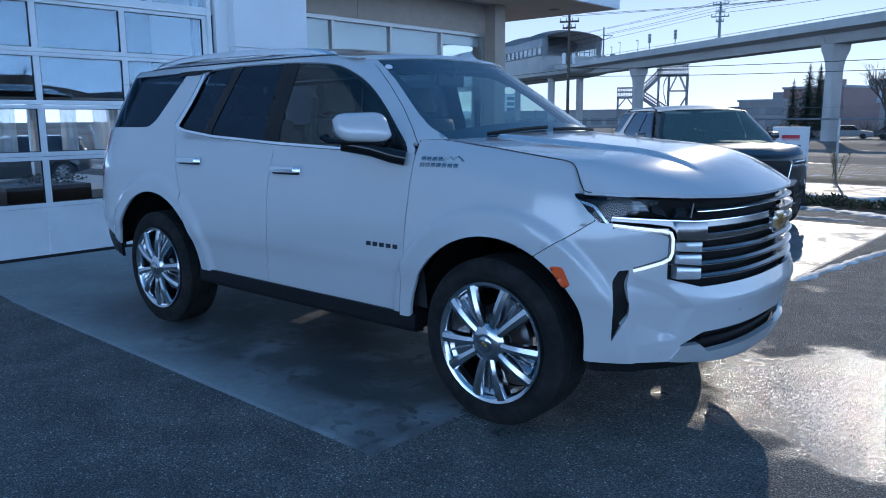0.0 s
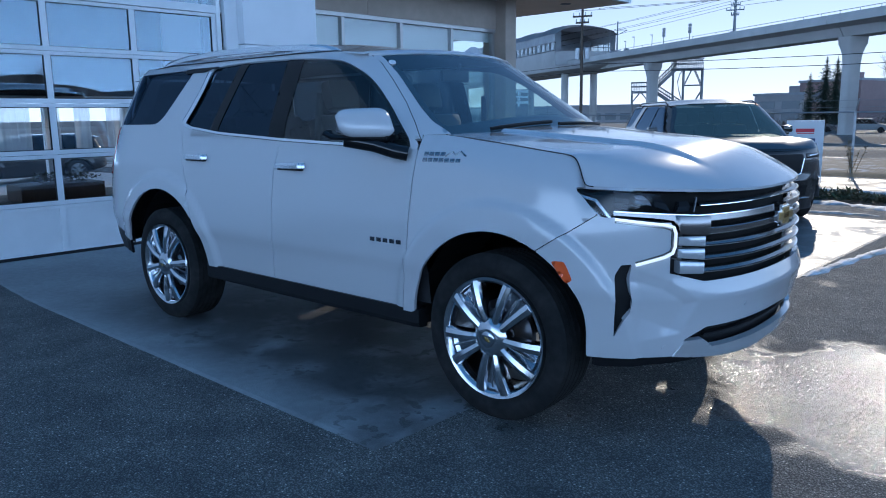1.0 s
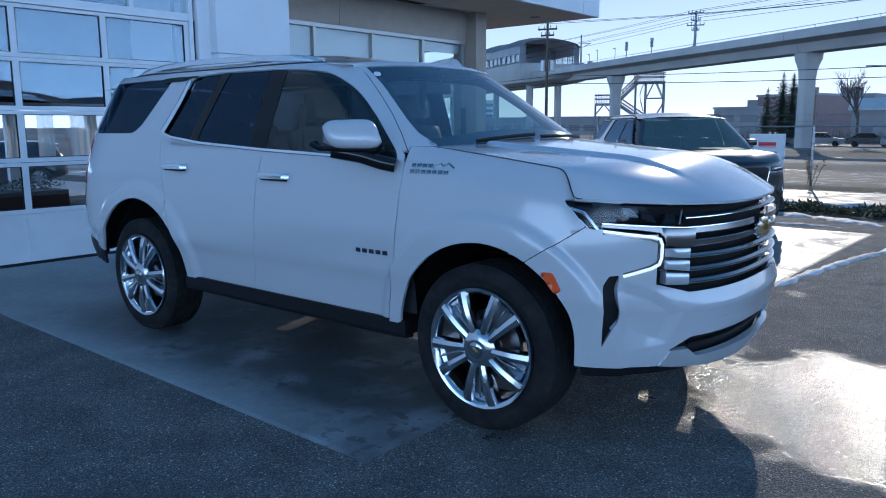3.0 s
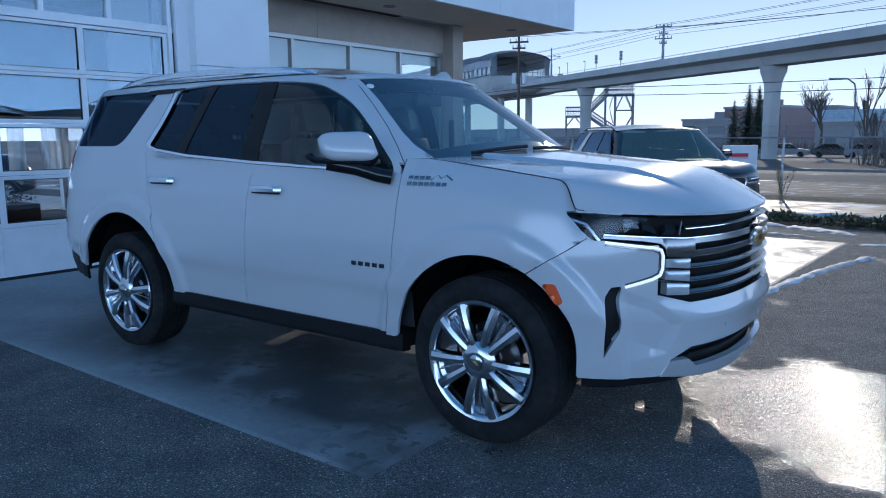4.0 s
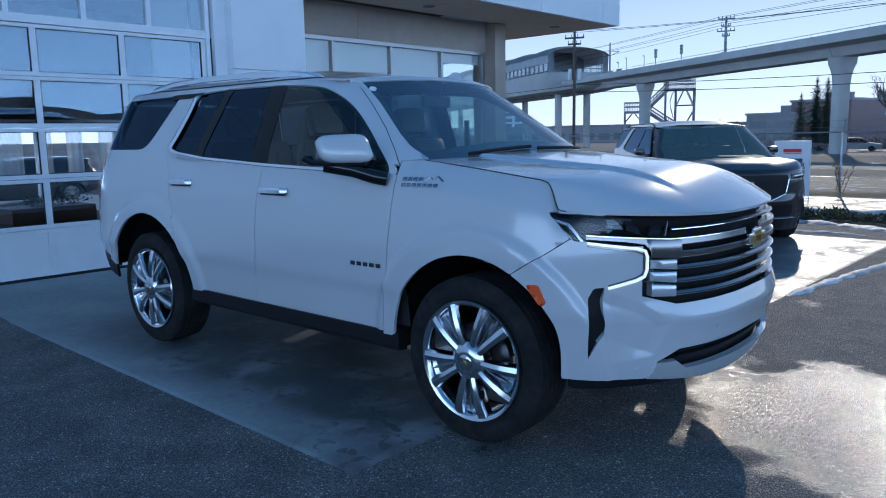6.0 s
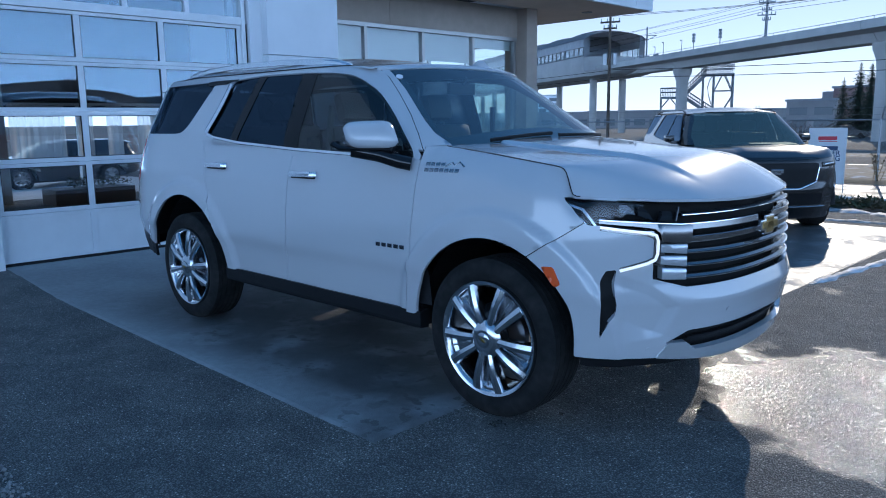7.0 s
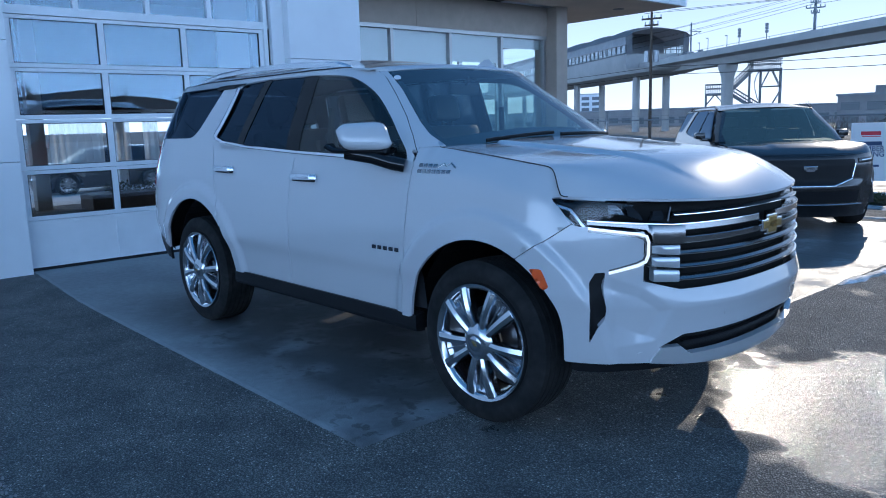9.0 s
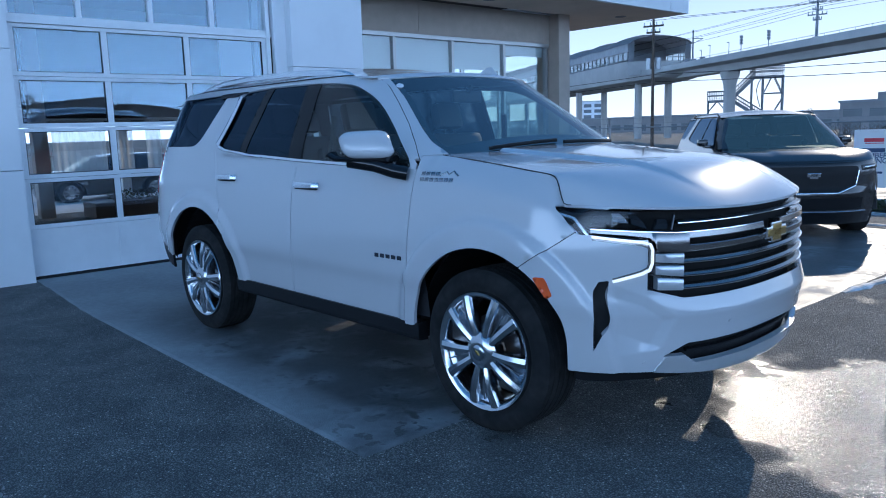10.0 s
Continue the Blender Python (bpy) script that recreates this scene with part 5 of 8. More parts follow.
def suv_cabin():
    # dark liners inside the panels with the same window openings
    liner = lambda x, y, z, u: np.minimum.reduce([-win_side(x, z) + 0.01, -win_quarter(x, z) + 0.01, np.abs(y) - np.interp(z, SCREEN_Z, SCREEN_Y) - 0.02, 1.85 - z, x + 4.1])
    ul = np.r_[np.linspace(0.6, S_G, 14), steps(S_G, S_G + G_SIDE, 0.05)[1:], steps(S_G + G_SIDE, S_G + G_SIDE + S_R, 0.08)[1:]]
    side_pair("pillar_trim", upper, ul, steps(1.30, 1.87, 0.03), liner, M_TRIM, SUV, "", 0.0, -0.035)
    side_pair("door_card", lower, steps(u_of(-0.45), u_of(-3.4) + S_R, 0.1), steps(0.50, 1.31, 0.08), lambda x, y, z, u: np.minimum(arch_rear(x, z) - 0.03, 5), M_TRIM, SUV, "", 0.0, -0.055)
    bm = skin(lambda x, y: (x, y, roof_z(x, y) - 0.035), steps(-4.0, -1.12, 0.1), steps(-0.70, 0.70, 0.07), lambda x, y, z, u: 0 * x + 1, 0.0)
    part("headliner", bm, M_TRIM, SUV)
    bm = bmesh.new()
    sweep(bm, [(-0.62, y, 1.28) for y in np.linspace(-0.88, 0.88, 9)], [(-0.34, 0.065), (-0.05, 0.075), (0.14, 0.03), (0.17, -0.06), (0.12, -0.35), (-0.30, -0.35)])
    part("dashboard", bm, M_TRIM, SUV, "black dashboard", 40)
    bm = bmesh.new()
    box(bm, -0.80, -0.77, -0.15, 0.13, 1.25, 1.40, 0.01)
    part("touch_screen", bm, M_GLOSSBLACK, SUV)
    bm = bmesh.new()
    lathe(bm, [(0.19 + 0.014 * math.cos(a), 0.014 * math.sin(a)) for a in np.linspace(0, 2 * math.pi, 8, endpoint=False)], 36, "z", True)
    box(bm, -0.18, 0.18, -0.02, 0.02, -0.012, 0.008, 0.006)
    box(bm, -0.02, 0.02, -0.18, 0.02, -0.012, 0.008, 0.006)
    bmesh.ops.transform(bm, verts=bm.verts[:], matrix=Matrix.Translation((-0.98, 0.42, 1.22)) @ Matrix.Rotation(radians(-62), 4, "Y") @ Matrix.Rotation(radians(90), 4, "Z"))
    part("steering_wheel", bm, M_LEATHER, SUV, "black steering wheel", 40)
    for y in (-0.42, 0.42):
        seat(SUV, -1.30, y, 0.54)
        seat(SUV, -2.25, y, 0.54)
    seat(SUV, -3.10, 0.0, 1.2)
    bm = bmesh.new()
    box(bm, -1.75, -0.85, -0.13, 0.13, 0.55, 0.98, 0.04)
    part("centre_console", bm, M_TRIM, SUV)
    bm = bmesh.new()
    rod(bm, (-1.02, 0, 1.80), (-1.05, 0, 1.75), 0.012, seg=8)
    box(bm, -1.085, -1.055, -0.13, 0.13, 1.69, 1.765, 0.012)
    part("inner_mirror", bm, M_TRIM, SUV)
    for s in (-1, 1):
        bm = bmesh.new()
        rod(bm, (-1.46, s * 0.80, 1.62), (-1.50, s * 0.86, 1.0), 0.02, seg=6)
        part("seat_belt", bm, M_TRIM, SUV)


suv_wheels()
suv_front()
suv_side_details()
suv_cabin()

# ---- ground ----
def ground_z(x, y):
    """Nearly level by the cars, rising to the door sill, falling gently beyond the apron."""
    z = 0.075 * ramp01((-4.3 - x) / 1.6) * ramp01((9.5 - y) / 2)
    far = np.hypot(x, y)
    z = z - 0.50 * ramp01((-14 - x) / 6) * ramp01((8 - y) / 3)
    return z - 0.10 * ramp01((y - 6) / 8) - 0.9 * ramp01((far - 18) / 45)


def build_ground():
    bm = bmesh.new()
    axis = np.r_[-2500, -900, -400, -200, np.linspace(-120, -30, 19), np.linspace(-28, -8, 21), np.linspace(-7.5, 12, 60), np.linspace(13, 30, 18), np.linspace(34, 120, 18), 200, 400, 900, 2500]
    X, Y = np.meshgrid(axis, axis, indexing="ij")
    Z = ground_z(X, Y)
    vs = [[bm.verts.new((X[i, j], Y[i, j], Z[i, j])) for j in range(len(axis))] for i in range(len(axis))]
    for i in range(len(axis) - 1):
        for j in range(len(axis) - 1):
            bm.faces.new((vs[i][j], vs[i + 1][j], vs[i + 1][j + 1], vs[i][j + 1]))
    return tagged(part("ground", bm, M_ASPHALT, None, "", 60), "dark asphalt yard, wet and worn in patches", "asphalt", kind="structure")


build_ground()

# ---- the dealership ----
DOOR_X, WALL_X, EAVE_X = -6.055, -7.706, -6.04


def slab():
    """The concrete apron in front of the bay door: sheets parted by joints."""
    ap = thing("pavement", "light concrete apron with joints and damp stains", "concrete apron", kind="structure")
    xs, ys = [-6.2, -3.49, -0.16], [-1.615, 1.5, 4.65, 7.77]
    for i in range(2):
        for j in range(3):
            x0, x1, y0, y1 = xs[i] + 0.008, xs[i + 1] - 0.008, ys[j] + 0.008, ys[j + 1] - 0.008
            if i == 1 and j > 0:
                x1 = 0.05
            bm = bmesh.new()
            nx, ny = 14, 10
            top = [[bm.verts.new((x0 + (x1 - x0) * a / nx, y0 + (y1 - y0) * b / ny, 0)) for b in range(ny + 1)] for a in range(nx + 1)]
            for row in top:
                for v in row:
                    v.co.z = float(ground_z(v.co.x, v.co.y)) + 0.005
            for a in range(nx):
                for b in range(ny):
                    bm.faces.new((top[a][b], top[a + 1][b], top[a + 1][b + 1], top[a][b + 1]))
            out = bmesh.ops.extrude_edge_only(bm, edges=[e for e in bm.edges if len(e.link_faces) == 1])
            for v in [g for g in out["geom"] if isinstance(g, bmesh.types.BMVert)]:
                v.co += Vector((math.copysign(0.04, v.co.x - (x0 + x1) / 2) if min(abs(v.co.x - x0), abs(v.co.x - x1)) < 0.001 else 0, math.copysign(0.04, v.co.y - (y0 + y1) / 2) if min(abs(v.co.y - y0), abs(v.co.y - y1)) < 0.001 else 0, -0.007))
            bmesh.ops.recalc_face_normals(bm, faces=bm.faces[:])
            part("concrete_panel", bm, M_CONCRETE, ap)


def bay_door():
    d = tagged(new("door_1"), "white sectional bay door with three columns of glass panes", "garage door", kind="structure")
    y0, y1, zb = -1.63, 1.235, 0.085
    stiles = [-1.63, -0.705, 0.215, 1.235]
    for k in range(5):
        z0 = zb + 0.525 * k
        z1 = z0 + 0.521
        bm = bmesh.new()
        box(bm, DOOR_X - 0.045, DOOR_X, y0, y1, z0, z0 + 0.045, 0.004)
        box(bm, DOOR_X - 0.045, DOOR_X, y0, y1, z1 - 0.038, z1, 0.004)
        for i, y in enumerate(stiles):
            a, b = (y, y + 0.05) if i == 0 else ((y - 0.05, y) if i == 3 else (y - 0.032, y + 0.032))
            box(bm, DOOR_X - 0.043, DOOR_X - 0.002, a, b, z0 + 0.044, z1 - 0.037, 0.003)
        sec = part("door_section", bm, M_DOORWHITE, d, "white aluminium section frame")
        for i in range(3):
            a, b = stiles[i] + (0.05 if i == 0 else 0.032), stiles[i + 1] - (0.05 if i == 2 else 0.032)
            if k == 0:
                bm = bmesh.new()
                box(bm, DOOR_X - 0.03, DOOR_X - 0.014, a, b, z0 + 0.044, z1 - 0.037)
                part("solid_panel", bm, M_DOORWHITE, sec)
            else:
                bm = bmesh.new()
                for (p, q, r, s) in ((a, b, z0 + 0.044, z0 + 0.052), (a, b, z1 - 0.045, z1 - 0.037), (a, a + 0.008, z0 + 0.05, z1 - 0.04), (b - 0.008, b, z0 + 0.05, z1 - 0.04)):
                    box(bm, DOOR_X - 0.032, DOOR_X - 0.012, p, q, r, s)
                part("pane_gasket", bm, M_SEAL, sec, "black pane gasket")
                bm = bmesh.new()
                box(bm, DOOR_X - 0.026, DOOR_X - 0.022, a + 0.004, b - 0.004, z0 + 0.048, z1 - 0.041)
                bmesh.ops.rotate(bm, verts=bm.verts[:], cent=(DOOR_X, (a + b) / 2, (z0 + z1) / 2), matrix=Matrix.Rotation(random.uniform(-0.006, 0.006), 3, "Y"))
                part("pane", bm, M_FACADE, sec)
    boxpart("bottom_seal", DOOR_X - 0.04, DOOR_X + 0.003, y0, y1, 0.055, 0.112, M_SEAL, d)
    # tracks just inside, seen through the end panes
    boxpart("door_track", DOOR_X - 0.16, DOOR_X - 0.09, 1.12, 1.20, 0.1, 3.3, M_STEEL, d)
    # transom
    t = tagged(new("window_1"), "row of panes in white frame above the bay door", "window", kind="structure")
    bm = bmesh.new()
    box(bm, DOOR_X - 0.06, DOOR_X + 0.02, -1.66, 1.30, 2.711, 2.80, 0.004)
    box(bm, DOOR_X - 0.06, DOOR_X + 0.02, -1.66, 1.30, 3.75, 3.82, 0.004)
    cuts = [-1.66, -0.94, -0.18, 0.545, 1.30]
    for i, y in enumerate(cuts):
        a, b = (y, y + 0.05) if i == 0 else ((y - 0.05, y) if i == 4 else (y - 0.028, y + 0.028))
        box(bm, DOOR_X - 0.058, DOOR_X + 0.012, a, b, 2.80, 3.75, 0.003)
    part("window_frame", bm, M_DOORWHITE, t)
    for i in range(4):
        boxpart("pane", DOOR_X - 0.03, DOOR_X - 0.025, cuts[i] + 0.03, cuts[i + 1] - 0.03, 2.79, 3.76, M_FACADE, t)


def cladding():
    # wall and corner panels left of the door
    w = tagged(new("wall_bay"), "white metal-clad wall and posts round the bay door", "wall", kind="structure")
    for z0, z1 in ((0.03, 1.232), (1.238, 2.432), (2.438, 3.63), (3.636, 5.6)):
        boxpart("wall_panel", DOOR_X - 0.25, -5.90, -2.85, -1.662, z0, z1, M_WHITEMETAL, w, 0.004)
        boxpart("wall_panel", DOOR_X - 0.25, -5.90, -14.0, -2.856, z0, z1, M_WHITEMETAL, w, 0.004)
    boxpart("track_gap", DOOR_X - 0.10, DOOR_X + 0.004, 1.290, 1.322, 0.0, 2.73, M_SEAL, w, 0.0, "black gap beside the door track")
    boxpart("jamb", DOOR_X - 0.10, DOOR_X + 0.03, 1.238, 1.289, 0.0, 3.85, M_DOORWHITE, w, 0.004)
    boxpart("jamb", DOOR_X - 0.10, DOOR_X + 0.075, 1.32, 1.487, 0.0, 5.6, M_WHITEMETAL, w, 0.004)
    for z0, z1 in ((0.02, 2.355), (2.361, 5.6)):
        boxpart("post_cladding", -7.9, -5.85, 1.488, 2.578, z0, z1, M_WHITEMETAL, w, 0.006)
    boxpart("head_panel", DOOR_X - 0.10, DOOR_X + 0.05, -1.66, 1.487, 3.83, 5.6, M_WHITEMETAL, w)
    # window wall
    g = tagged(new("window_2"), "grey aluminium shop window wall", "window", kind="structure")
    mull = [2.60, 3.235, 4.575, 5.915, 7.255, 8.50]
    bm = bmesh.new()
    box(bm, WALL_X - 0.10, WALL_X, 2.58, 8.56, 3.105, 3.175, 0.004)
    box(bm, WALL_X - 0.10, WALL_X, 2.58, 8.56, 0.05, 0.15, 0.004)
    for y in mull:
        box(bm, WALL_X - 0.098, WALL_X - 0.002, y - 0.03, y + 0.03, 0.15, 3.105, 0.004)
    part("window_frame", bm, M_ALU, g)
    for a, b in zip(mull[:-1], mull[1:]):
        boxpart("pane", WALL_X - 0.05, WALL_X - 0.044, a + 0.03, b - 0.03, 0.15, 3.105, M_SHOP, g)
    boxpart("wall_header", WALL_X - 0.18, WALL_X + 0.012, 2.578, 5.112, 3.176, 3.74, M_BEIGE).name = "wall_header"
    h = bpy.data.objects["wall_header"]
    tagged(h, "beige stucco band over the shop windows", "wall", kind="structure")
    tagged(boxpart("wall_header", WALL_X - 0.18, WALL_X + 0.012, 5.118, 8.56, 3.176, 3.74, M_BEIGE), "beige stucco band over the shop windows", "wall", kind="structure")
    tagged(boxpart("wall_corner", WALL_X - 0.30, WALL_X + 0.26, 8.56, 8.90, 0.0, 3.74, M_BEIGE, None, 0.004), "beige stucco corner pier", "wall", kind="structure")
    for a, b, z in ((2.60, 3.233, 0.3), (3.237, 4.573, 0.3), (4.577, 5.913, 0.3), (5.917, 7.253, 2.62), (7.257, 8.50, 2.92)):
        tagged(boxpart("roller_shade", WALL_X - 0.135, WALL_X - 0.13, a, b, z, 3.12, M_SHADE), "pale roller shade behind the shop window", "blind", group="shop window shades")
    # side glazing seen through the shop windows
    s = tagged(new("window_3"), "grey aluminium glazed end wall", "window", kind="structure")
    bm = bmesh.new()
    for x in np.arange(-8.1, -13.3, -1.2):
        box(bm, x - 0.03, x + 0.03, 8.68, 8.78, 0.05, 3.1, 0.0)
    box(bm, -13.4, -8.0, 8.68, 8.78, 3.05, 3.15)
    part("window_frame", bm, M_ALU, s)
    for i, x in enumerate(np.arange(-8.1, -12.0, -1.2)):
        boxpart("pane", x - 1.16, x - 0.04, 8.72, 8.726, 0.1, 3.05, M_SHOP, s)
    # roof, fascia, soffit
    r = tagged(new("roof_1"), "flat roof with white panelled fascia and painted soffit", "roof", kind="structure")
    cuts = [2.58, 4.20, 6.195, 8.19, 10.36, 11.03]
    for a, b in zip(cuts[:-1], cuts[1:]):
        boxpart("fascia_panel", EAVE_X - 0.08, EAVE_X, a + 0.003, b - 0.003, 3.745, 5.55, M_WHITEMETAL, r, 0.004)
    for a, b in ((-6.12, -8.6), (-8.606, -11.0), (-11.006, -14.0)):
        boxpart("fascia_panel", b, a, 10.95, 11.03, 3.745, 5.55, M_WHITEMETAL, r, 0.004)
    boxpart("soffit", -7.52, -6.12, 2.58, 10.95, 3.742, 3.79, M_SOFFIT, r)
    boxpart("soffit", -14.0, -7.52, 8.90, 10.95, 3.742, 3.79, M_SOFFIT, r)
    boxpart("roof_deck", -14.0, -6.12, -14.0, 10.95, 5.40, 5.6, M_FARROOF, r)
    for x, y in ((-6.99, 6.16), (-7.02, 10.04), (-6.99, 3.9)):
        bm = bmesh.new()
        lathe(bm, [(0.0, 3.739), (0.085, 3.739), (0.095, 3.733), (0.115, 3.733), (0.115, 3.745)], 28, "z")
        bmesh.ops.translate(bm, verts=bm.verts[:], vec=(x, y, 0))
        tagged(part("downlight", bm, M_STEEL, None, "", 30), "round recessed downlight in the soffit, unlit", "light", group="soffit downlights")
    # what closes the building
    # back wall and unseen ceiling have the indoor shade put into their colour
    tagged(boxpart("wall_back", -13.6, -13.4, -14.0, 8.9, 1.86, 5.4, M_ROOMSHADE), "plain inner back wall over the rear openings, coloured dark for indoor shade", "wall", kind="structure")
    tagged(boxpart("wall_south", -13.6, -6.30, -14.2, -14.0, 0, 5.6, M_WHITEMETAL), "plain white end wall", "wall", kind="structure")
    tagged(boxpart("floor", -13.5, -6.11, -14.0, 8.68, 0.0, 0.062, M_FLOOR), "pale polished showroom floor", "floor", kind="structure")
    tagged(boxpart("ceiling", -13.4, -6.31, -14.0, 8.9, 4.1, 4.2, M_ROOMSHADE), "plain unseen showroom ceiling, coloured dark for indoor shade", "ceiling", kind="structure")
    # rear openings with posts
    p = tagged(new("window_4"), "row of tall rear windows between pale posts", "window", kind="structure")
    boxpart("curtain_rail", -13.41, -13.26, -2.6, 6.8, 1.90, 1.95, M_ALU, p)
    for y in np.arange(-13.6, 8.7, 1.55):
        boxpart("post", -13.6, -13.45, y - 0.09, y + 0.09, 0.06, 1.86, M_WHITEMETAL, p)


def inside_things():
    bm = bmesh.new()
    box(bm, -12.75, -12.0, 0.80, 2.25, 0.062, 0.36, 0.01)
    pl = thing("planter", "brown wooden planter box with green plants", "planter")
    part("planter_box", bm, mat("planter_wood", (0.10, 0.06, 0.04), 0.6, vary=0.15, scale=8), pl)
    rng = random.Random(5)
    bm = bmesh.new()
    for _ in range(320):
        x, y = rng.uniform(-12.7, -12.05), rng.uniform(1.2, 2.2)
        z = 0.36 + rng.uniform(0.0, 0.16)
        a = Vector((x, y, z))
        d = Vector((rng.uniform(-1, 1), rng.uniform(-1, 1), rng.uniform(0, 1))).normalized() * 0.07
        s = d.cross(Vector((rng.uniform(-1, 1), rng.uniform(-1, 1), 1))).normalized() * 0.018
        bm.faces.new([bm.verts.new(v) for v in (a, a + d * 0.5 + s, a + d, a + d * 0.5 - s)])
    tagged(part("foliage", bm, M_JUNIPER, pl), kind="stuff")
    tagged(boxpart("column", -13.2, -12.95, 0.10, 0.36, 0.062, 4.1, M_BEIGE, None, 0.01), "beige square column inside the bay", "column")
    # rear lot behind the building
    tagged(boxpart("backdrop_wall", -34.0, -33.6, -6.0, 7.0, -0.6, 0.9, M_BEIGE), "low pale wall behind the rear lot", "wall", kind="structure")
    sheet_ = bmesh.new()
    vs = [[sheet_.verts.new((x, y, float(ground_z(x, y)) + 0.012)) for y in np.linspace(-8, 9, 12)] for x in np.linspace(-33, -13.7, 14)]
    for i in range(13):
        for j in range(11):
            sheet_.faces.new((vs[i][j], vs[i + 1][j], vs[i + 1][j + 1], vs[i][j + 1]))
    tagged(part("pavement_rear", sheet_, mat("pale_rear_concrete", (0.62, 0.60, 0.57), 0.8, vary=0.12, scale=3), None, "", 60), "pale concrete of the sunlit rear lot", "pavement", kind="structure")


def curtains():
    """Sheer white shades hanging in folds in the rear windows, drawn down to sill height."""
    for a, b in ((0.50, 1.50), (1.72, 2.05), (2.30, 2.62), (2.95, 4.30), (4.50, 6.60), (-2.40, -1.40)):
        bm = bmesh.new()
        n = int((b - a) / 0.02)
        cols = []
        for i in range(n + 1):
            y = a + (b - a) * i / n
            x = -13.30 + 0.022 * math.sin(y * 42 + 0.8 * math.sin(y * 9.3)) + 0.008 * math.sin(y * 91)
            cols.append([bm.verts.new((x, y, z)) for z in (0.90, 1.4, 1.92)])
        for p, q in zip(cols[:-1], cols[1:]):
            for i in range(2):
                bm.faces.new((p[i], q[i], q[i + 1], p[i + 1]))
        bmesh.ops.solidify(bm, geom=bm.faces[:], thickness=0.002)
        tagged(part("curtain", bm, M_SHEER, None, "", 70), "sheer white curtain hanging in folds", "curtain", group="rear curtains")


slab()
curtains()
bay_door()
cladding()
inside_things()

# ---- parked cars, simpler than the near one ----
def small_wheel(parent, at, turn, spokes=5, name="wheel", tall=1.0):
    bm = bmesh.new()
    lathe(bm, [(0.25, 0.0), (0.27, -0.004), (0.275, 0.01), (0.27, 0.2), (0.24, 0.2), (0.24, 0.02)], 40)
    for i in range(spokes * 2):
        m = Matrix.Rotation(2 * math.pi * i / (spokes * 2), 4, "Y")
        box(bm, -0.022, 0.022, 0.0, 0.03, 0.05, 0.255, 0.004, m)
    rod(bm, (0, 0.05, 0), (0, -0.01, 0), 0.07, 0.06, 16)
    w = part(name, bm, M_PEWTER, parent, "alloy wheel", 35)
    w.matrix_local = pose(*at, 0, 0, turn) @ Matrix.Diagonal((1, 1, tall, 1))
    bm = bmesh.new()
    lathe(bm, [(0.262, 0.01), (0.29, -0.012), (0.35, -0.02), (0.395, -0.005), (0.412, 0.03), (0.414, 0.12), (0.412, 0.21), (0.39, 0.24), (0.30, 0.24), (0.262, 0.22)], 56)
    part("tyre", bm, M_RUBBER, w, "", 40)
    return w


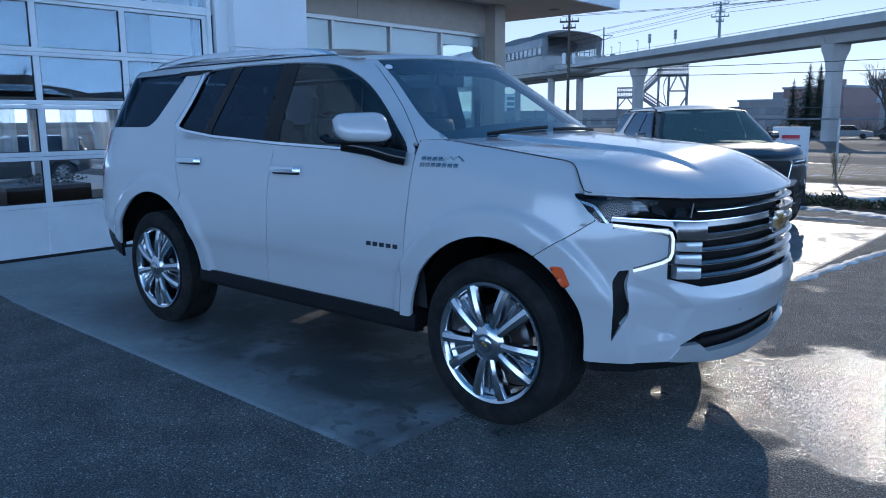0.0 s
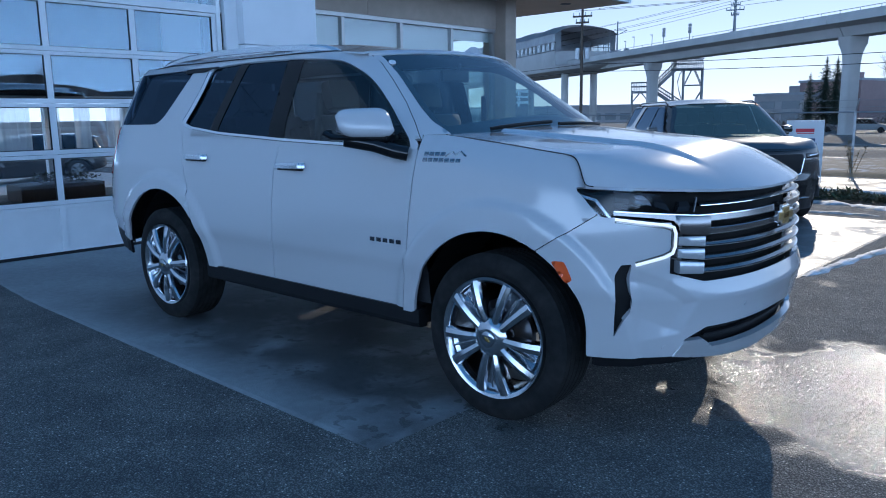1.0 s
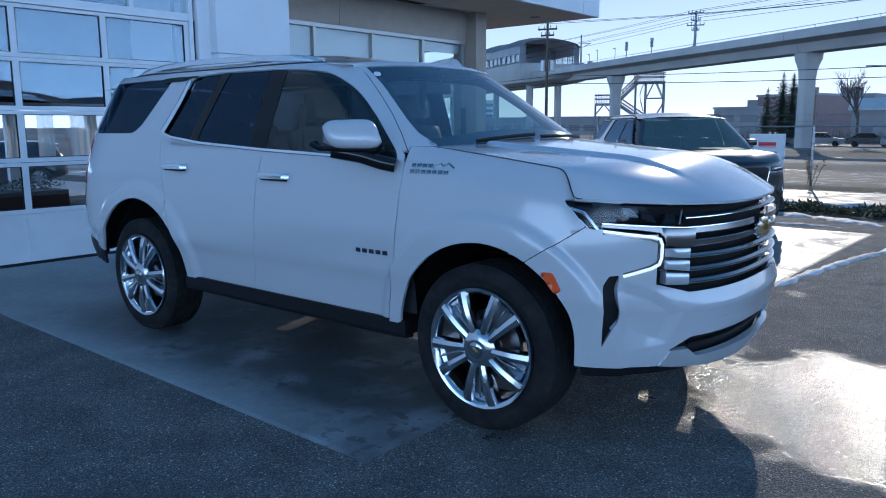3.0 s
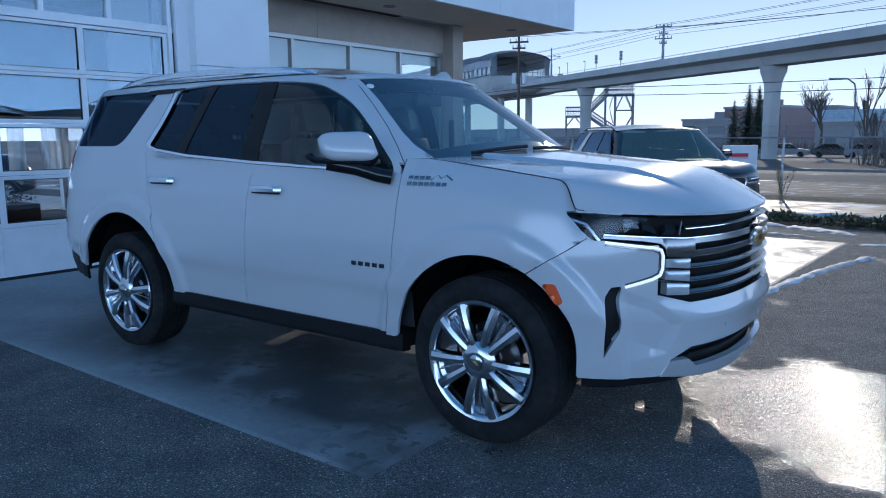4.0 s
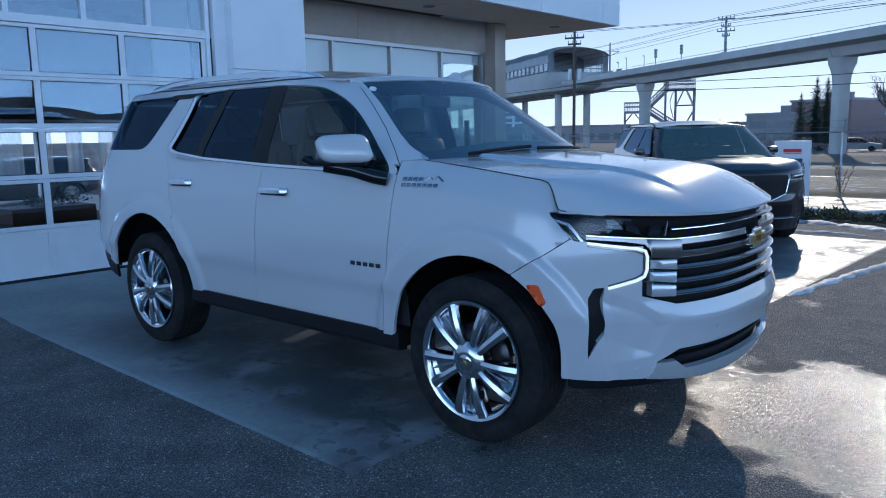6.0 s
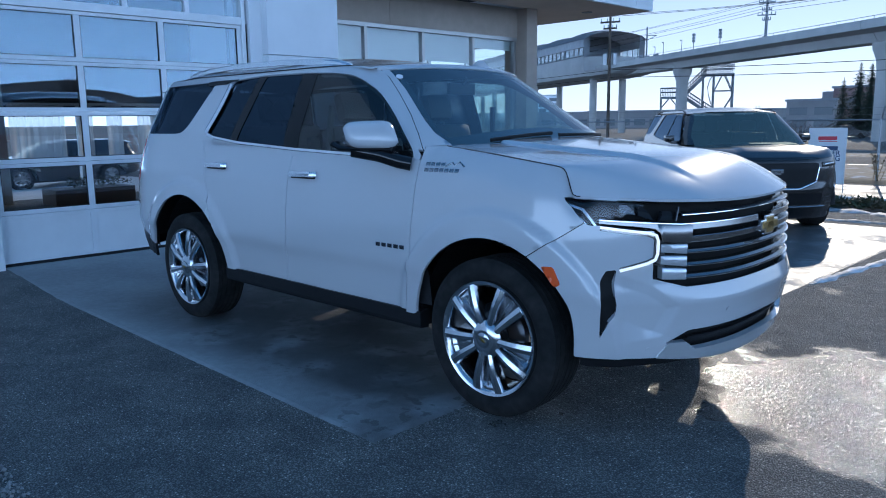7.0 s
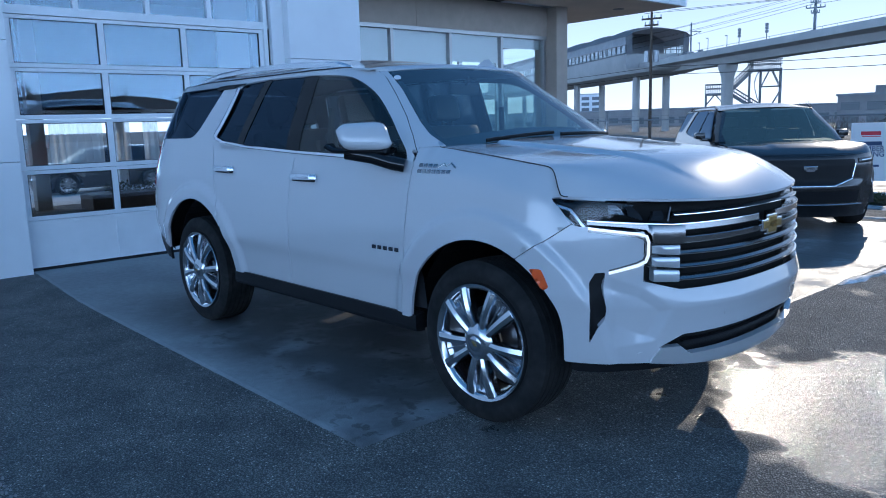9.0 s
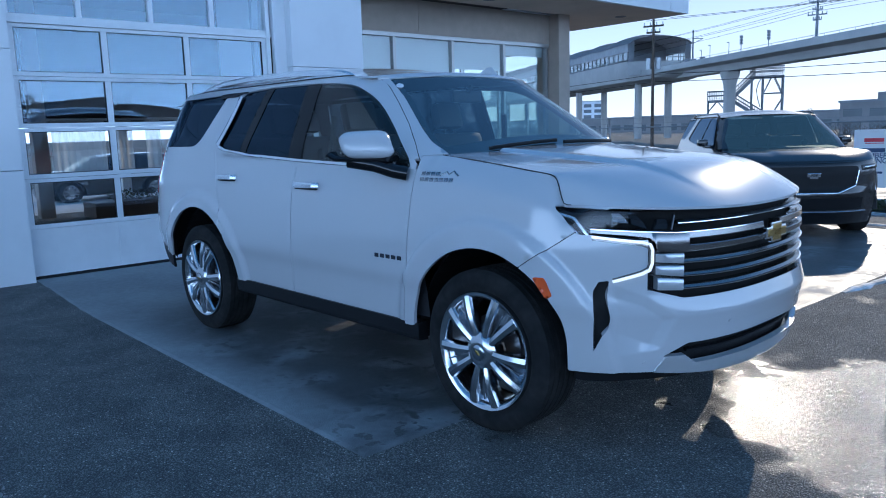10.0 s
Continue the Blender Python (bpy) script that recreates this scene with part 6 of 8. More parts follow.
def parked_suv(label, at, turn, scale, paint, nose=True, group="", z_ride=0.0):
    """A plain three-row SUV of the common shape, scaled to size."""
    c = thing("parked_suv", label, "car", group=group)
    c.matrix_world = pose(*at, 0, 0, turn) @ Matrix.Diagonal((*scale, 1)) @ Matrix.Translation((1.68, 0, 0))
    zs = steps(0.20, 1.32, 0.05)
    low_bonnet = lambda y, r: (bonnet(y, r)[0], bonnet(y, r)[1], bonnet(y, r)[2] - 0.075 * (1 - r))

    def side(x, y, z, u):
        a = np.abs(u)
        return np.minimum.reduce([arch_front(x, z), arch_rear(x, z), z - 0.36 + 0.13 * ramp01((x - 0.45) / 0.2), np.where(x < -0.50, 1.335 - z, seam_z(x) - 0.075 * ramp01((0.75 - x) / 1.1) - z)])
    part("body", skin(lower, np.r_[steps(-S_F - L_SIDE - S_R, S_F + L_SIDE + S_R, 0.045)], zs, side, 0.03), paint, c)
    bm = skin(low_bonnet, steps(-0.92, 0.92, 0.05), np.r_[np.linspace(0, 0.8, 14), np.linspace(0.84, 1.0, 7)], lambda x, y, z, u: 0.93 - np.abs(y), 0.0)
    bmesh.ops.reverse_faces(bm, faces=bm.faces[:])
    part("bonnet", bm, paint, c)

    def frame_in(x, y, z, u):
        edge = np.abs(y) - np.interp(z, SCREEN_Z, SCREEN_Y)
        return np.minimum.reduce([edge, -win_side(x, z), -win_quarter(x, z), z - 1.32, 1.866 - 0.045 * ramp01((x + 1.45) / 0.5) - z])
    us = np.r_[np.linspace(0.55, S_G, 14), steps(S_G, S_G + G_SIDE, 0.045)[1:], steps(S_G + G_SIDE, S_G + G_SIDE + S_R, 0.06)[1:]]
    zu = steps(1.29, 1.88, 0.035)
    side_pair("pillar_frame", upper, us, zu, frame_in, paint, c)
    bm = skin(lambda x, y: (x, y, roof_z(x, y)), steps(-4.06, -1.03, 0.12), steps(-0.74, 0.74, 0.07), lambda x, y, z, u: np.minimum(0.73 - np.abs(y), -1.04 - 0.11 * (np.abs(y) / 0.7) ** 2 - x), 0.0)
    bmesh.ops.recalc_face_normals(bm, faces=bm.faces[:])
    part("roof", bm, paint, c)
    cut = lambda a, b: (lambda x, y, z, u: np.minimum.reduce([win_side(x, z) + 0.004, x - a, b - x]))
    side_pair("front_side_window", upper, us, zu, cut(-1.70, 0), M_TINT, c, "", 0.0, -0.01)
    side_pair("rear_side_window", upper, us, zu, cut(-2.9, -1.76), M_TINT, c, "", 0.0, -0.01)
    side_pair("quarter_window", upper, us, zu, lambda x, y, z, u: win_quarter(x, z) + 0.004, M_TINT, c, "", 0.0, -0.01)
    part("windscreen", skin(upper, steps(-0.95, 0.95, 0.06), steps(1.24, 1.86, 0.05), lambda x, y, z, u: np.interp(z, SCREEN_Z, SCREEN_Y) - np.abs(y), 0.0), M_SCREEN, c)
    part("tailgate_glass", skin(upper, steps(S_G + G_SIDE + 0.75, S_G + G_SIDE + S_R, 0.1), steps(1.36, 1.82, 0.08), lambda x, y, z, u: 0 * x + 1, 0.0), M_TINT, c)
    part("tailgate_glass", skin(upper, steps(S_G + G_SIDE + 0.75, S_G + G_SIDE + S_R, 0.1), steps(1.36, 1.82, 0.08), lambda x, y, z, u: 0 * x + 1, 0.0, True), M_TINT, c)
    bm = bmesh.new()
    box(bm, -4.0, 0.6, -0.9, 0.9, 0.30, 0.46, 0.02)
    box(bm, -4.0, -0.5, -0.86, 0.86, 0.46, 0.62, 0.02)
    part("floor_pan", bm, M_BLACK, c)
    bm = bmesh.new()
    sweep(bm, [(-0.62, y, 1.28) for y in np.linspace(-0.86, 0.86, 5)], [(-0.34, 0.05), (0.14, 0.03), (0.12, -0.35), (-0.30, -0.35)])
    part("dashboard", bm, M_TRIM, c)
    for y in (-0.42, 0.42):
        seat(c, -1.30, y, 0.54)
    seat(c, -2.3, 0, 1.2)
    for s in (-1, 1):
        bm = bmesh.new()
        box(bm, -0.98, -0.82, min(s * 0.98, s * 1.13), max(s * 0.98, s * 1.13), 1.36, 1.48, 0.035)
        box(bm, -0.86, -0.76, min(s * 0.93, s * 1.05), max(s * 0.93, s * 1.05), 1.33, 1.38, 0.012)
        part("door_mirror", bm, paint, c, "", 40)
        bm = bmesh.new()
        sweep(bm, [(-1.33, s * 0.715, 1.87), (-1.5, s * 0.71, 1.915), (-3.2, s * 0.71, 1.915), (-3.45, s * 0.71, 1.87)], oval(0.016, 0.014, 8))
        part("roof_rail", bm, M_GLOSSBLACK, c, "", 50)
        for x in (0, -3.071):
            small_wheel(c, (x, s * 0.985, 0.414 * scale[0] / scale[2]), 0 if s < 0 else 180, tall=scale[0] / scale[2])
        for q in (ARCH_F, ARCH_R):
            bm = bmesh.new()
            lathe(bm, [(0.57, 0.5 * s), (0.57, 0.97 * s), (0.545, 0.99 * s)], 28)
            bmesh.ops.delete(bm, geom=[f for f in bm.faces if f.calc_center_median().z < -0.05], context="FACES")
            bmesh.ops.translate(bm, verts=bm.verts[:], vec=(q[0], 0, q[1]))
            part("wheel_well", bm, M_BLACK, c)
    if nose:
        # shield grille, thin lamps with hanging light strips, lower trim
        shield = convex([(-0.30, 0.70), (0.30, 0.70), (0.55, 0.80), (0.60, 1.08), (-0.60, 1.08), (-0.55, 0.80)], 60)
        part("grille", skin(lower, steps(-0.65, 0.65, 0.03), steps(0.66, 1.12, 0.025), lambda x, y, z, u: shield(u, z), 0.01, False, 0.006), M_BLACK, c, "black mesh grille")
        bm = bmesh.new()
        strip(bm, lower, [(-0.60, 1.02), (-0.555, 0.80), (-0.31, 0.695), (0.31, 0.695), (0.555, 0.80), (0.60, 1.02)], 0.022, 0.012, 0.004)
        part("grille_trim", bm, M_CHROME, c, "chrome grille trim", 40)
        bm = bmesh.new()
        p, nn = on(lower, 0.0, 0.955, 0.012)
        box(bm, p.x - 0.01, p.x + 0.012, -0.085, 0.085, p.z - 0.02, p.z + 0.040, 0.008)
        box(bm, p.x - 0.01, p.x + 0.012, -0.055, 0.055, p.z - 0.045, p.z + 0.03, 0.008)
        part("emblem", bm, M_CHROME, c, "silver shield emblem")
        for s in (-1, 1):
            bm = bmesh.new()
            strip(bm, lower, [(s * 0.66, 1.055), (s * 1.16, 1.075)], 0.075, 0.010, 0.0)
            lamp = part("head_lamp", bm, M_GLOSSBLACK, c, "slim head lamp", 40)
            bm = bmesh.new()
            strip(bm, lower, [(s * 0.70, 1.060), (s * 0.96, 1.070)], 0.026, 0.006, 0.010)
            part("lamp_strip", bm, M_LENSGREY, lamp, "", 40)
            bm = bmesh.new()
            strip(bm, lower, [(s * 1.02, 0.98), (s * 1.05, 0.60)], 0.020, 0.008, 0.0)
            part("light_strip", bm, M_LENSGREY, c, "", 40)
        part("lower_trim", bars_on(lower, lambda u: 0.42, -0.8, 0.8, 0.016, 0.012, 0.004), M_CHROME, c, "chrome lower trim")
        part("lower_intake", skin(lower, steps(-0.7, 0.7, 0.05), steps(0.45, 0.62, 0.04), lambda x, y, z, u: 0 * x + 1, 0.0, False, 0.004), M_BLACK, c)
    return c


parked_suv("dark car parked in the lot behind the bay", (-24.5, 5.05, -0.52), -90.0, (0.90, 0.92, 0.80), M_BLACKPAINT, False, "parked cars")
parked_suv("black SUV with shield grille parked at the apron's end", (-3.04, 8.14, -0.02), -49.0, (0.94, 0.955, 0.865), M_BLACKPAINT, group="parked cars")

# ---- road, verges, fence ----
def sheet(name, x0, x1, y0, y1, material, lift, label, category, nx=40, ny=6, rag=0.0, seed=1, parent=None):
    """A thin layer lying on the ground, with a ragged edge."""
    bm = bmesh.new()
    rng = random.Random(seed)
    vs = []
    for i in range(nx + 1):
        row = []
        x = x0 + (x1 - x0) * i / nx
        for j in range(ny + 1):
            y = y0 + (y1 - y0) * j / ny
            if j in (0, ny):
                y += rag * (noise.noise(Vector((x * 0.9, seed * 7.1 + j, 0))) + 0.5 * noise.noise(Vector((x * 3.1, seed + j, 4))))
            row.append(bm.verts.new((x, y, float(ground_z(x, y)) + (lift if 0 < j < ny and 0 < i < nx else -0.01))))
        vs.append(row)
    for i in range(nx):
        for j in range(ny):
            bm.faces.new((vs[i][j], vs[i + 1][j], vs[i + 1][j + 1], vs[i][j + 1]))
    ob = part(name, bm, material, parent, "", 60)
    return tagged(ob, label, category, kind="structure") if not parent else ob


M_SNOWGRASS = mat("snow_over_grass", (0.42, 0.43, 0.46), 0.8, vary=0.25, scale=6, second=(0.13, 0.10, 0.065), mixscale=2.2, bump=0.8, bscale=9, contrast=(0.30, 0.46))
M_ROADDUST = mat("dusty_road", (0.12, 0.098, 0.075), 0.9, vary=0.12, scale=4, second=(0.085, 0.072, 0.058), mixscale=0.4)
M_WETSLUSH = mat("slushy_paving", (0.13, 0.11, 0.09), 0.55, vary=0.18, scale=6, second=(0.48, 0.49, 0.52), mixscale=0.9, contrast=(0.56, 0.64), rvary=0.15)
sheet("driveway", -60, 60, 12.0, 16.0, M_WETSLUSH, 0.012, "slushy driveway with old snow in streaks", "driveway", 90, 6, 0.25, 3)
sheet("verge", -70, 60, 16.0, 17.3, M_DRYGRASS, 0.06, "dry grass strip under the fence", "grass", 120, 4, 0.15, 4)
sheet("verge", -80, 60, 17.3, 25.0, M_SNOWGRASS, 0.04, "verge of patchy snow over dead grass", "snow", 120, 10, 0.4, 5)
sheet("road", -200, 150, 25.0, 37.0, M_ROADDUST, 0.02, "dusty pale road beyond the fence", "road", 120, 4, 0.1, 6)
sheet("verge", -200, 150, 37.0, 55.0, M_SNOWGRASS, 0.05, "verge of patchy snow over dead grass", "snow", 140, 10, 0.6, 7)
sheet("road", -250, 200, 55.0, 75.0, M_ROADDUST, 0.02, "far road under the guideway", "road", 80, 4, 0.2, 8)


def fence():
    f = thing("fence", "grey chain-link fence with bent post tops", "fence")
    y, x0, x1, top = 16.55, -30.0, 9.0, 1.42
    posts = np.arange(-3.03 - 9 * 3.0, 9.1, 3.0)
    for x in posts:
        g = float(ground_z(x, y))
        bm = bmesh.new()
        rod(bm, (x, y, g - 0.1), (x, y, top + 0.02), 0.030, seg=8)
        rod(bm, (x, y, top), (x + 0.10, y - 0.16, top + 0.32), 0.018, seg=6)
        part("post", bm, M_GALV, f)
    bm = bmesh.new()
    rod(bm, (posts[0], y, top), (posts[-1], y, top), 0.022, seg=6)
    part("top_rail", bm, M_GALV, f)
    bm = bmesh.new()
    h = top - 0.0
    for k in np.arange(posts[0], posts[-1] - 1.5, 0.11):
        for s in (-1, 1):
            a = Vector((k if s > 0 else k + 1.5, y + 0.03 * 0, -0.12))
            b = Vector((k + 1.5 if s > 0 else k, y, top))
            rod(bm, a, b, 0.0013, seg=3, caps=False)
    tagged(part("wire_mesh", bm, M_GALV, f), kind="stuff")
    for dz in (0.12, 0.28):
        bm = bmesh.new()
        rod(bm, (posts[0], y - 0.16 * dz / 0.32, top + dz), (posts[-1], y - 0.16 * dz / 0.32, top + dz), 0.003, seg=4)
        part("barbed_wire", bm, M_STEEL, f)


def notice():
    s = thing("sign_board", "white notice board with red logo bar and dark lettering", "sign", (-2.99, 12.87, float(ground_z(-2.99, 12.87)) + 0.085), 17.0)
    s.matrix_world = s.matrix_world @ Matrix.Diagonal((0.86, 1.0, 0.93, 1.0))
    boxpart("board", -0.385, 0.385, -0.02, 0.02, 0.14, 1.36, M_SIGN, s, 0.006)
    boxpart("frame", -0.41, -0.386, -0.025, 0.025, -0.05, 1.385, M_WHITEMETAL, s, 0.004)
    boxpart("frame", 0.386, 0.41, -0.025, 0.025, -0.05, 1.385, M_WHITEMETAL, s, 0.004)
    boxpart("frame", -0.386, 0.386, -0.025, 0.025, 1.361, 1.385, M_WHITEMETAL, s, 0.004)
    boxpart("logo_bar", -0.20, 0.20, -0.026, -0.0205, 1.12, 1.20, M_SIGNRED, s, 0.0, "plain red logo bar")
    boxpart("logo_stripe", -0.18, 0.20, -0.026, -0.0205, 1.085, 1.10, M_SIGNRED, s)
    boxpart("name_bar", -0.23, 0.23, -0.026, -0.0205, 0.90, 0.985, M_SIGNBLUE, s, 0.0, "plain navy bar")
    face = lambda z: Matrix.Translation((0, -0.0215, z)) @ Matrix.Rotation(radians(90), 4, "X")
    text_part("lettering", "MEMBER", 0.155, M_SIGNBLUE, s, face(0.83), 0.002)
    text_part("lettering", "PRICING", 0.155, M_SIGNBLUE, s, face(0.712), 0.002)
    text_part("lettering", "+", 0.10, M_SIGNBLUE, s, face(0.57), 0.002)
    boxpart("name_bar", -0.12, 0.20, -0.026, -0.0205, 0.445, 0.49, M_SIGNBLUE, s, 0.0, "plain navy bar")
    text_part("lettering", "CARD", 0.075, M_SIGNBLUE, s, face(0.39), 0.002)


# ---- elevated guideway, station, stair tower ----
SPAN = 36.9
PIER_L, ALONG = Vector((-51.68, 98.86, 0)), Vector((0.853, -0.522, 0)).normalized()
ACROSS = Vector((ALONG.y, -ALONG.x, 0))


def along(s, side=0.0, z=0.0):
    return PIER_L + ALONG * s + ACROSS * side + Vector((0, 0, z))


def guideway():
    g = thing("guideway", "grey concrete elevated rail guideway on flared piers", "bridge")
    prof = [(-1.2, 8.5), (1.2, 8.5), (1.75, 9.35), (3.3, 9.62), (3.3, 10.45), (3.08, 10.45), (3.08, 9.95), (-3.08, 9.95), (-3.08, 10.45), (-3.3, 10.45), (-3.3, 9.62), (-1.75, 9.35)]
    for k in range(-4, 2):
        bm = bmesh.new()
        sweep(bm, [along(SPAN * k + 0.03), along(SPAN * (k + 1) - 0.03)], prof)
        part("girder", bm, M_BRIDGE, g)
        if k < 0:
            continue
        p = along(SPAN * k)
        gz = float(ground_z(p.x, p.y))
        bm = bmesh.new()
        rings = []
        ca, sa = ALONG, ACROSS
        for z, a, b in ((gz - 0.3, 0.62, 0.72), (5.9, 0.62, 0.72), (6.8, 0.70, 0.80), (7.5, 0.88, 1.0), (7.85, 1.0, 1.15), (8.49, 1.05, 1.2)):
            ring = []
            for u, v in oval(a, b, 16, 4):
                q = p + ca * u + sa * v
                ring.append(bm.verts.new((q.x, q.y, z)))
            rings.append(ring)
        for r, s in zip(rings[:-1], rings[1:]):
            for i in range(16):
                bm.faces.new((r[i], r[(i + 1) % 16], s[(i + 1) % 16], s[i]))
        bm.faces.new(rings[-1])
        bmesh.ops.recalc_face_normals(bm, faces=bm.faces[:])
        part("pier", bm, M_BRIDGE, g, "", 35)
    for side in (-3.2, 3.2):
        bm = bmesh.new()
        for s in np.arange(-12, 72, 2.4):
            rod(bm, along(s, side, 10.40), along(s, side, 10.72), 0.03, seg=4)
        rod(bm, along(-12, side, 10.72), along(72, side, 10.72), 0.025, seg=4)
        tagged(part("railing", bm, M_GALV, g), kind="stuff")
    for s, h in ((7.5, 1.6), (13.5, 1.5)):
        bm = bmesh.new()
        rod(bm, along(s, 3.0, 9.9), along(s, 3.0, 10.9 + h), 0.06, seg=6)
        q = along(s, 3.0, 10.9 + h)
        for k in range(3):
            box(bm, q.x - 0.16, q.x + 0.16, q.y - 0.16, q.y + 0.16, q.z - 0.40 * k - 0.34, q.z - 0.40 * k, 0.04)
        part("signal_post", bm, M_STEEL, g, "railway signal post")
    for s, h in ((3.9, 1.0), (-1.0, 1.2), (-3.4, 0.8), (-5.8, 1.5), (-8.2, 1.2), (-9.6, 1.4)):
        bm = bmesh.new()
        rod(bm, along(s, 2.6, 9.9), along(s, 2.6, 11.0 + h), 0.045, seg=6)
        rod(bm, along(s, 2.6, 11.0 + h), along(s - 0.5, 2.6, 11.05 + h), 0.07, 0.05, seg=6)
        part("platform_lamp", bm, M_STEEL, g, "small lamp post")

def station():
    """The station stands astride the guideway; its open end faces the yard."""
    st = thing("station", "grey elevated rail station with scalloped dark roof on round columns", "station")
    END, FAR, HALF = -22.0, -120.0, 5.6
    # platform body with a sloped belly, then a taper under the guideway
    bm = bmesh.new()
    secs = []
    for s, low, half, top in ((-10.5, 9.0, 2.6, 9.35), (-13.5, 8.65, 3.4, 9.4), (-17.5, 8.4, 4.6, 9.5), (END, 8.3, HALF, 9.6)):
        secs.append([bm.verts.new(along(s, a * half, z)) for a, z in ((-0.5, low), (0.5, low), (0.9, low + 0.35), (1, top), (-1, top), (-0.9, low + 0.35))])
    for p, q in zip(secs[:-1], secs[1:]):
        for i in range(6):
            bm.faces.new((p[i], p[(i + 1) % 6], q[(i + 1) % 6], q[i]))
    bm.faces.new(secs[0]), bm.faces.new(secs[-1])
    bmesh.ops.recalc_face_normals(bm, faces=bm.faces[:])
    part("platform_taper", bm, M_BRIDGE, st, "", 30)
    bm = bmesh.new()
    sweep(bm, [along(END - 0.01), along(FAR)], [(-0.5 * HALF, 8.3), (0.5 * HALF, 8.3), (0.9 * HALF, 8.75), (HALF, 9.9), (HALF, 12.0), (-HALF, 12.0), (-HALF, 9.9), (-0.9 * HALF, 8.75)])
    part("platform", bm, M_BRIDGE, st, "", 30)
    # roof: scallop after scallop, each a bulged shell over its bay
    for k in range(8):
        s0, s1 = END + 0.6 - 12.2 * k, END + 0.6 - 12.2 * (k + 1) + 0.15
        bm = bmesh.new()
        rows = []
        for t in np.linspace(0, 1, 9):
            s = s0 + (s1 - s0) * t
            bulge = 0.55 * math.sin(math.pi * t) ** 0.8
            row = []
            for a in np.linspace(-1, 1, 11):
                z = 14.7 + (1.35 + bulge + 0.10 * k) * max(0.0, math.cos(a * math.pi / 2)) ** 0.55 + bulge * 0.35
                row.append(bm.verts.new(along(s, a * (HALF + 0.3), z)))
            rows.append(row)
        for p, q in zip(rows[:-1], rows[1:]):
            for i in range(10):
                bm.faces.new((p[i], q[i], q[i + 1], p[i + 1]))
        bmesh.ops.solidify(bm, geom=bm.faces[:], thickness=0.25)
        part("roof_shell", bm, M_FARROOF, st, "dark scalloped roof shell", 40)
    for side in (-1, 1):
        bm = bmesh.new()
        sweep(bm, [along(END, side * HALF), along(FAR, side * HALF)], [(-0.12, 13.55), (0.12, 13.55), (0.12, 14.9), (-0.12, 14.9)])
        part("eave_panel", bm, M_FARROOF, st, "dark panel under the eave")
        bm = bmesh.new()
        for s in np.arange(END - 0.3, FAR + 2, -2.03):
            rod(bm, along(s, side * HALF, 12.0), along(s, side * HALF, 13.6), 0.09, seg=4)
        rod(bm, along(END, side * HALF, 12.15), along(FAR, side * HALF, 12.15), 0.10, seg=4)
        tagged(part("mullion", bm, M_STEEL, st), kind="stuff")
        for k in range(24):
            s = END - 0.5 - 4.06 * k
            bm = bmesh.new()
            bm.faces.new([bm.verts.new(along(u, side * HALF * 0.99, z)) for u, z in ((s, 12.2), (s - 3.8, 12.2), (s - 3.8, 13.5), (s, 13.5))])
            bmesh.ops.solidify(bm, geom=bm.faces[:], thickness=0.05)
            part("window_pane", bm, M_STATION, st, "bluish glass pane")
    # open end: gable ring, inner stair and railings in the dark
    for a, b in ((-HALF, -4.6), (4.6, HALF)):
        bm = bmesh.new()
        q = [along(END + 0.1, v, z) for v, z in ((a, 11.9), (b, 11.9), (b, 15.6 if abs(b) < 5 else 14.6), (a, 15.6 if abs(a) < 5 else 14.6))]
        bm.faces.new([bm.verts.new(v) for v in q])
        bmesh.ops.solidify(bm, geom=bm.faces[:], thickness=0.3)
        part("end_pier", bm, M_FARROOF, st)
    bm = bmesh.new()
    bm.faces.new([bm.verts.new(along(END - 9, v, z)) for v, z in ((-HALF, 12.0), (HALF, 12.0), (HALF, 14.9), (3, 16.2), (-3, 16.2), (-HALF, 14.9))])
    bmesh.ops.solidify(bm, geom=bm.faces[:], thickness=0.2)
    part("cross_wall", bm, M_FARROOF, st, "dark wall inside the station hall")
    for z in (12.6, 13.1):
        bm = bmesh.new()
        rod(bm, along(END + 0.2, -4.6, z), along(END + 0.2, 4.6, z), 0.05, seg=5)
        part("end_railing", bm, M_GALV, st)
    for i, s in enumerate((-24.2, -53.2, -82.2, -111.0)):
        for side in (-2.75, 2.75):
            p = along(s, side)
            bm = bmesh.new()
            rod(bm, (p.x, p.y, -1.6), (p.x, p.y, 8.5), 0.62, seg=20)
            part("column", bm, M_BRIDGE, st, "round concrete column", 40)
    # pole with a bracket and cabinets where the platform ends
    bm = bmesh.new()
    p = along(END + 1.5, -5.2)
    rod(bm, (p.x, p.y, 11.0), (p.x, p.y, 16.8), 0.16, 0.12, 8)
    rod(bm, (p.x, p.y, 15.4), (p.x + 1.5, p.y + 0.6, 15.3), 0.06, seg=5)
    rod(bm, (p.x, p.y, 14.6), (p.x + 1.5, p.y + 0.6, 15.3), 0.05, seg=5)
    part("bracket_pole", bm, M_STEEL, st)
    for s, side, h in ((END + 3.0, -3.6, 1.4), (END + 5.5, -3.2, 1.1), (END + 8.0, -3.4, 1.2)):
        q = along(s, side, 0)
        bm = bmesh.new()
        box(bm, q.x - 0.35, q.x + 0.35, q.y - 0.3, q.y + 0.3, 9.9, 10.6 + h, 0.05)
        part("platform_cabinet", bm, M_STEEL, st)


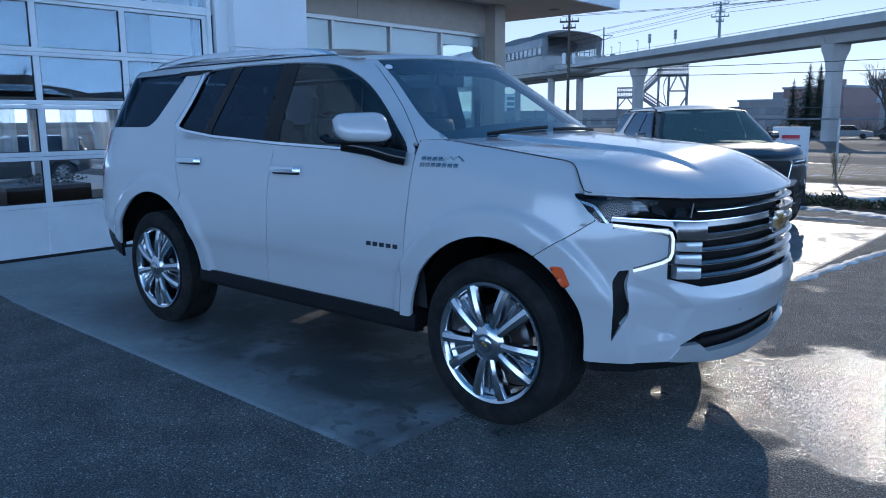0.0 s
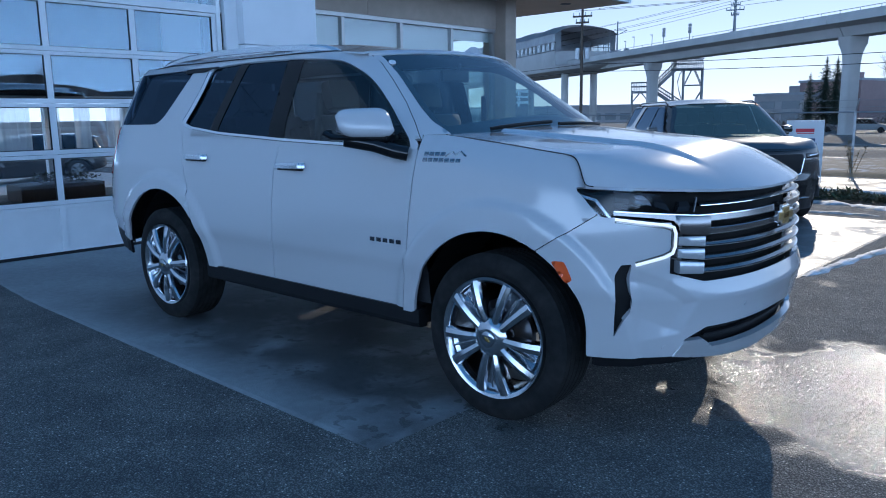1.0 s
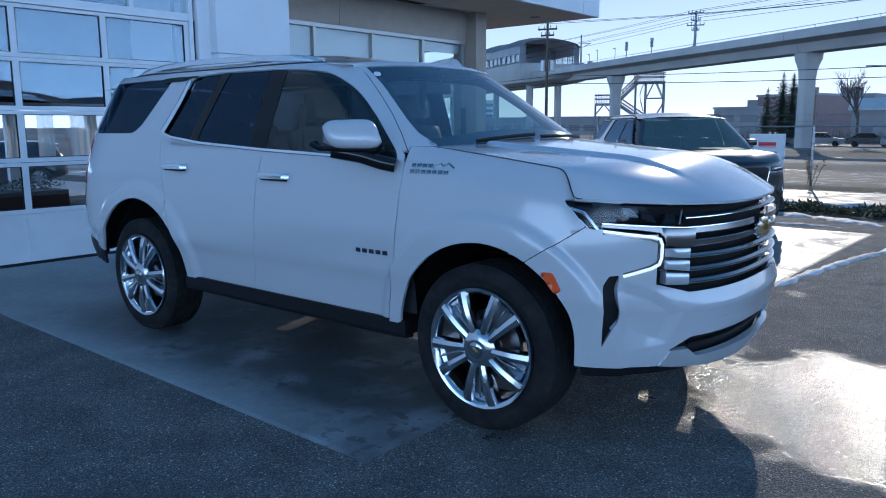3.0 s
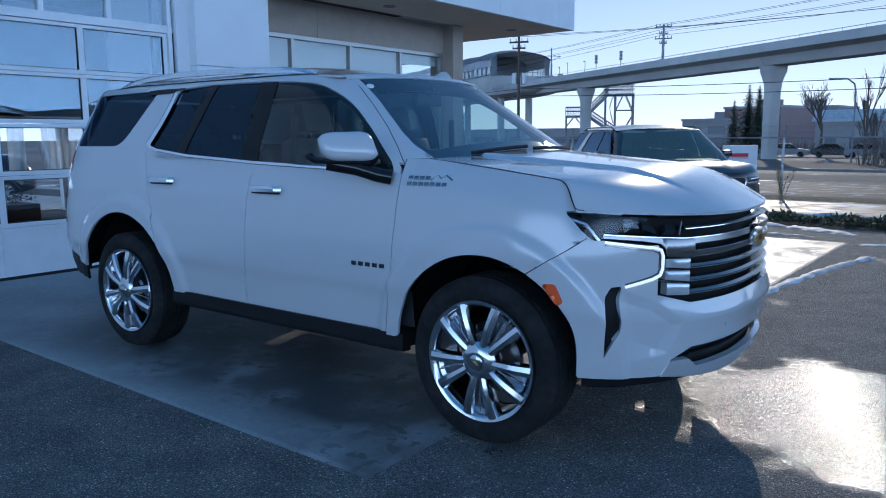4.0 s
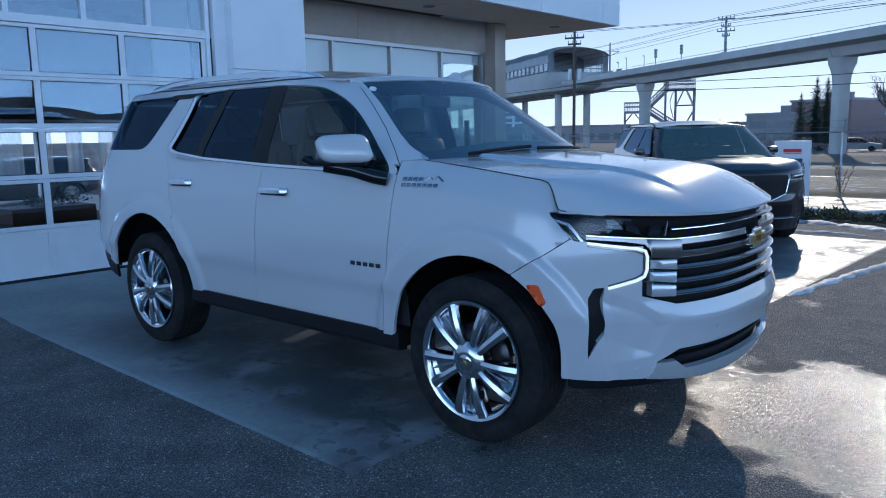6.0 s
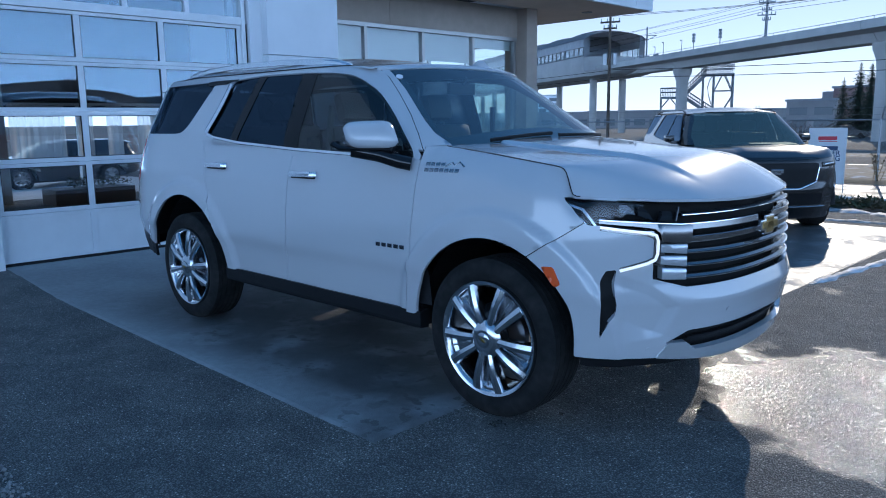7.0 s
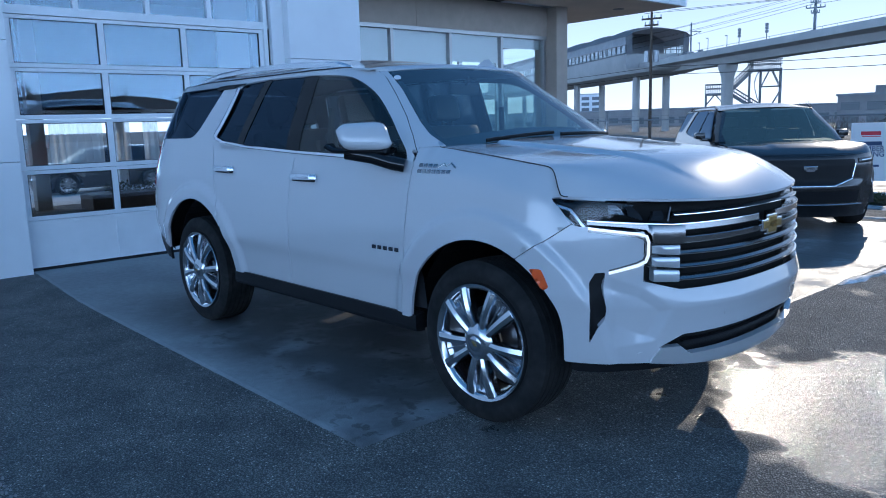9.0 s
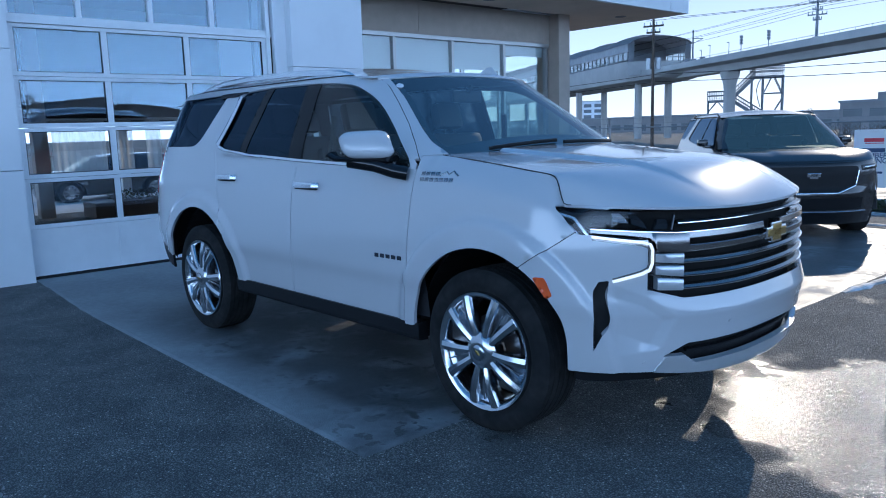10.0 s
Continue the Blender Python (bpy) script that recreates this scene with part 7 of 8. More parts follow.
def stair_tower():
    """Steel stairs behind the pier: up a flight to a landing, round and up to the walkway under the guideway."""
    t = thing("stair_tower", "steel stair tower with landings and railings beside a pier", "stairs")
    base, a, c = Vector((-52.86, 100.58, 0)), Vector((0.8824, 0.4704, 0)), Vector((-0.4704, 0.8824, 0))
    gz = float(ground_z(base.x, base.y))

    def at(u, v, z):
        q = base + a * u + c * v
        return (q.x, q.y, z)
    for u, top in ((-2.65, 4.6), (3.15, 7.7), (4.6, 7.7), (7.2, 7.7)):
        for v in (-1.1, 1.1):
            bm = bmesh.new()
            rod(bm, at(u, v, gz - 0.2), at(u, v, top), 0.14, seg=6)
            part("post", bm, M_STEEL, t)
    for v in (-1.1, 1.1):
        for p, q in (((4.7, 5.3), (5.7, 7.5)), ((7.1, 5.3), (6.1, 7.5)), ((4.6, 5.3), (7.2, 5.3)), ((4.6, gz + 1.0), (7.2, 4.6)), ((-2.6, 3.0), (-1.4, 4.5)), ((-0.2, 3.0), (-1.4, 4.5))):
            bm = bmesh.new()
            rod(bm, at(p[0], v, p[1]), at(q[0], v, q[1]), 0.07, seg=5)
            part("brace", bm, M_STEEL, t)
    # curved drain pipe beside the flight
    bm = bmesh.new()
    sweep(bm, [at(4.5, -1.3, 7.6), at(4.0, -1.3, 6.8), at(3.75, -1.3, 5.8), at(3.9, -1.3, 4.8), at(4.3, -1.3, 3.4)], oval(0.07, 0.07, 6))
    part("drain_pipe", bm, M_STEEL, t, "", 50)
    for u0, u1, z in ((2.9, 7.3, 7.72), (-2.75, 0.7, 4.6)):
        bm = bmesh.new()
        box(bm, u0, u1, -1.3, 1.3, z - 0.3, z)
        for v in bm.verts:
            v.co = Vector(at(v.co.x, v.co.y, v.co.z))
        bmesh.ops.recalc_face_normals(bm, faces=bm.faces[:])
        part("landing", bm, M_STEEL, t)
        bm = bmesh.new()
        for v in (-1.3, 1.3):
            for h in (0.65, 1.25):
                rod(bm, at(u0, v, z + h), at(u1, v, z + h), 0.06, seg=4)
            for u in np.arange(u0, u1 + 0.01, 0.24):
                rod(bm, at(u, v, z), at(u, v, z + 1.25), 0.035, seg=3, caps=False)
        tagged(part("railing", bm, M_STEEL, t), kind="stuff")
    for (u0, z0, u1, z1) in ((0.4, 4.6, 3.5, 7.65), (0.6, 4.5, 5.2, 1.4)):
        n = 15
        for k in range(n):
            f = (k + 0.5) / n
            u, z = u0 + (u1 - u0) * f, z0 + (z1 - z0) * f
            bm = bmesh.new()
            bm.faces.new([bm.verts.new(v) for v in (at(u - 0.16, -1.1, z), at(u + 0.16, -1.1, z), at(u + 0.16, 1.1, z), at(u - 0.16, 1.1, z))])
            bmesh.ops.solidify(bm, geom=bm.faces[:], thickness=0.06)
            part("tread", bm, M_STEEL, t)
        for v in (-1.15, 1.15):
            bm = bmesh.new()
            sweep(bm, [at(u0, v, z0), at(u1, v, z1)], [(-0.05, -0.22), (0.05, -0.22), (0.05, 0.22), (-0.05, 0.22)])
            part("stringer", bm, M_STEEL, t)
            bm = bmesh.new()
            for h in (0.6, 1.15):
                rod(bm, at(u0, v, z0 + h), at(u1, v, z1 + h), 0.05, seg=4)
            for f in np.linspace(0, 1, 16):
                rod(bm, at(u0 + (u1 - u0) * f, v, z0 + (z1 - z0) * f), at(u0 + (u1 - u0) * f, v, z0 + (z1 - z0) * f + 1.15), 0.035, seg=3, caps=False)
            part("handrail", bm, M_STEEL, t)


# ---- poles and wires ----
def sag_wire(p, q, r=0.014, drop=0.5, name="cable", label="thin black overhead power cable"):
    bm = bmesh.new()
    p, q = Vector(p), Vector(q)
    pts = [p.lerp(q, t) - Vector((0, 0, drop * 4 * t * (1 - t))) for t in np.linspace(0, 1, 25)]
    sweep(bm, pts, oval(r, r, 5))
    return tagged(part(name, bm, M_SEAL), label, "cable", group="overhead cables")


def utility_pole(x, y, top, arms, r=0.15, label="weathered wooden utility pole with crossarms"):
    p = thing("utility_pole", label, "utility pole", (x, y, float(ground_z(x, y)) - 0.1), 20.0, "utility poles")
    h = top - float(ground_z(x, y)) + 0.1
    bm = bmesh.new()
    rod(bm, (0, 0, 0), (0, 0, h), r, r * 0.65, 12)
    part("pole", bm, M_WOOD, p, "", 40)
    for dz, half in arms:
        bm = bmesh.new()
        box(bm, -half, half, -0.06, 0.06, h - dz - 0.07, h - dz + 0.07, 0.01)
        part("crossarm", bm, M_WOOD, p)
        for u in np.linspace(-half * 0.92, half * 0.92, 4):
            bm = bmesh.new()
            rod(bm, (u, 0, h - dz + 0.07), (u, 0, h - dz + 0.30), 0.05, 0.035, 8)
            part("insulator", bm, M_GALV, p)
    return p


def poles():
    p = utility_pole(-32.9, 50.9, 9.9, ((0.6, 0.8), (1.1, 0.55)))
    for k in range(2):
        bm = bmesh.new()
        rod(bm, (0.35 - 0.7 * k, 0.25, 7.0), (0.35 - 0.7 * k, 0.25, 7.9), 0.24, seg=14)
        part("transformer", bm, M_GALV, p, "grey pole transformer", 40)
    mast = thing("power_mast", "steel power mast with crossarms on the guideway", "mast", tuple(along(16.2, -1.5, 9.95)), 20.0)
    bm = bmesh.new()
    rod(bm, (0, 0, 0), (0, 0, 5.6), 0.20, 0.13, 10)
    part("pole", bm, M_STEEL, mast, "", 40)
    boxpart("cabinet", -0.42, 0.42, -0.35, 0.35, 0.0, 1.3, M_STEEL, mast, 0.03)
    for dz, half in ((0.25, 0.95), (1.15, 0.55), (1.75, 1.05), (2.35, 0.45)):
        boxpart("crossarm", -half, half, -0.07, 0.07, 5.6 - dz - 0.07, 5.6 - dz + 0.07, M_STEEL, mast, 0.01)
        for u in (-half * 0.95, -half * 0.5, half * 0.5, half * 0.95):
            bm = bmesh.new()
            rod(bm, (u, 0, 5.6 - dz), (u, 0, 5.6 - dz + 0.36), 0.06, 0.04, 8)
            part("insulator", bm, M_STEEL, mast)
    utility_pole(40.0, 38.0, 9.5, ((0.35, 1.3),))
    for dz in (4.4, 5.0):
        sag_wire((-32.6, 51.1, 9.9 - dz), (40, 38, 10.0 - dz), 0.022, 0.9)
        sag_wire((-32.6, 51.1, 9.9 - dz), (-120, 62, 10.0 - dz), 0.022, 0.9)
    for off in (-1.1, 1.1):
        sag_wire((-32.6 + off, 51.1, 9.8), (40 + off, 38, 9.4), 0.016, 1.2)
    for dz, off in ((0.5, -1.4), (0.5, 1.4), (2.0, -2.0), (2.0, 2.0), (3.3, 1.5)):
        a = along(16.2, -1.5 + off * 0.4, 15.8 - dz * 0.5)
        sag_wire(a, (60 + off, 60, 21 - dz), 0.022, 1.5)
        sag_wire(a, (-150 + off, 150, 19 - dz), 0.022, 1.5)


# ---- buildings and trees of the distance ----
def block(name, x, y, turn, w, d, h, wall, label, bands=2, roof_extra=True):
    b = thing(name, label, "building", (x, y, -1.3), turn)
    boxpart("wall", -w / 2, w / 2, -d / 2, d / 2, 0, h, wall, b)
    boxpart("roof", -w / 2 - 0.2, w / 2 + 0.2, -d / 2 - 0.2, d / 2 + 0.2, h, h + 0.35, M_FARROOF, b)
    n = max(2, int(w / 4))
    for k in range(bands):
        z0 = 1.0 + (h - 1.2) / bands * k
        for i in range(n):
            u = -w / 2 + w * (i + 0.5) / n
            boxpart("window", u - w / n * 0.36, u + w / n * 0.36, -d / 2 - 0.04, -d / 2 + 0.02, z0, z0 + min(1.7, (h - 1.5) / bands * 0.65), M_FARDARK, b)
    if roof_extra:
        boxpart("roof_unit", -w * 0.2, w * 0.05, -d * 0.1, d * 0.25, h + 0.35, h + 1.6, wall, b)
    return b


def spruce(x, y, h, seed):
    t = thing("spruce", "tall dark green spruce tree", "tree", (x, y, float(ground_z(x, y)) - 0.1), 0, "far trees")
    rng = random.Random(seed)
    bm = bmesh.new()
    rod(bm, (0, 0, 0), (0, 0, h), 0.16, 0.02, 8)
    part("trunk", bm, M_BARK, t)
    bm = bmesh.new()
    n = int(h * 6)
    for k in range(n):
        f = k / n
        z = h * (0.10 + 0.88 * f)
        reach = (0.235 * h * (1 - f) ** 0.8 + 0.12) * rng.uniform(0.5, 1.12)
        for a in np.linspace(0, 2 * math.pi, 7, endpoint=False):
            a += rng.uniform(-0.35, 0.35)
            d = Vector((math.cos(a), math.sin(a), -0.25 - 0.15 * rng.random()))
            s = Vector((-math.sin(a), math.cos(a), 0))
            L = reach * rng.uniform(0.7, 1.1)
            for q in np.linspace(0.15, 0.9, 4):
                c = Vector((0, 0, z)) + d * L * q
                w = 0.17 * L * (1.15 - q) + 0.12
                for sg in (-1, 1):
                    tip = c + d * L * 0.25 + s * sg * w * 1.3 + Vector((0, 0, rng.uniform(-0.12, 0.05)))
                    bm.faces.new([bm.verts.new(v) for v in (c - d * L * 0.1, c + d * L * 0.14, tip)])
    tagged(part("crown", bm, M_NEEDLE, t), kind="stuff")


def bare_tree(x, y, h, seed, group="far trees", slim=1.0):
    t = thing("bare_tree", "leafless grey-brown deciduous tree", "tree", (x, y, float(ground_z(x, y)) - 0.1), 0, group)
    rng = random.Random(seed)
    bm = bmesh.new()

    def grow(p, d, L, r, depth):
        q = p + d * L
        rod(bm, p, q, r, r * 0.65, 5 if depth < 3 else 3, False)
        if depth >= 5:
            return
        for _ in range(3 if depth else 5):
            e = (d + Vector((rng.uniform(-1, 1), rng.uniform(-1, 1), rng.uniform(-0.1, 0.7))) * 0.55 * slim).normalized()
            grow(p.lerp(q, rng.uniform(0.55, 1.0)), e, L * rng.uniform(0.55, 0.8), r * 0.6, depth + 1)
    grow(Vector((0, 0, 0)), Vector((0, 0, 1)), h * 0.34, h * 0.016, 0)
    part("crown", bm, M_BARK, t)


def lamp_post(x, y, h, turn):
    p = thing("street_lamp", "tall grey street lamp with curved arm", "street lamp", (x, y, -1.2), turn)
    bm = bmesh.new()
    sweep(bm, [(0, 0, 0), (0, 0, h - 1.2), (-0.15, 0, h - 0.5), (-0.7, 0, h - 0.05), (-1.6, 0, h)], oval(0.07, 0.07, 8), up=(0, 1, 0))
    part("post", bm, M_STEEL, p, "", 40)
    boxpart("lamp_head", -2.2, -1.5, -0.12, 0.12, h - 0.08, h + 0.08, M_STEEL, p, 0.03)


def gable_house(x, y, turn, w, d, eave, ridge, label):
    h = thing("house", label, "building", (x, y, -1.3), turn)
    bm = bmesh.new()
    box(bm, -w / 2, w / 2, -d / 2, d / 2, 0, eave)
    part("wall", bm, M_FARWALL, h)
    bm = bmesh.new()
    sweep(bm, [(-w / 2 - 0.4, 0, 0), (w / 2 + 0.4, 0, 0)], [(-d / 2 - 0.5, eave - 0.1), (0, ridge), (d / 2 + 0.5, eave - 0.1), (d / 2 + 0.5, eave + 0.1), (0, ridge + 0.22), (-d / 2 - 0.5, eave + 0.1)])
    part("roof", bm, M_SNOW, h, "snow-dusted pitched roof")
    for u in (-w * 0.28, w * 0.05, w * 0.3):
        boxpart("window", u - 0.7, u + 0.7, -d / 2 - 0.05, -d / 2 + 0.02, 1.0, 2.3, M_FARDARK, h)


def far_car(x, y, turn, paint, label):
    """A car far off: lower body, cabin, glass, four wheels."""
    c = thing("car", label, "car", (x, y, float(ground_z(x, y)) + 0.02), turn, "far parked cars")
    bm = bmesh.new()
    sweep(bm, [(0, -0.88, 0), (0, 0.88, 0)], [(-2.2, 0.28), (2.2, 0.28), (2.28, 0.55), (2.15, 0.80), (1.1, 0.93), (-1.9, 0.97), (-2.25, 0.85), (-2.28, 0.5)], up=(0, 0, 1))
    part("body", bm, paint, c, "", 30)
    bm = bmesh.new()
    sweep(bm, [(0, -0.74, 0), (0, 0.74, 0)], [(1.05, 0.93), (0.35, 1.40), (-1.0, 1.44), (-1.85, 0.97)], up=(0, 0, 1))
    part("cabin", bm, M_GLOSSBLACK, c, "", 30)
    bm = bmesh.new()
    box(bm, -1.05, 0.36, -0.70, 0.70, 1.40, 1.47, 0.02)
    part("roof", bm, paint, c)
    for u in (-1.4, 1.35):
        for v in (-0.82, 0.82):
            bm = bmesh.new()
            rod(bm, (u, v - 0.1, 0.31), (u, v + 0.1, 0.31), 0.31, seg=16)
            part("wheel", bm, M_RUBBER, c)


def brush(x0, y0, x1, y1, high, seed, n, label):
    """A belt of leafless brush: many thin leaning twigs."""
    rng = random.Random(seed)
    bm = bmesh.new()
    for _ in range(n):
        f = rng.random()
        x, y = x0 + (x1 - x0) * f + rng.uniform(-1, 1), y0 + (y1 - y0) * f + rng.uniform(-1.2, 1.2)
        h = high * rng.uniform(0.45, 1.0) * (0.75 + 0.6 * noise.noise(Vector((x * 0.25, y * 0.25, seed))))
        g = float(ground_z(x, y)) - 0.05
        p = Vector((x, y, g))
        q = p + Vector((rng.uniform(-0.3, 0.3), rng.uniform(-0.3, 0.3), 1)).normalized() * h
        rod(bm, p, q, 0.035, 0.01, 3, False)
        for k in range(4):
            a = p.lerp(q, rng.uniform(0.4, 0.95))
            rod(bm, a, a + Vector((rng.uniform(-1, 1), rng.uniform(-1, 1), rng.uniform(0.3, 1))).normalized() * h * 0.3, 0.014, 0.005, 3, False)
    tagged(part("brush", bm, M_BARK), label, "shrub", kind="stuff")


def arched_hall():
    """A long brown hall of low vaults across the street."""
    h = thing("vaulted_hall", "long low brown hall with a row of grey vaulted roofs", "building", (95.0, 20.0, -1.3), 84.0)
    boxpart("wall", -66, 66, -9, 9, 0, 4.6, M_FARRED, h)
    for k in range(6):
        c = -55 + 22 * k
        bm = bmesh.new()
        sweep(bm, [(c, -9.6, 4.6), (c, 9.6, 4.6)], [(11.2 * math.cos(f), 3.2 * math.sin(f)) for f in np.linspace(0, math.pi, 15)])
        part("vault_roof", bm, M_FARWALL, h, "pale grey vaulted roof", 50)
        for u in (-7, -2.4, 2.4, 7):
            boxpart("window", c + u - 1.5, c + u + 1.5, 8.98, 9.06, 1.2, 3.6, M_FARDARK, h)


def distance():
    block("mall_block", -42.0, 134.0, -14, 9, 14, 5.3, M_FARWALL, "grey flat-roofed building with dark window bands", 2)
    block("mall_block", -34.5, 133.0, -14, 10, 12, 7.2, M_FARRED, "dark red and grey low building behind the spruces", 2)
    block("mall_block", -30.0, 146.0, -6, 10, 12, 7.4, M_FARWALL, "grey two-storey block beyond the pier", 2)
    gable_house(-18.5, 114, 8, 9.0, 7.0, 4.6, 6.0, "pale house with snow-dusted pitched roof")
    block("warehouse", 8, 130, 4, 34, 18, 5.0, M_FARWALL, "long low grey building", 1)
    block("warehouse", -92, 190, 20, 60, 20, 4.6, M_FARWALL, "long low building far behind the station", 1, False)
    block("warehouse", -190, 200, 30, 90, 20, 5.0, M_FARWALL, "long low building far behind the station", 1, False)
    block("warehouse", 75, 110, -20, 60, 18, 6.0, M_FARWALL, "long low building by the road", 1)
    block("office_tower", -252, 330, 37, 11, 12, 15.5, M_WHITEMETAL, "pale office block far away", 5, False)
    for i, (x, y, h) in enumerate(((-29.2, 96.4, 7.2), (-28.1, 98.7, 9.3), (-26.4, 97.1, 9.0))):
        spruce(x, y, h, 11 + i)
    for i, (x, y, h) in enumerate(((-17.2, 88.8, 11.0), (-13.5, 92, 5.0), (-6.0, 78, 4.6), (-9.8, 70, 8.6), (-55, 150, 6), (-62, 150, 5.5), (4, 84, 6), (12, 88, 7), (-8.9, 69, 5.8))):
        bare_tree(x, y, h, 31 + i, slim=0.35 if i in (3, 8) else 1.0)
    lamp_post(-10.8, 70, 7.5, 0)
    brush(-60, 108, -6, 98, 2.6, 51, 900, "belt of leafless grey-brown brush")
    brush(-9.5, 66, 8, 62, 3.4, 52, 420, "leafless reddish-brown roadside brush")
    for x, y, turn, paint in ((-26.0, 89.0, 8, M_BLACKPAINT), (-20.4, 88.0, 8, M_STEEL), (-15.6, 87.6, 8, M_BLACKPAINT), (-12.2, 87.0, 8, M_STEEL), (-7.4, 86.4, 8, M_GALV)):
        far_car(x, y, turn, paint, {M_BLACKPAINT: "black car parked beyond the far road", M_STEEL: "grey car parked beyond the far road", M_GALV: "silver car parked beyond the far road"}[paint])
    # what stands across the yard and shows in the glass of the bay door
    arched_hall()
    for i, (x, y, h) in enumerate(((62.0, 1.5, 8.5), (66.0, 9.5, 9.5), (70.0, 16.5, 8.5), (72.0, 26.0, 9.0), (64, -6.0, 7.0))):
        bare_tree(x, y, h, 71 + i, "street trees", 0.3)


fence()
notice()
guideway()
station()
stair_tower()
poles()
distance()

# ---- snow, juniper bed, gravel ----
def snow_ridge(pts, wide, high, seed, label="low ridge of ploughed dirty snow"):
    bm = bmesh.new()
    rng = random.Random(seed)
    path = []
    for (a, b) in zip(pts[:-1], pts[1:]):
        for t in np.linspace(0, 1, 22, endpoint=False):
            path.append(Vector((a[0] + (b[0] - a[0]) * t, a[1] + (b[1] - a[1]) * t, 0)))
    rows = []
    for i, p in enumerate(path):
        d = (path[min(i + 1, len(path) - 1)] - path[max(i - 1, 0)]).normalized()
        s = Vector((-d.y, d.x, 0))
        end = min(1, i / 4, (len(path) - 1 - i) / 4)
        k = 1 + 0.9 * noise.noise(Vector((i * 0.21, seed, 0)))
        row = []
        for a in np.linspace(-1, 1, 9):
            w = wide * k * (0.4 + 0.6 * end) * (1 + 0.35 * noise.noise(Vector((i * 0.5, a * 2, seed + 3))))
            q = p + s * a * w
            z = high * end * k * max(0, 1 - a * a) * (1 + 0.6 * noise.noise(Vector((i * 0.6, a * 3, seed + 9))))
            row.append(bm.verts.new((q.x, q.y, float(ground_z(q.x, q.y)) + z - 0.008 * (abs(a) == 1) + 0.004)))
        rows.append(row)
    for p, q in zip(rows[:-1], rows[1:]):
        for i in range(8):
            bm.faces.new((p[i], q[i], q[i + 1], p[i + 1]))
    bmesh.ops.recalc_face_normals(bm, faces=bm.faces[:])
    return tagged(part("snow_ridge", bm, M_SNOW, None, "", 80), label, "snow", group="snow ridges")


snow_ridge([(0.10, 3.35), (0.20, 4.3), (0.34, 5.4), (0.62, 6.6)], 0.06, 0.022, 2)
snow_ridge([(0.25, 7.6), (0.9, 8.0), (1.9, 7.9)], 0.09, 0.014, 5)
snow_ridge([(0.0, 8.9), (-1.2, 9.6), (-2.6, 9.9)], 0.16, 0.03, 6, "bank of old snow by the juniper bed")
snow_ridge([(0.4, 9.3), (1.6, 9.5), (3.2, 9.3)], 0.12, 0.02, 8)
snow_ridge([(-4.0, 11.9), (-1.5, 12.2), (1.8, 12.0)], 0.14, 0.05, 9)
snow_ridge([(-2.6, 7.95), (-1.4, 8.2), (-0.4, 8.25)], 0.08, 0.02, 12)


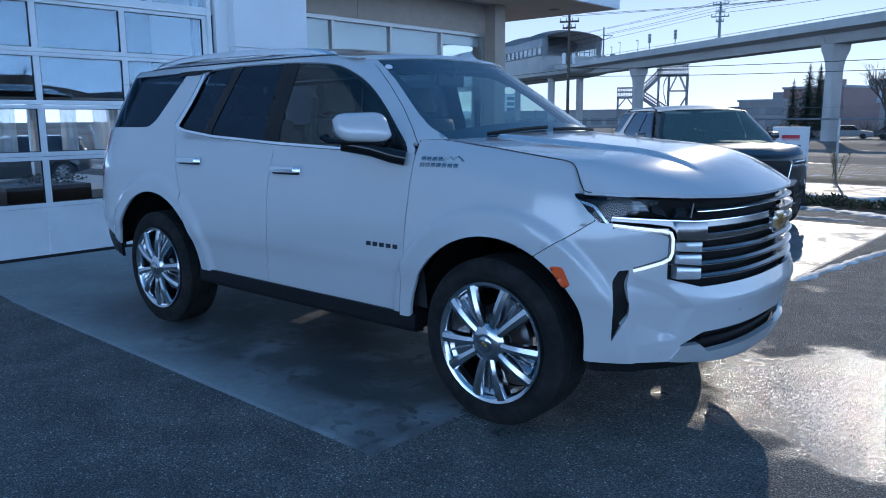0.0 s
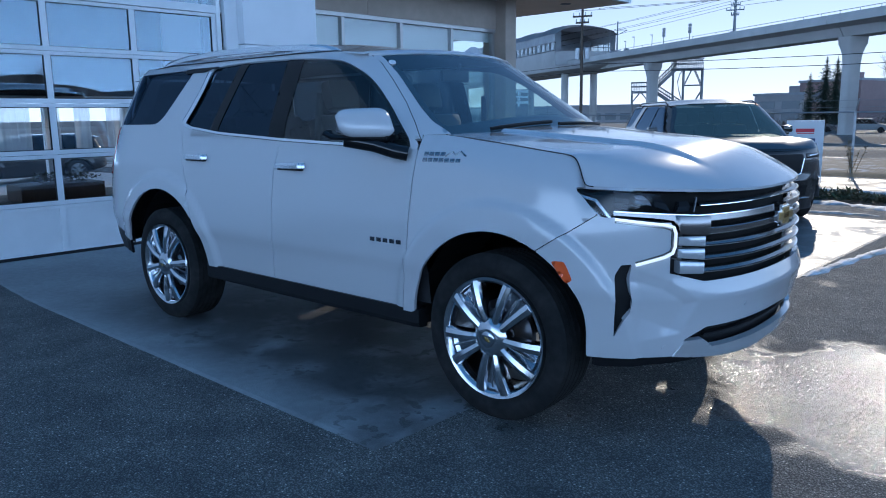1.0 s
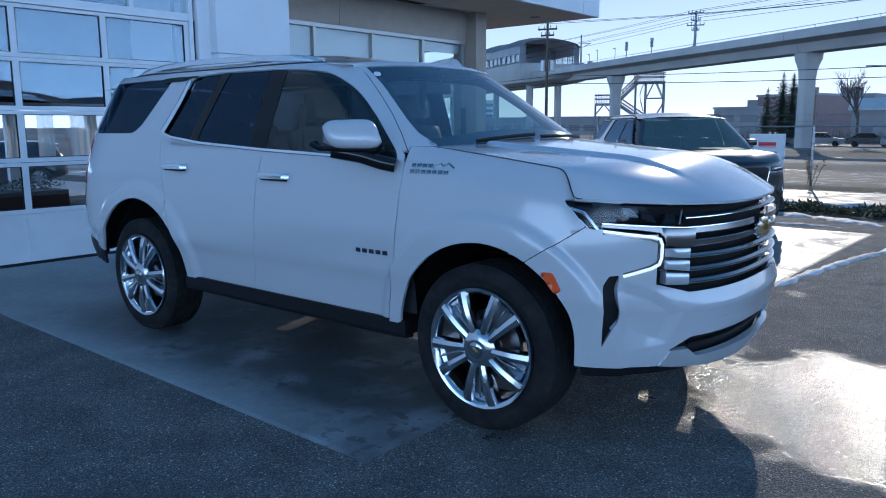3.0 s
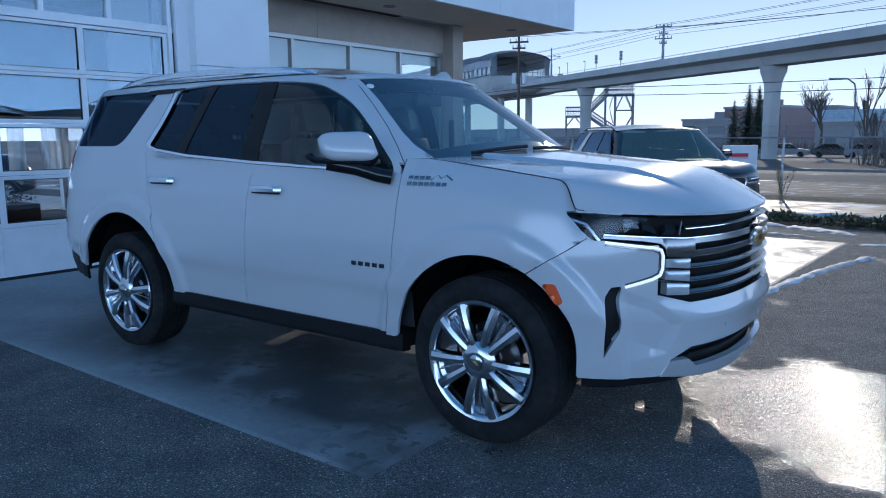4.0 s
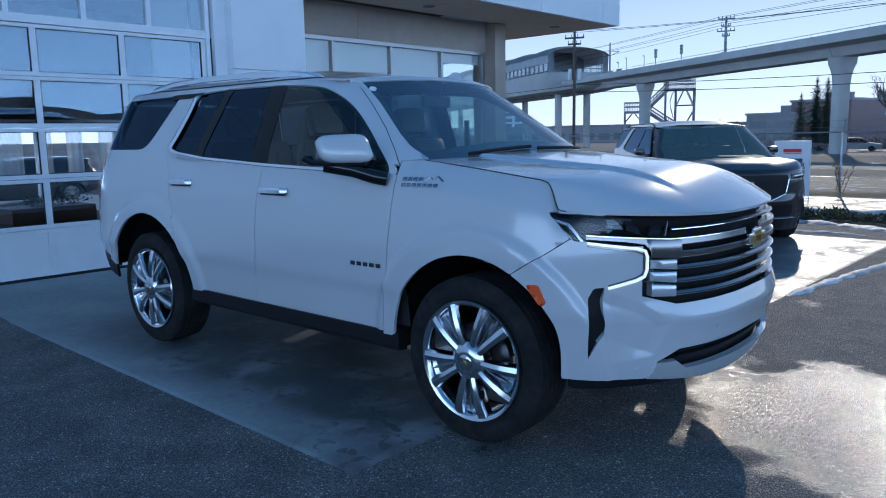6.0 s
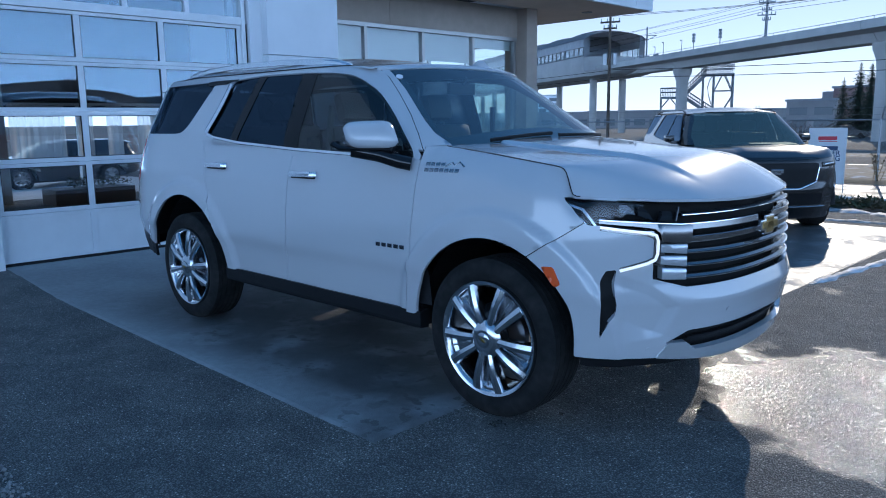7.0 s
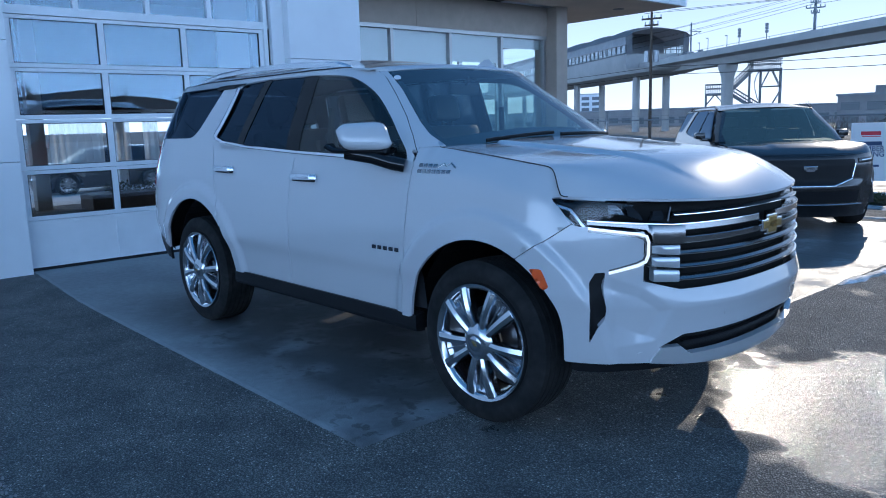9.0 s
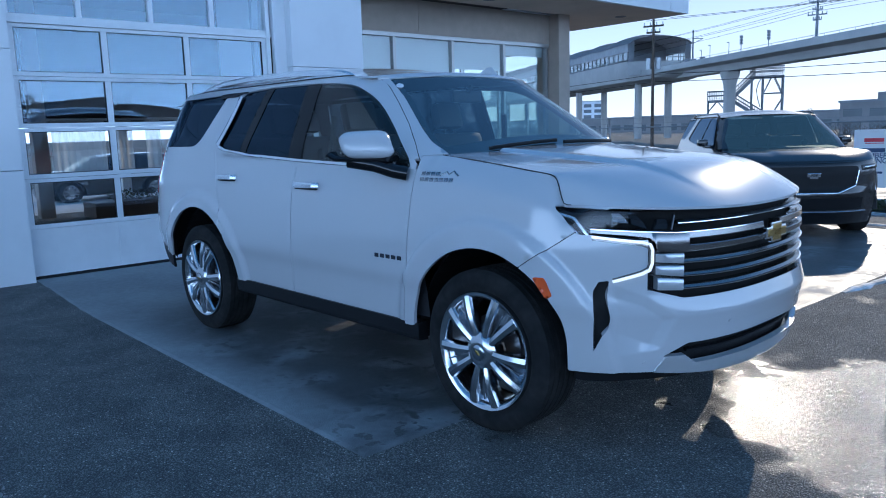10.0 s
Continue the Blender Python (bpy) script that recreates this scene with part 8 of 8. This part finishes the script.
def juniper_bed():
    rng = random.Random(8)
    b = thing("juniper_hedge", "low brown-green creeping juniper bed", "shrub", (0, 0, 0))
    bm = bmesh.new()
    for _ in range(5200):
        x = rng.uniform(-4.2, 0.5)
        y = 9.75 + (0.2 - x) * 0.13 + rng.uniform(0, 1.25) * (0.55 + 0.45 * noise.noise(Vector((x, 1, 2))) + 0.3)
        h = 0.02 + 0.17 * max(0.1, 0.5 + noise.noise(Vector((x * 1.7, y * 1.7, 3)))) * rng.random()
        p = Vector((x, y, float(ground_z(x, y)) + h))
        d = Vector((rng.uniform(-1, 1), rng.uniform(-1, 1), rng.uniform(-0.1, 0.7))).normalized() * rng.uniform(0.06, 0.15)
        s = d.cross(Vector((rng.uniform(-1, 1), rng.uniform(-1, 1), 1))).normalized() * 0.018
        bm.faces.new([bm.verts.new(v) for v in (p, p + d * 0.5 + s, p + d, p + d * 0.5 - s)])
    tagged(part("foliage", bm, M_JUNIPER, b), kind="stuff")


juniper_bed()


def gravel_corner():
    g = thing("gravel_bed", "pale crushed-stone bed beside the asphalt", "gravel", kind="stuff")
    rng = random.Random(4)
    bm = bmesh.new()
    for _ in range(9000):
        x, y = rng.uniform(-3.6, 0.2), rng.uniform(-3.9, -2.96)
        if y > -2.93 - 0.05 * rng.random():
            continue
        r = rng.uniform(0.006, 0.017)
        m = Euler((rng.random() * 6, rng.random() * 6, 0)).to_matrix()
        c = Vector((x, y, float(ground_z(x, y)) + r * 0.35))
        k = [r * rng.uniform(0.6, 1.0) for _ in range(6)]
        vs = [bm.verts.new(c + m @ Vector(d) * q) for d, q in zip(((1, 0, 0), (0, 1, 0), (-1, 0, 0), (0, -1, 0), (0, 0, 1), (0, 0, -1)), k)]
        for a in range(4):
            bm.faces.new((vs[a], vs[(a + 1) % 4], vs[4])), bm.faces.new((vs[(a + 1) % 4], vs[a], vs[5]))
    tagged(part("stones", bm, M_GRAVEL, g), kind="stuff")


gravel_corner()


def dry_weed():
    """A dead pale weed grown up against a fence post."""
    w = thing("dry_weed", "dead pale weed grown against a fence post", "weed", (-3.0, 16.42, float(ground_z(-3.0, 16.42))))
    rng = random.Random(21)
    for _ in range(9):
        bm = bmesh.new()
        a = Vector((rng.uniform(-0.12, 0.12), rng.uniform(-0.08, 0.05), 0))
        b = a + Vector((rng.uniform(-0.25, 0.25), rng.uniform(-0.1, 0.1), rng.uniform(0.5, 0.95)))
        rod(bm, a, b, 0.007, 0.004, 5)
        for k in range(16):
            p = a.lerp(b, rng.uniform(0.25, 1.0))
            d = Vector((rng.uniform(-1, 1), rng.uniform(-1, 1), rng.uniform(-0.2, 0.6))).normalized() * rng.uniform(0.04, 0.10)
            s_ = d.cross(Vector((rng.uniform(-1, 1), rng.uniform(-1, 1), 1))).normalized() * 0.014
            bm.faces.new([bm.verts.new(v) for v in (p, p + d * 0.5 + s_, p + d, p + d * 0.5 - s_)])
        part("stalk", bm, M_DRYGRASS, w)


dry_weed()
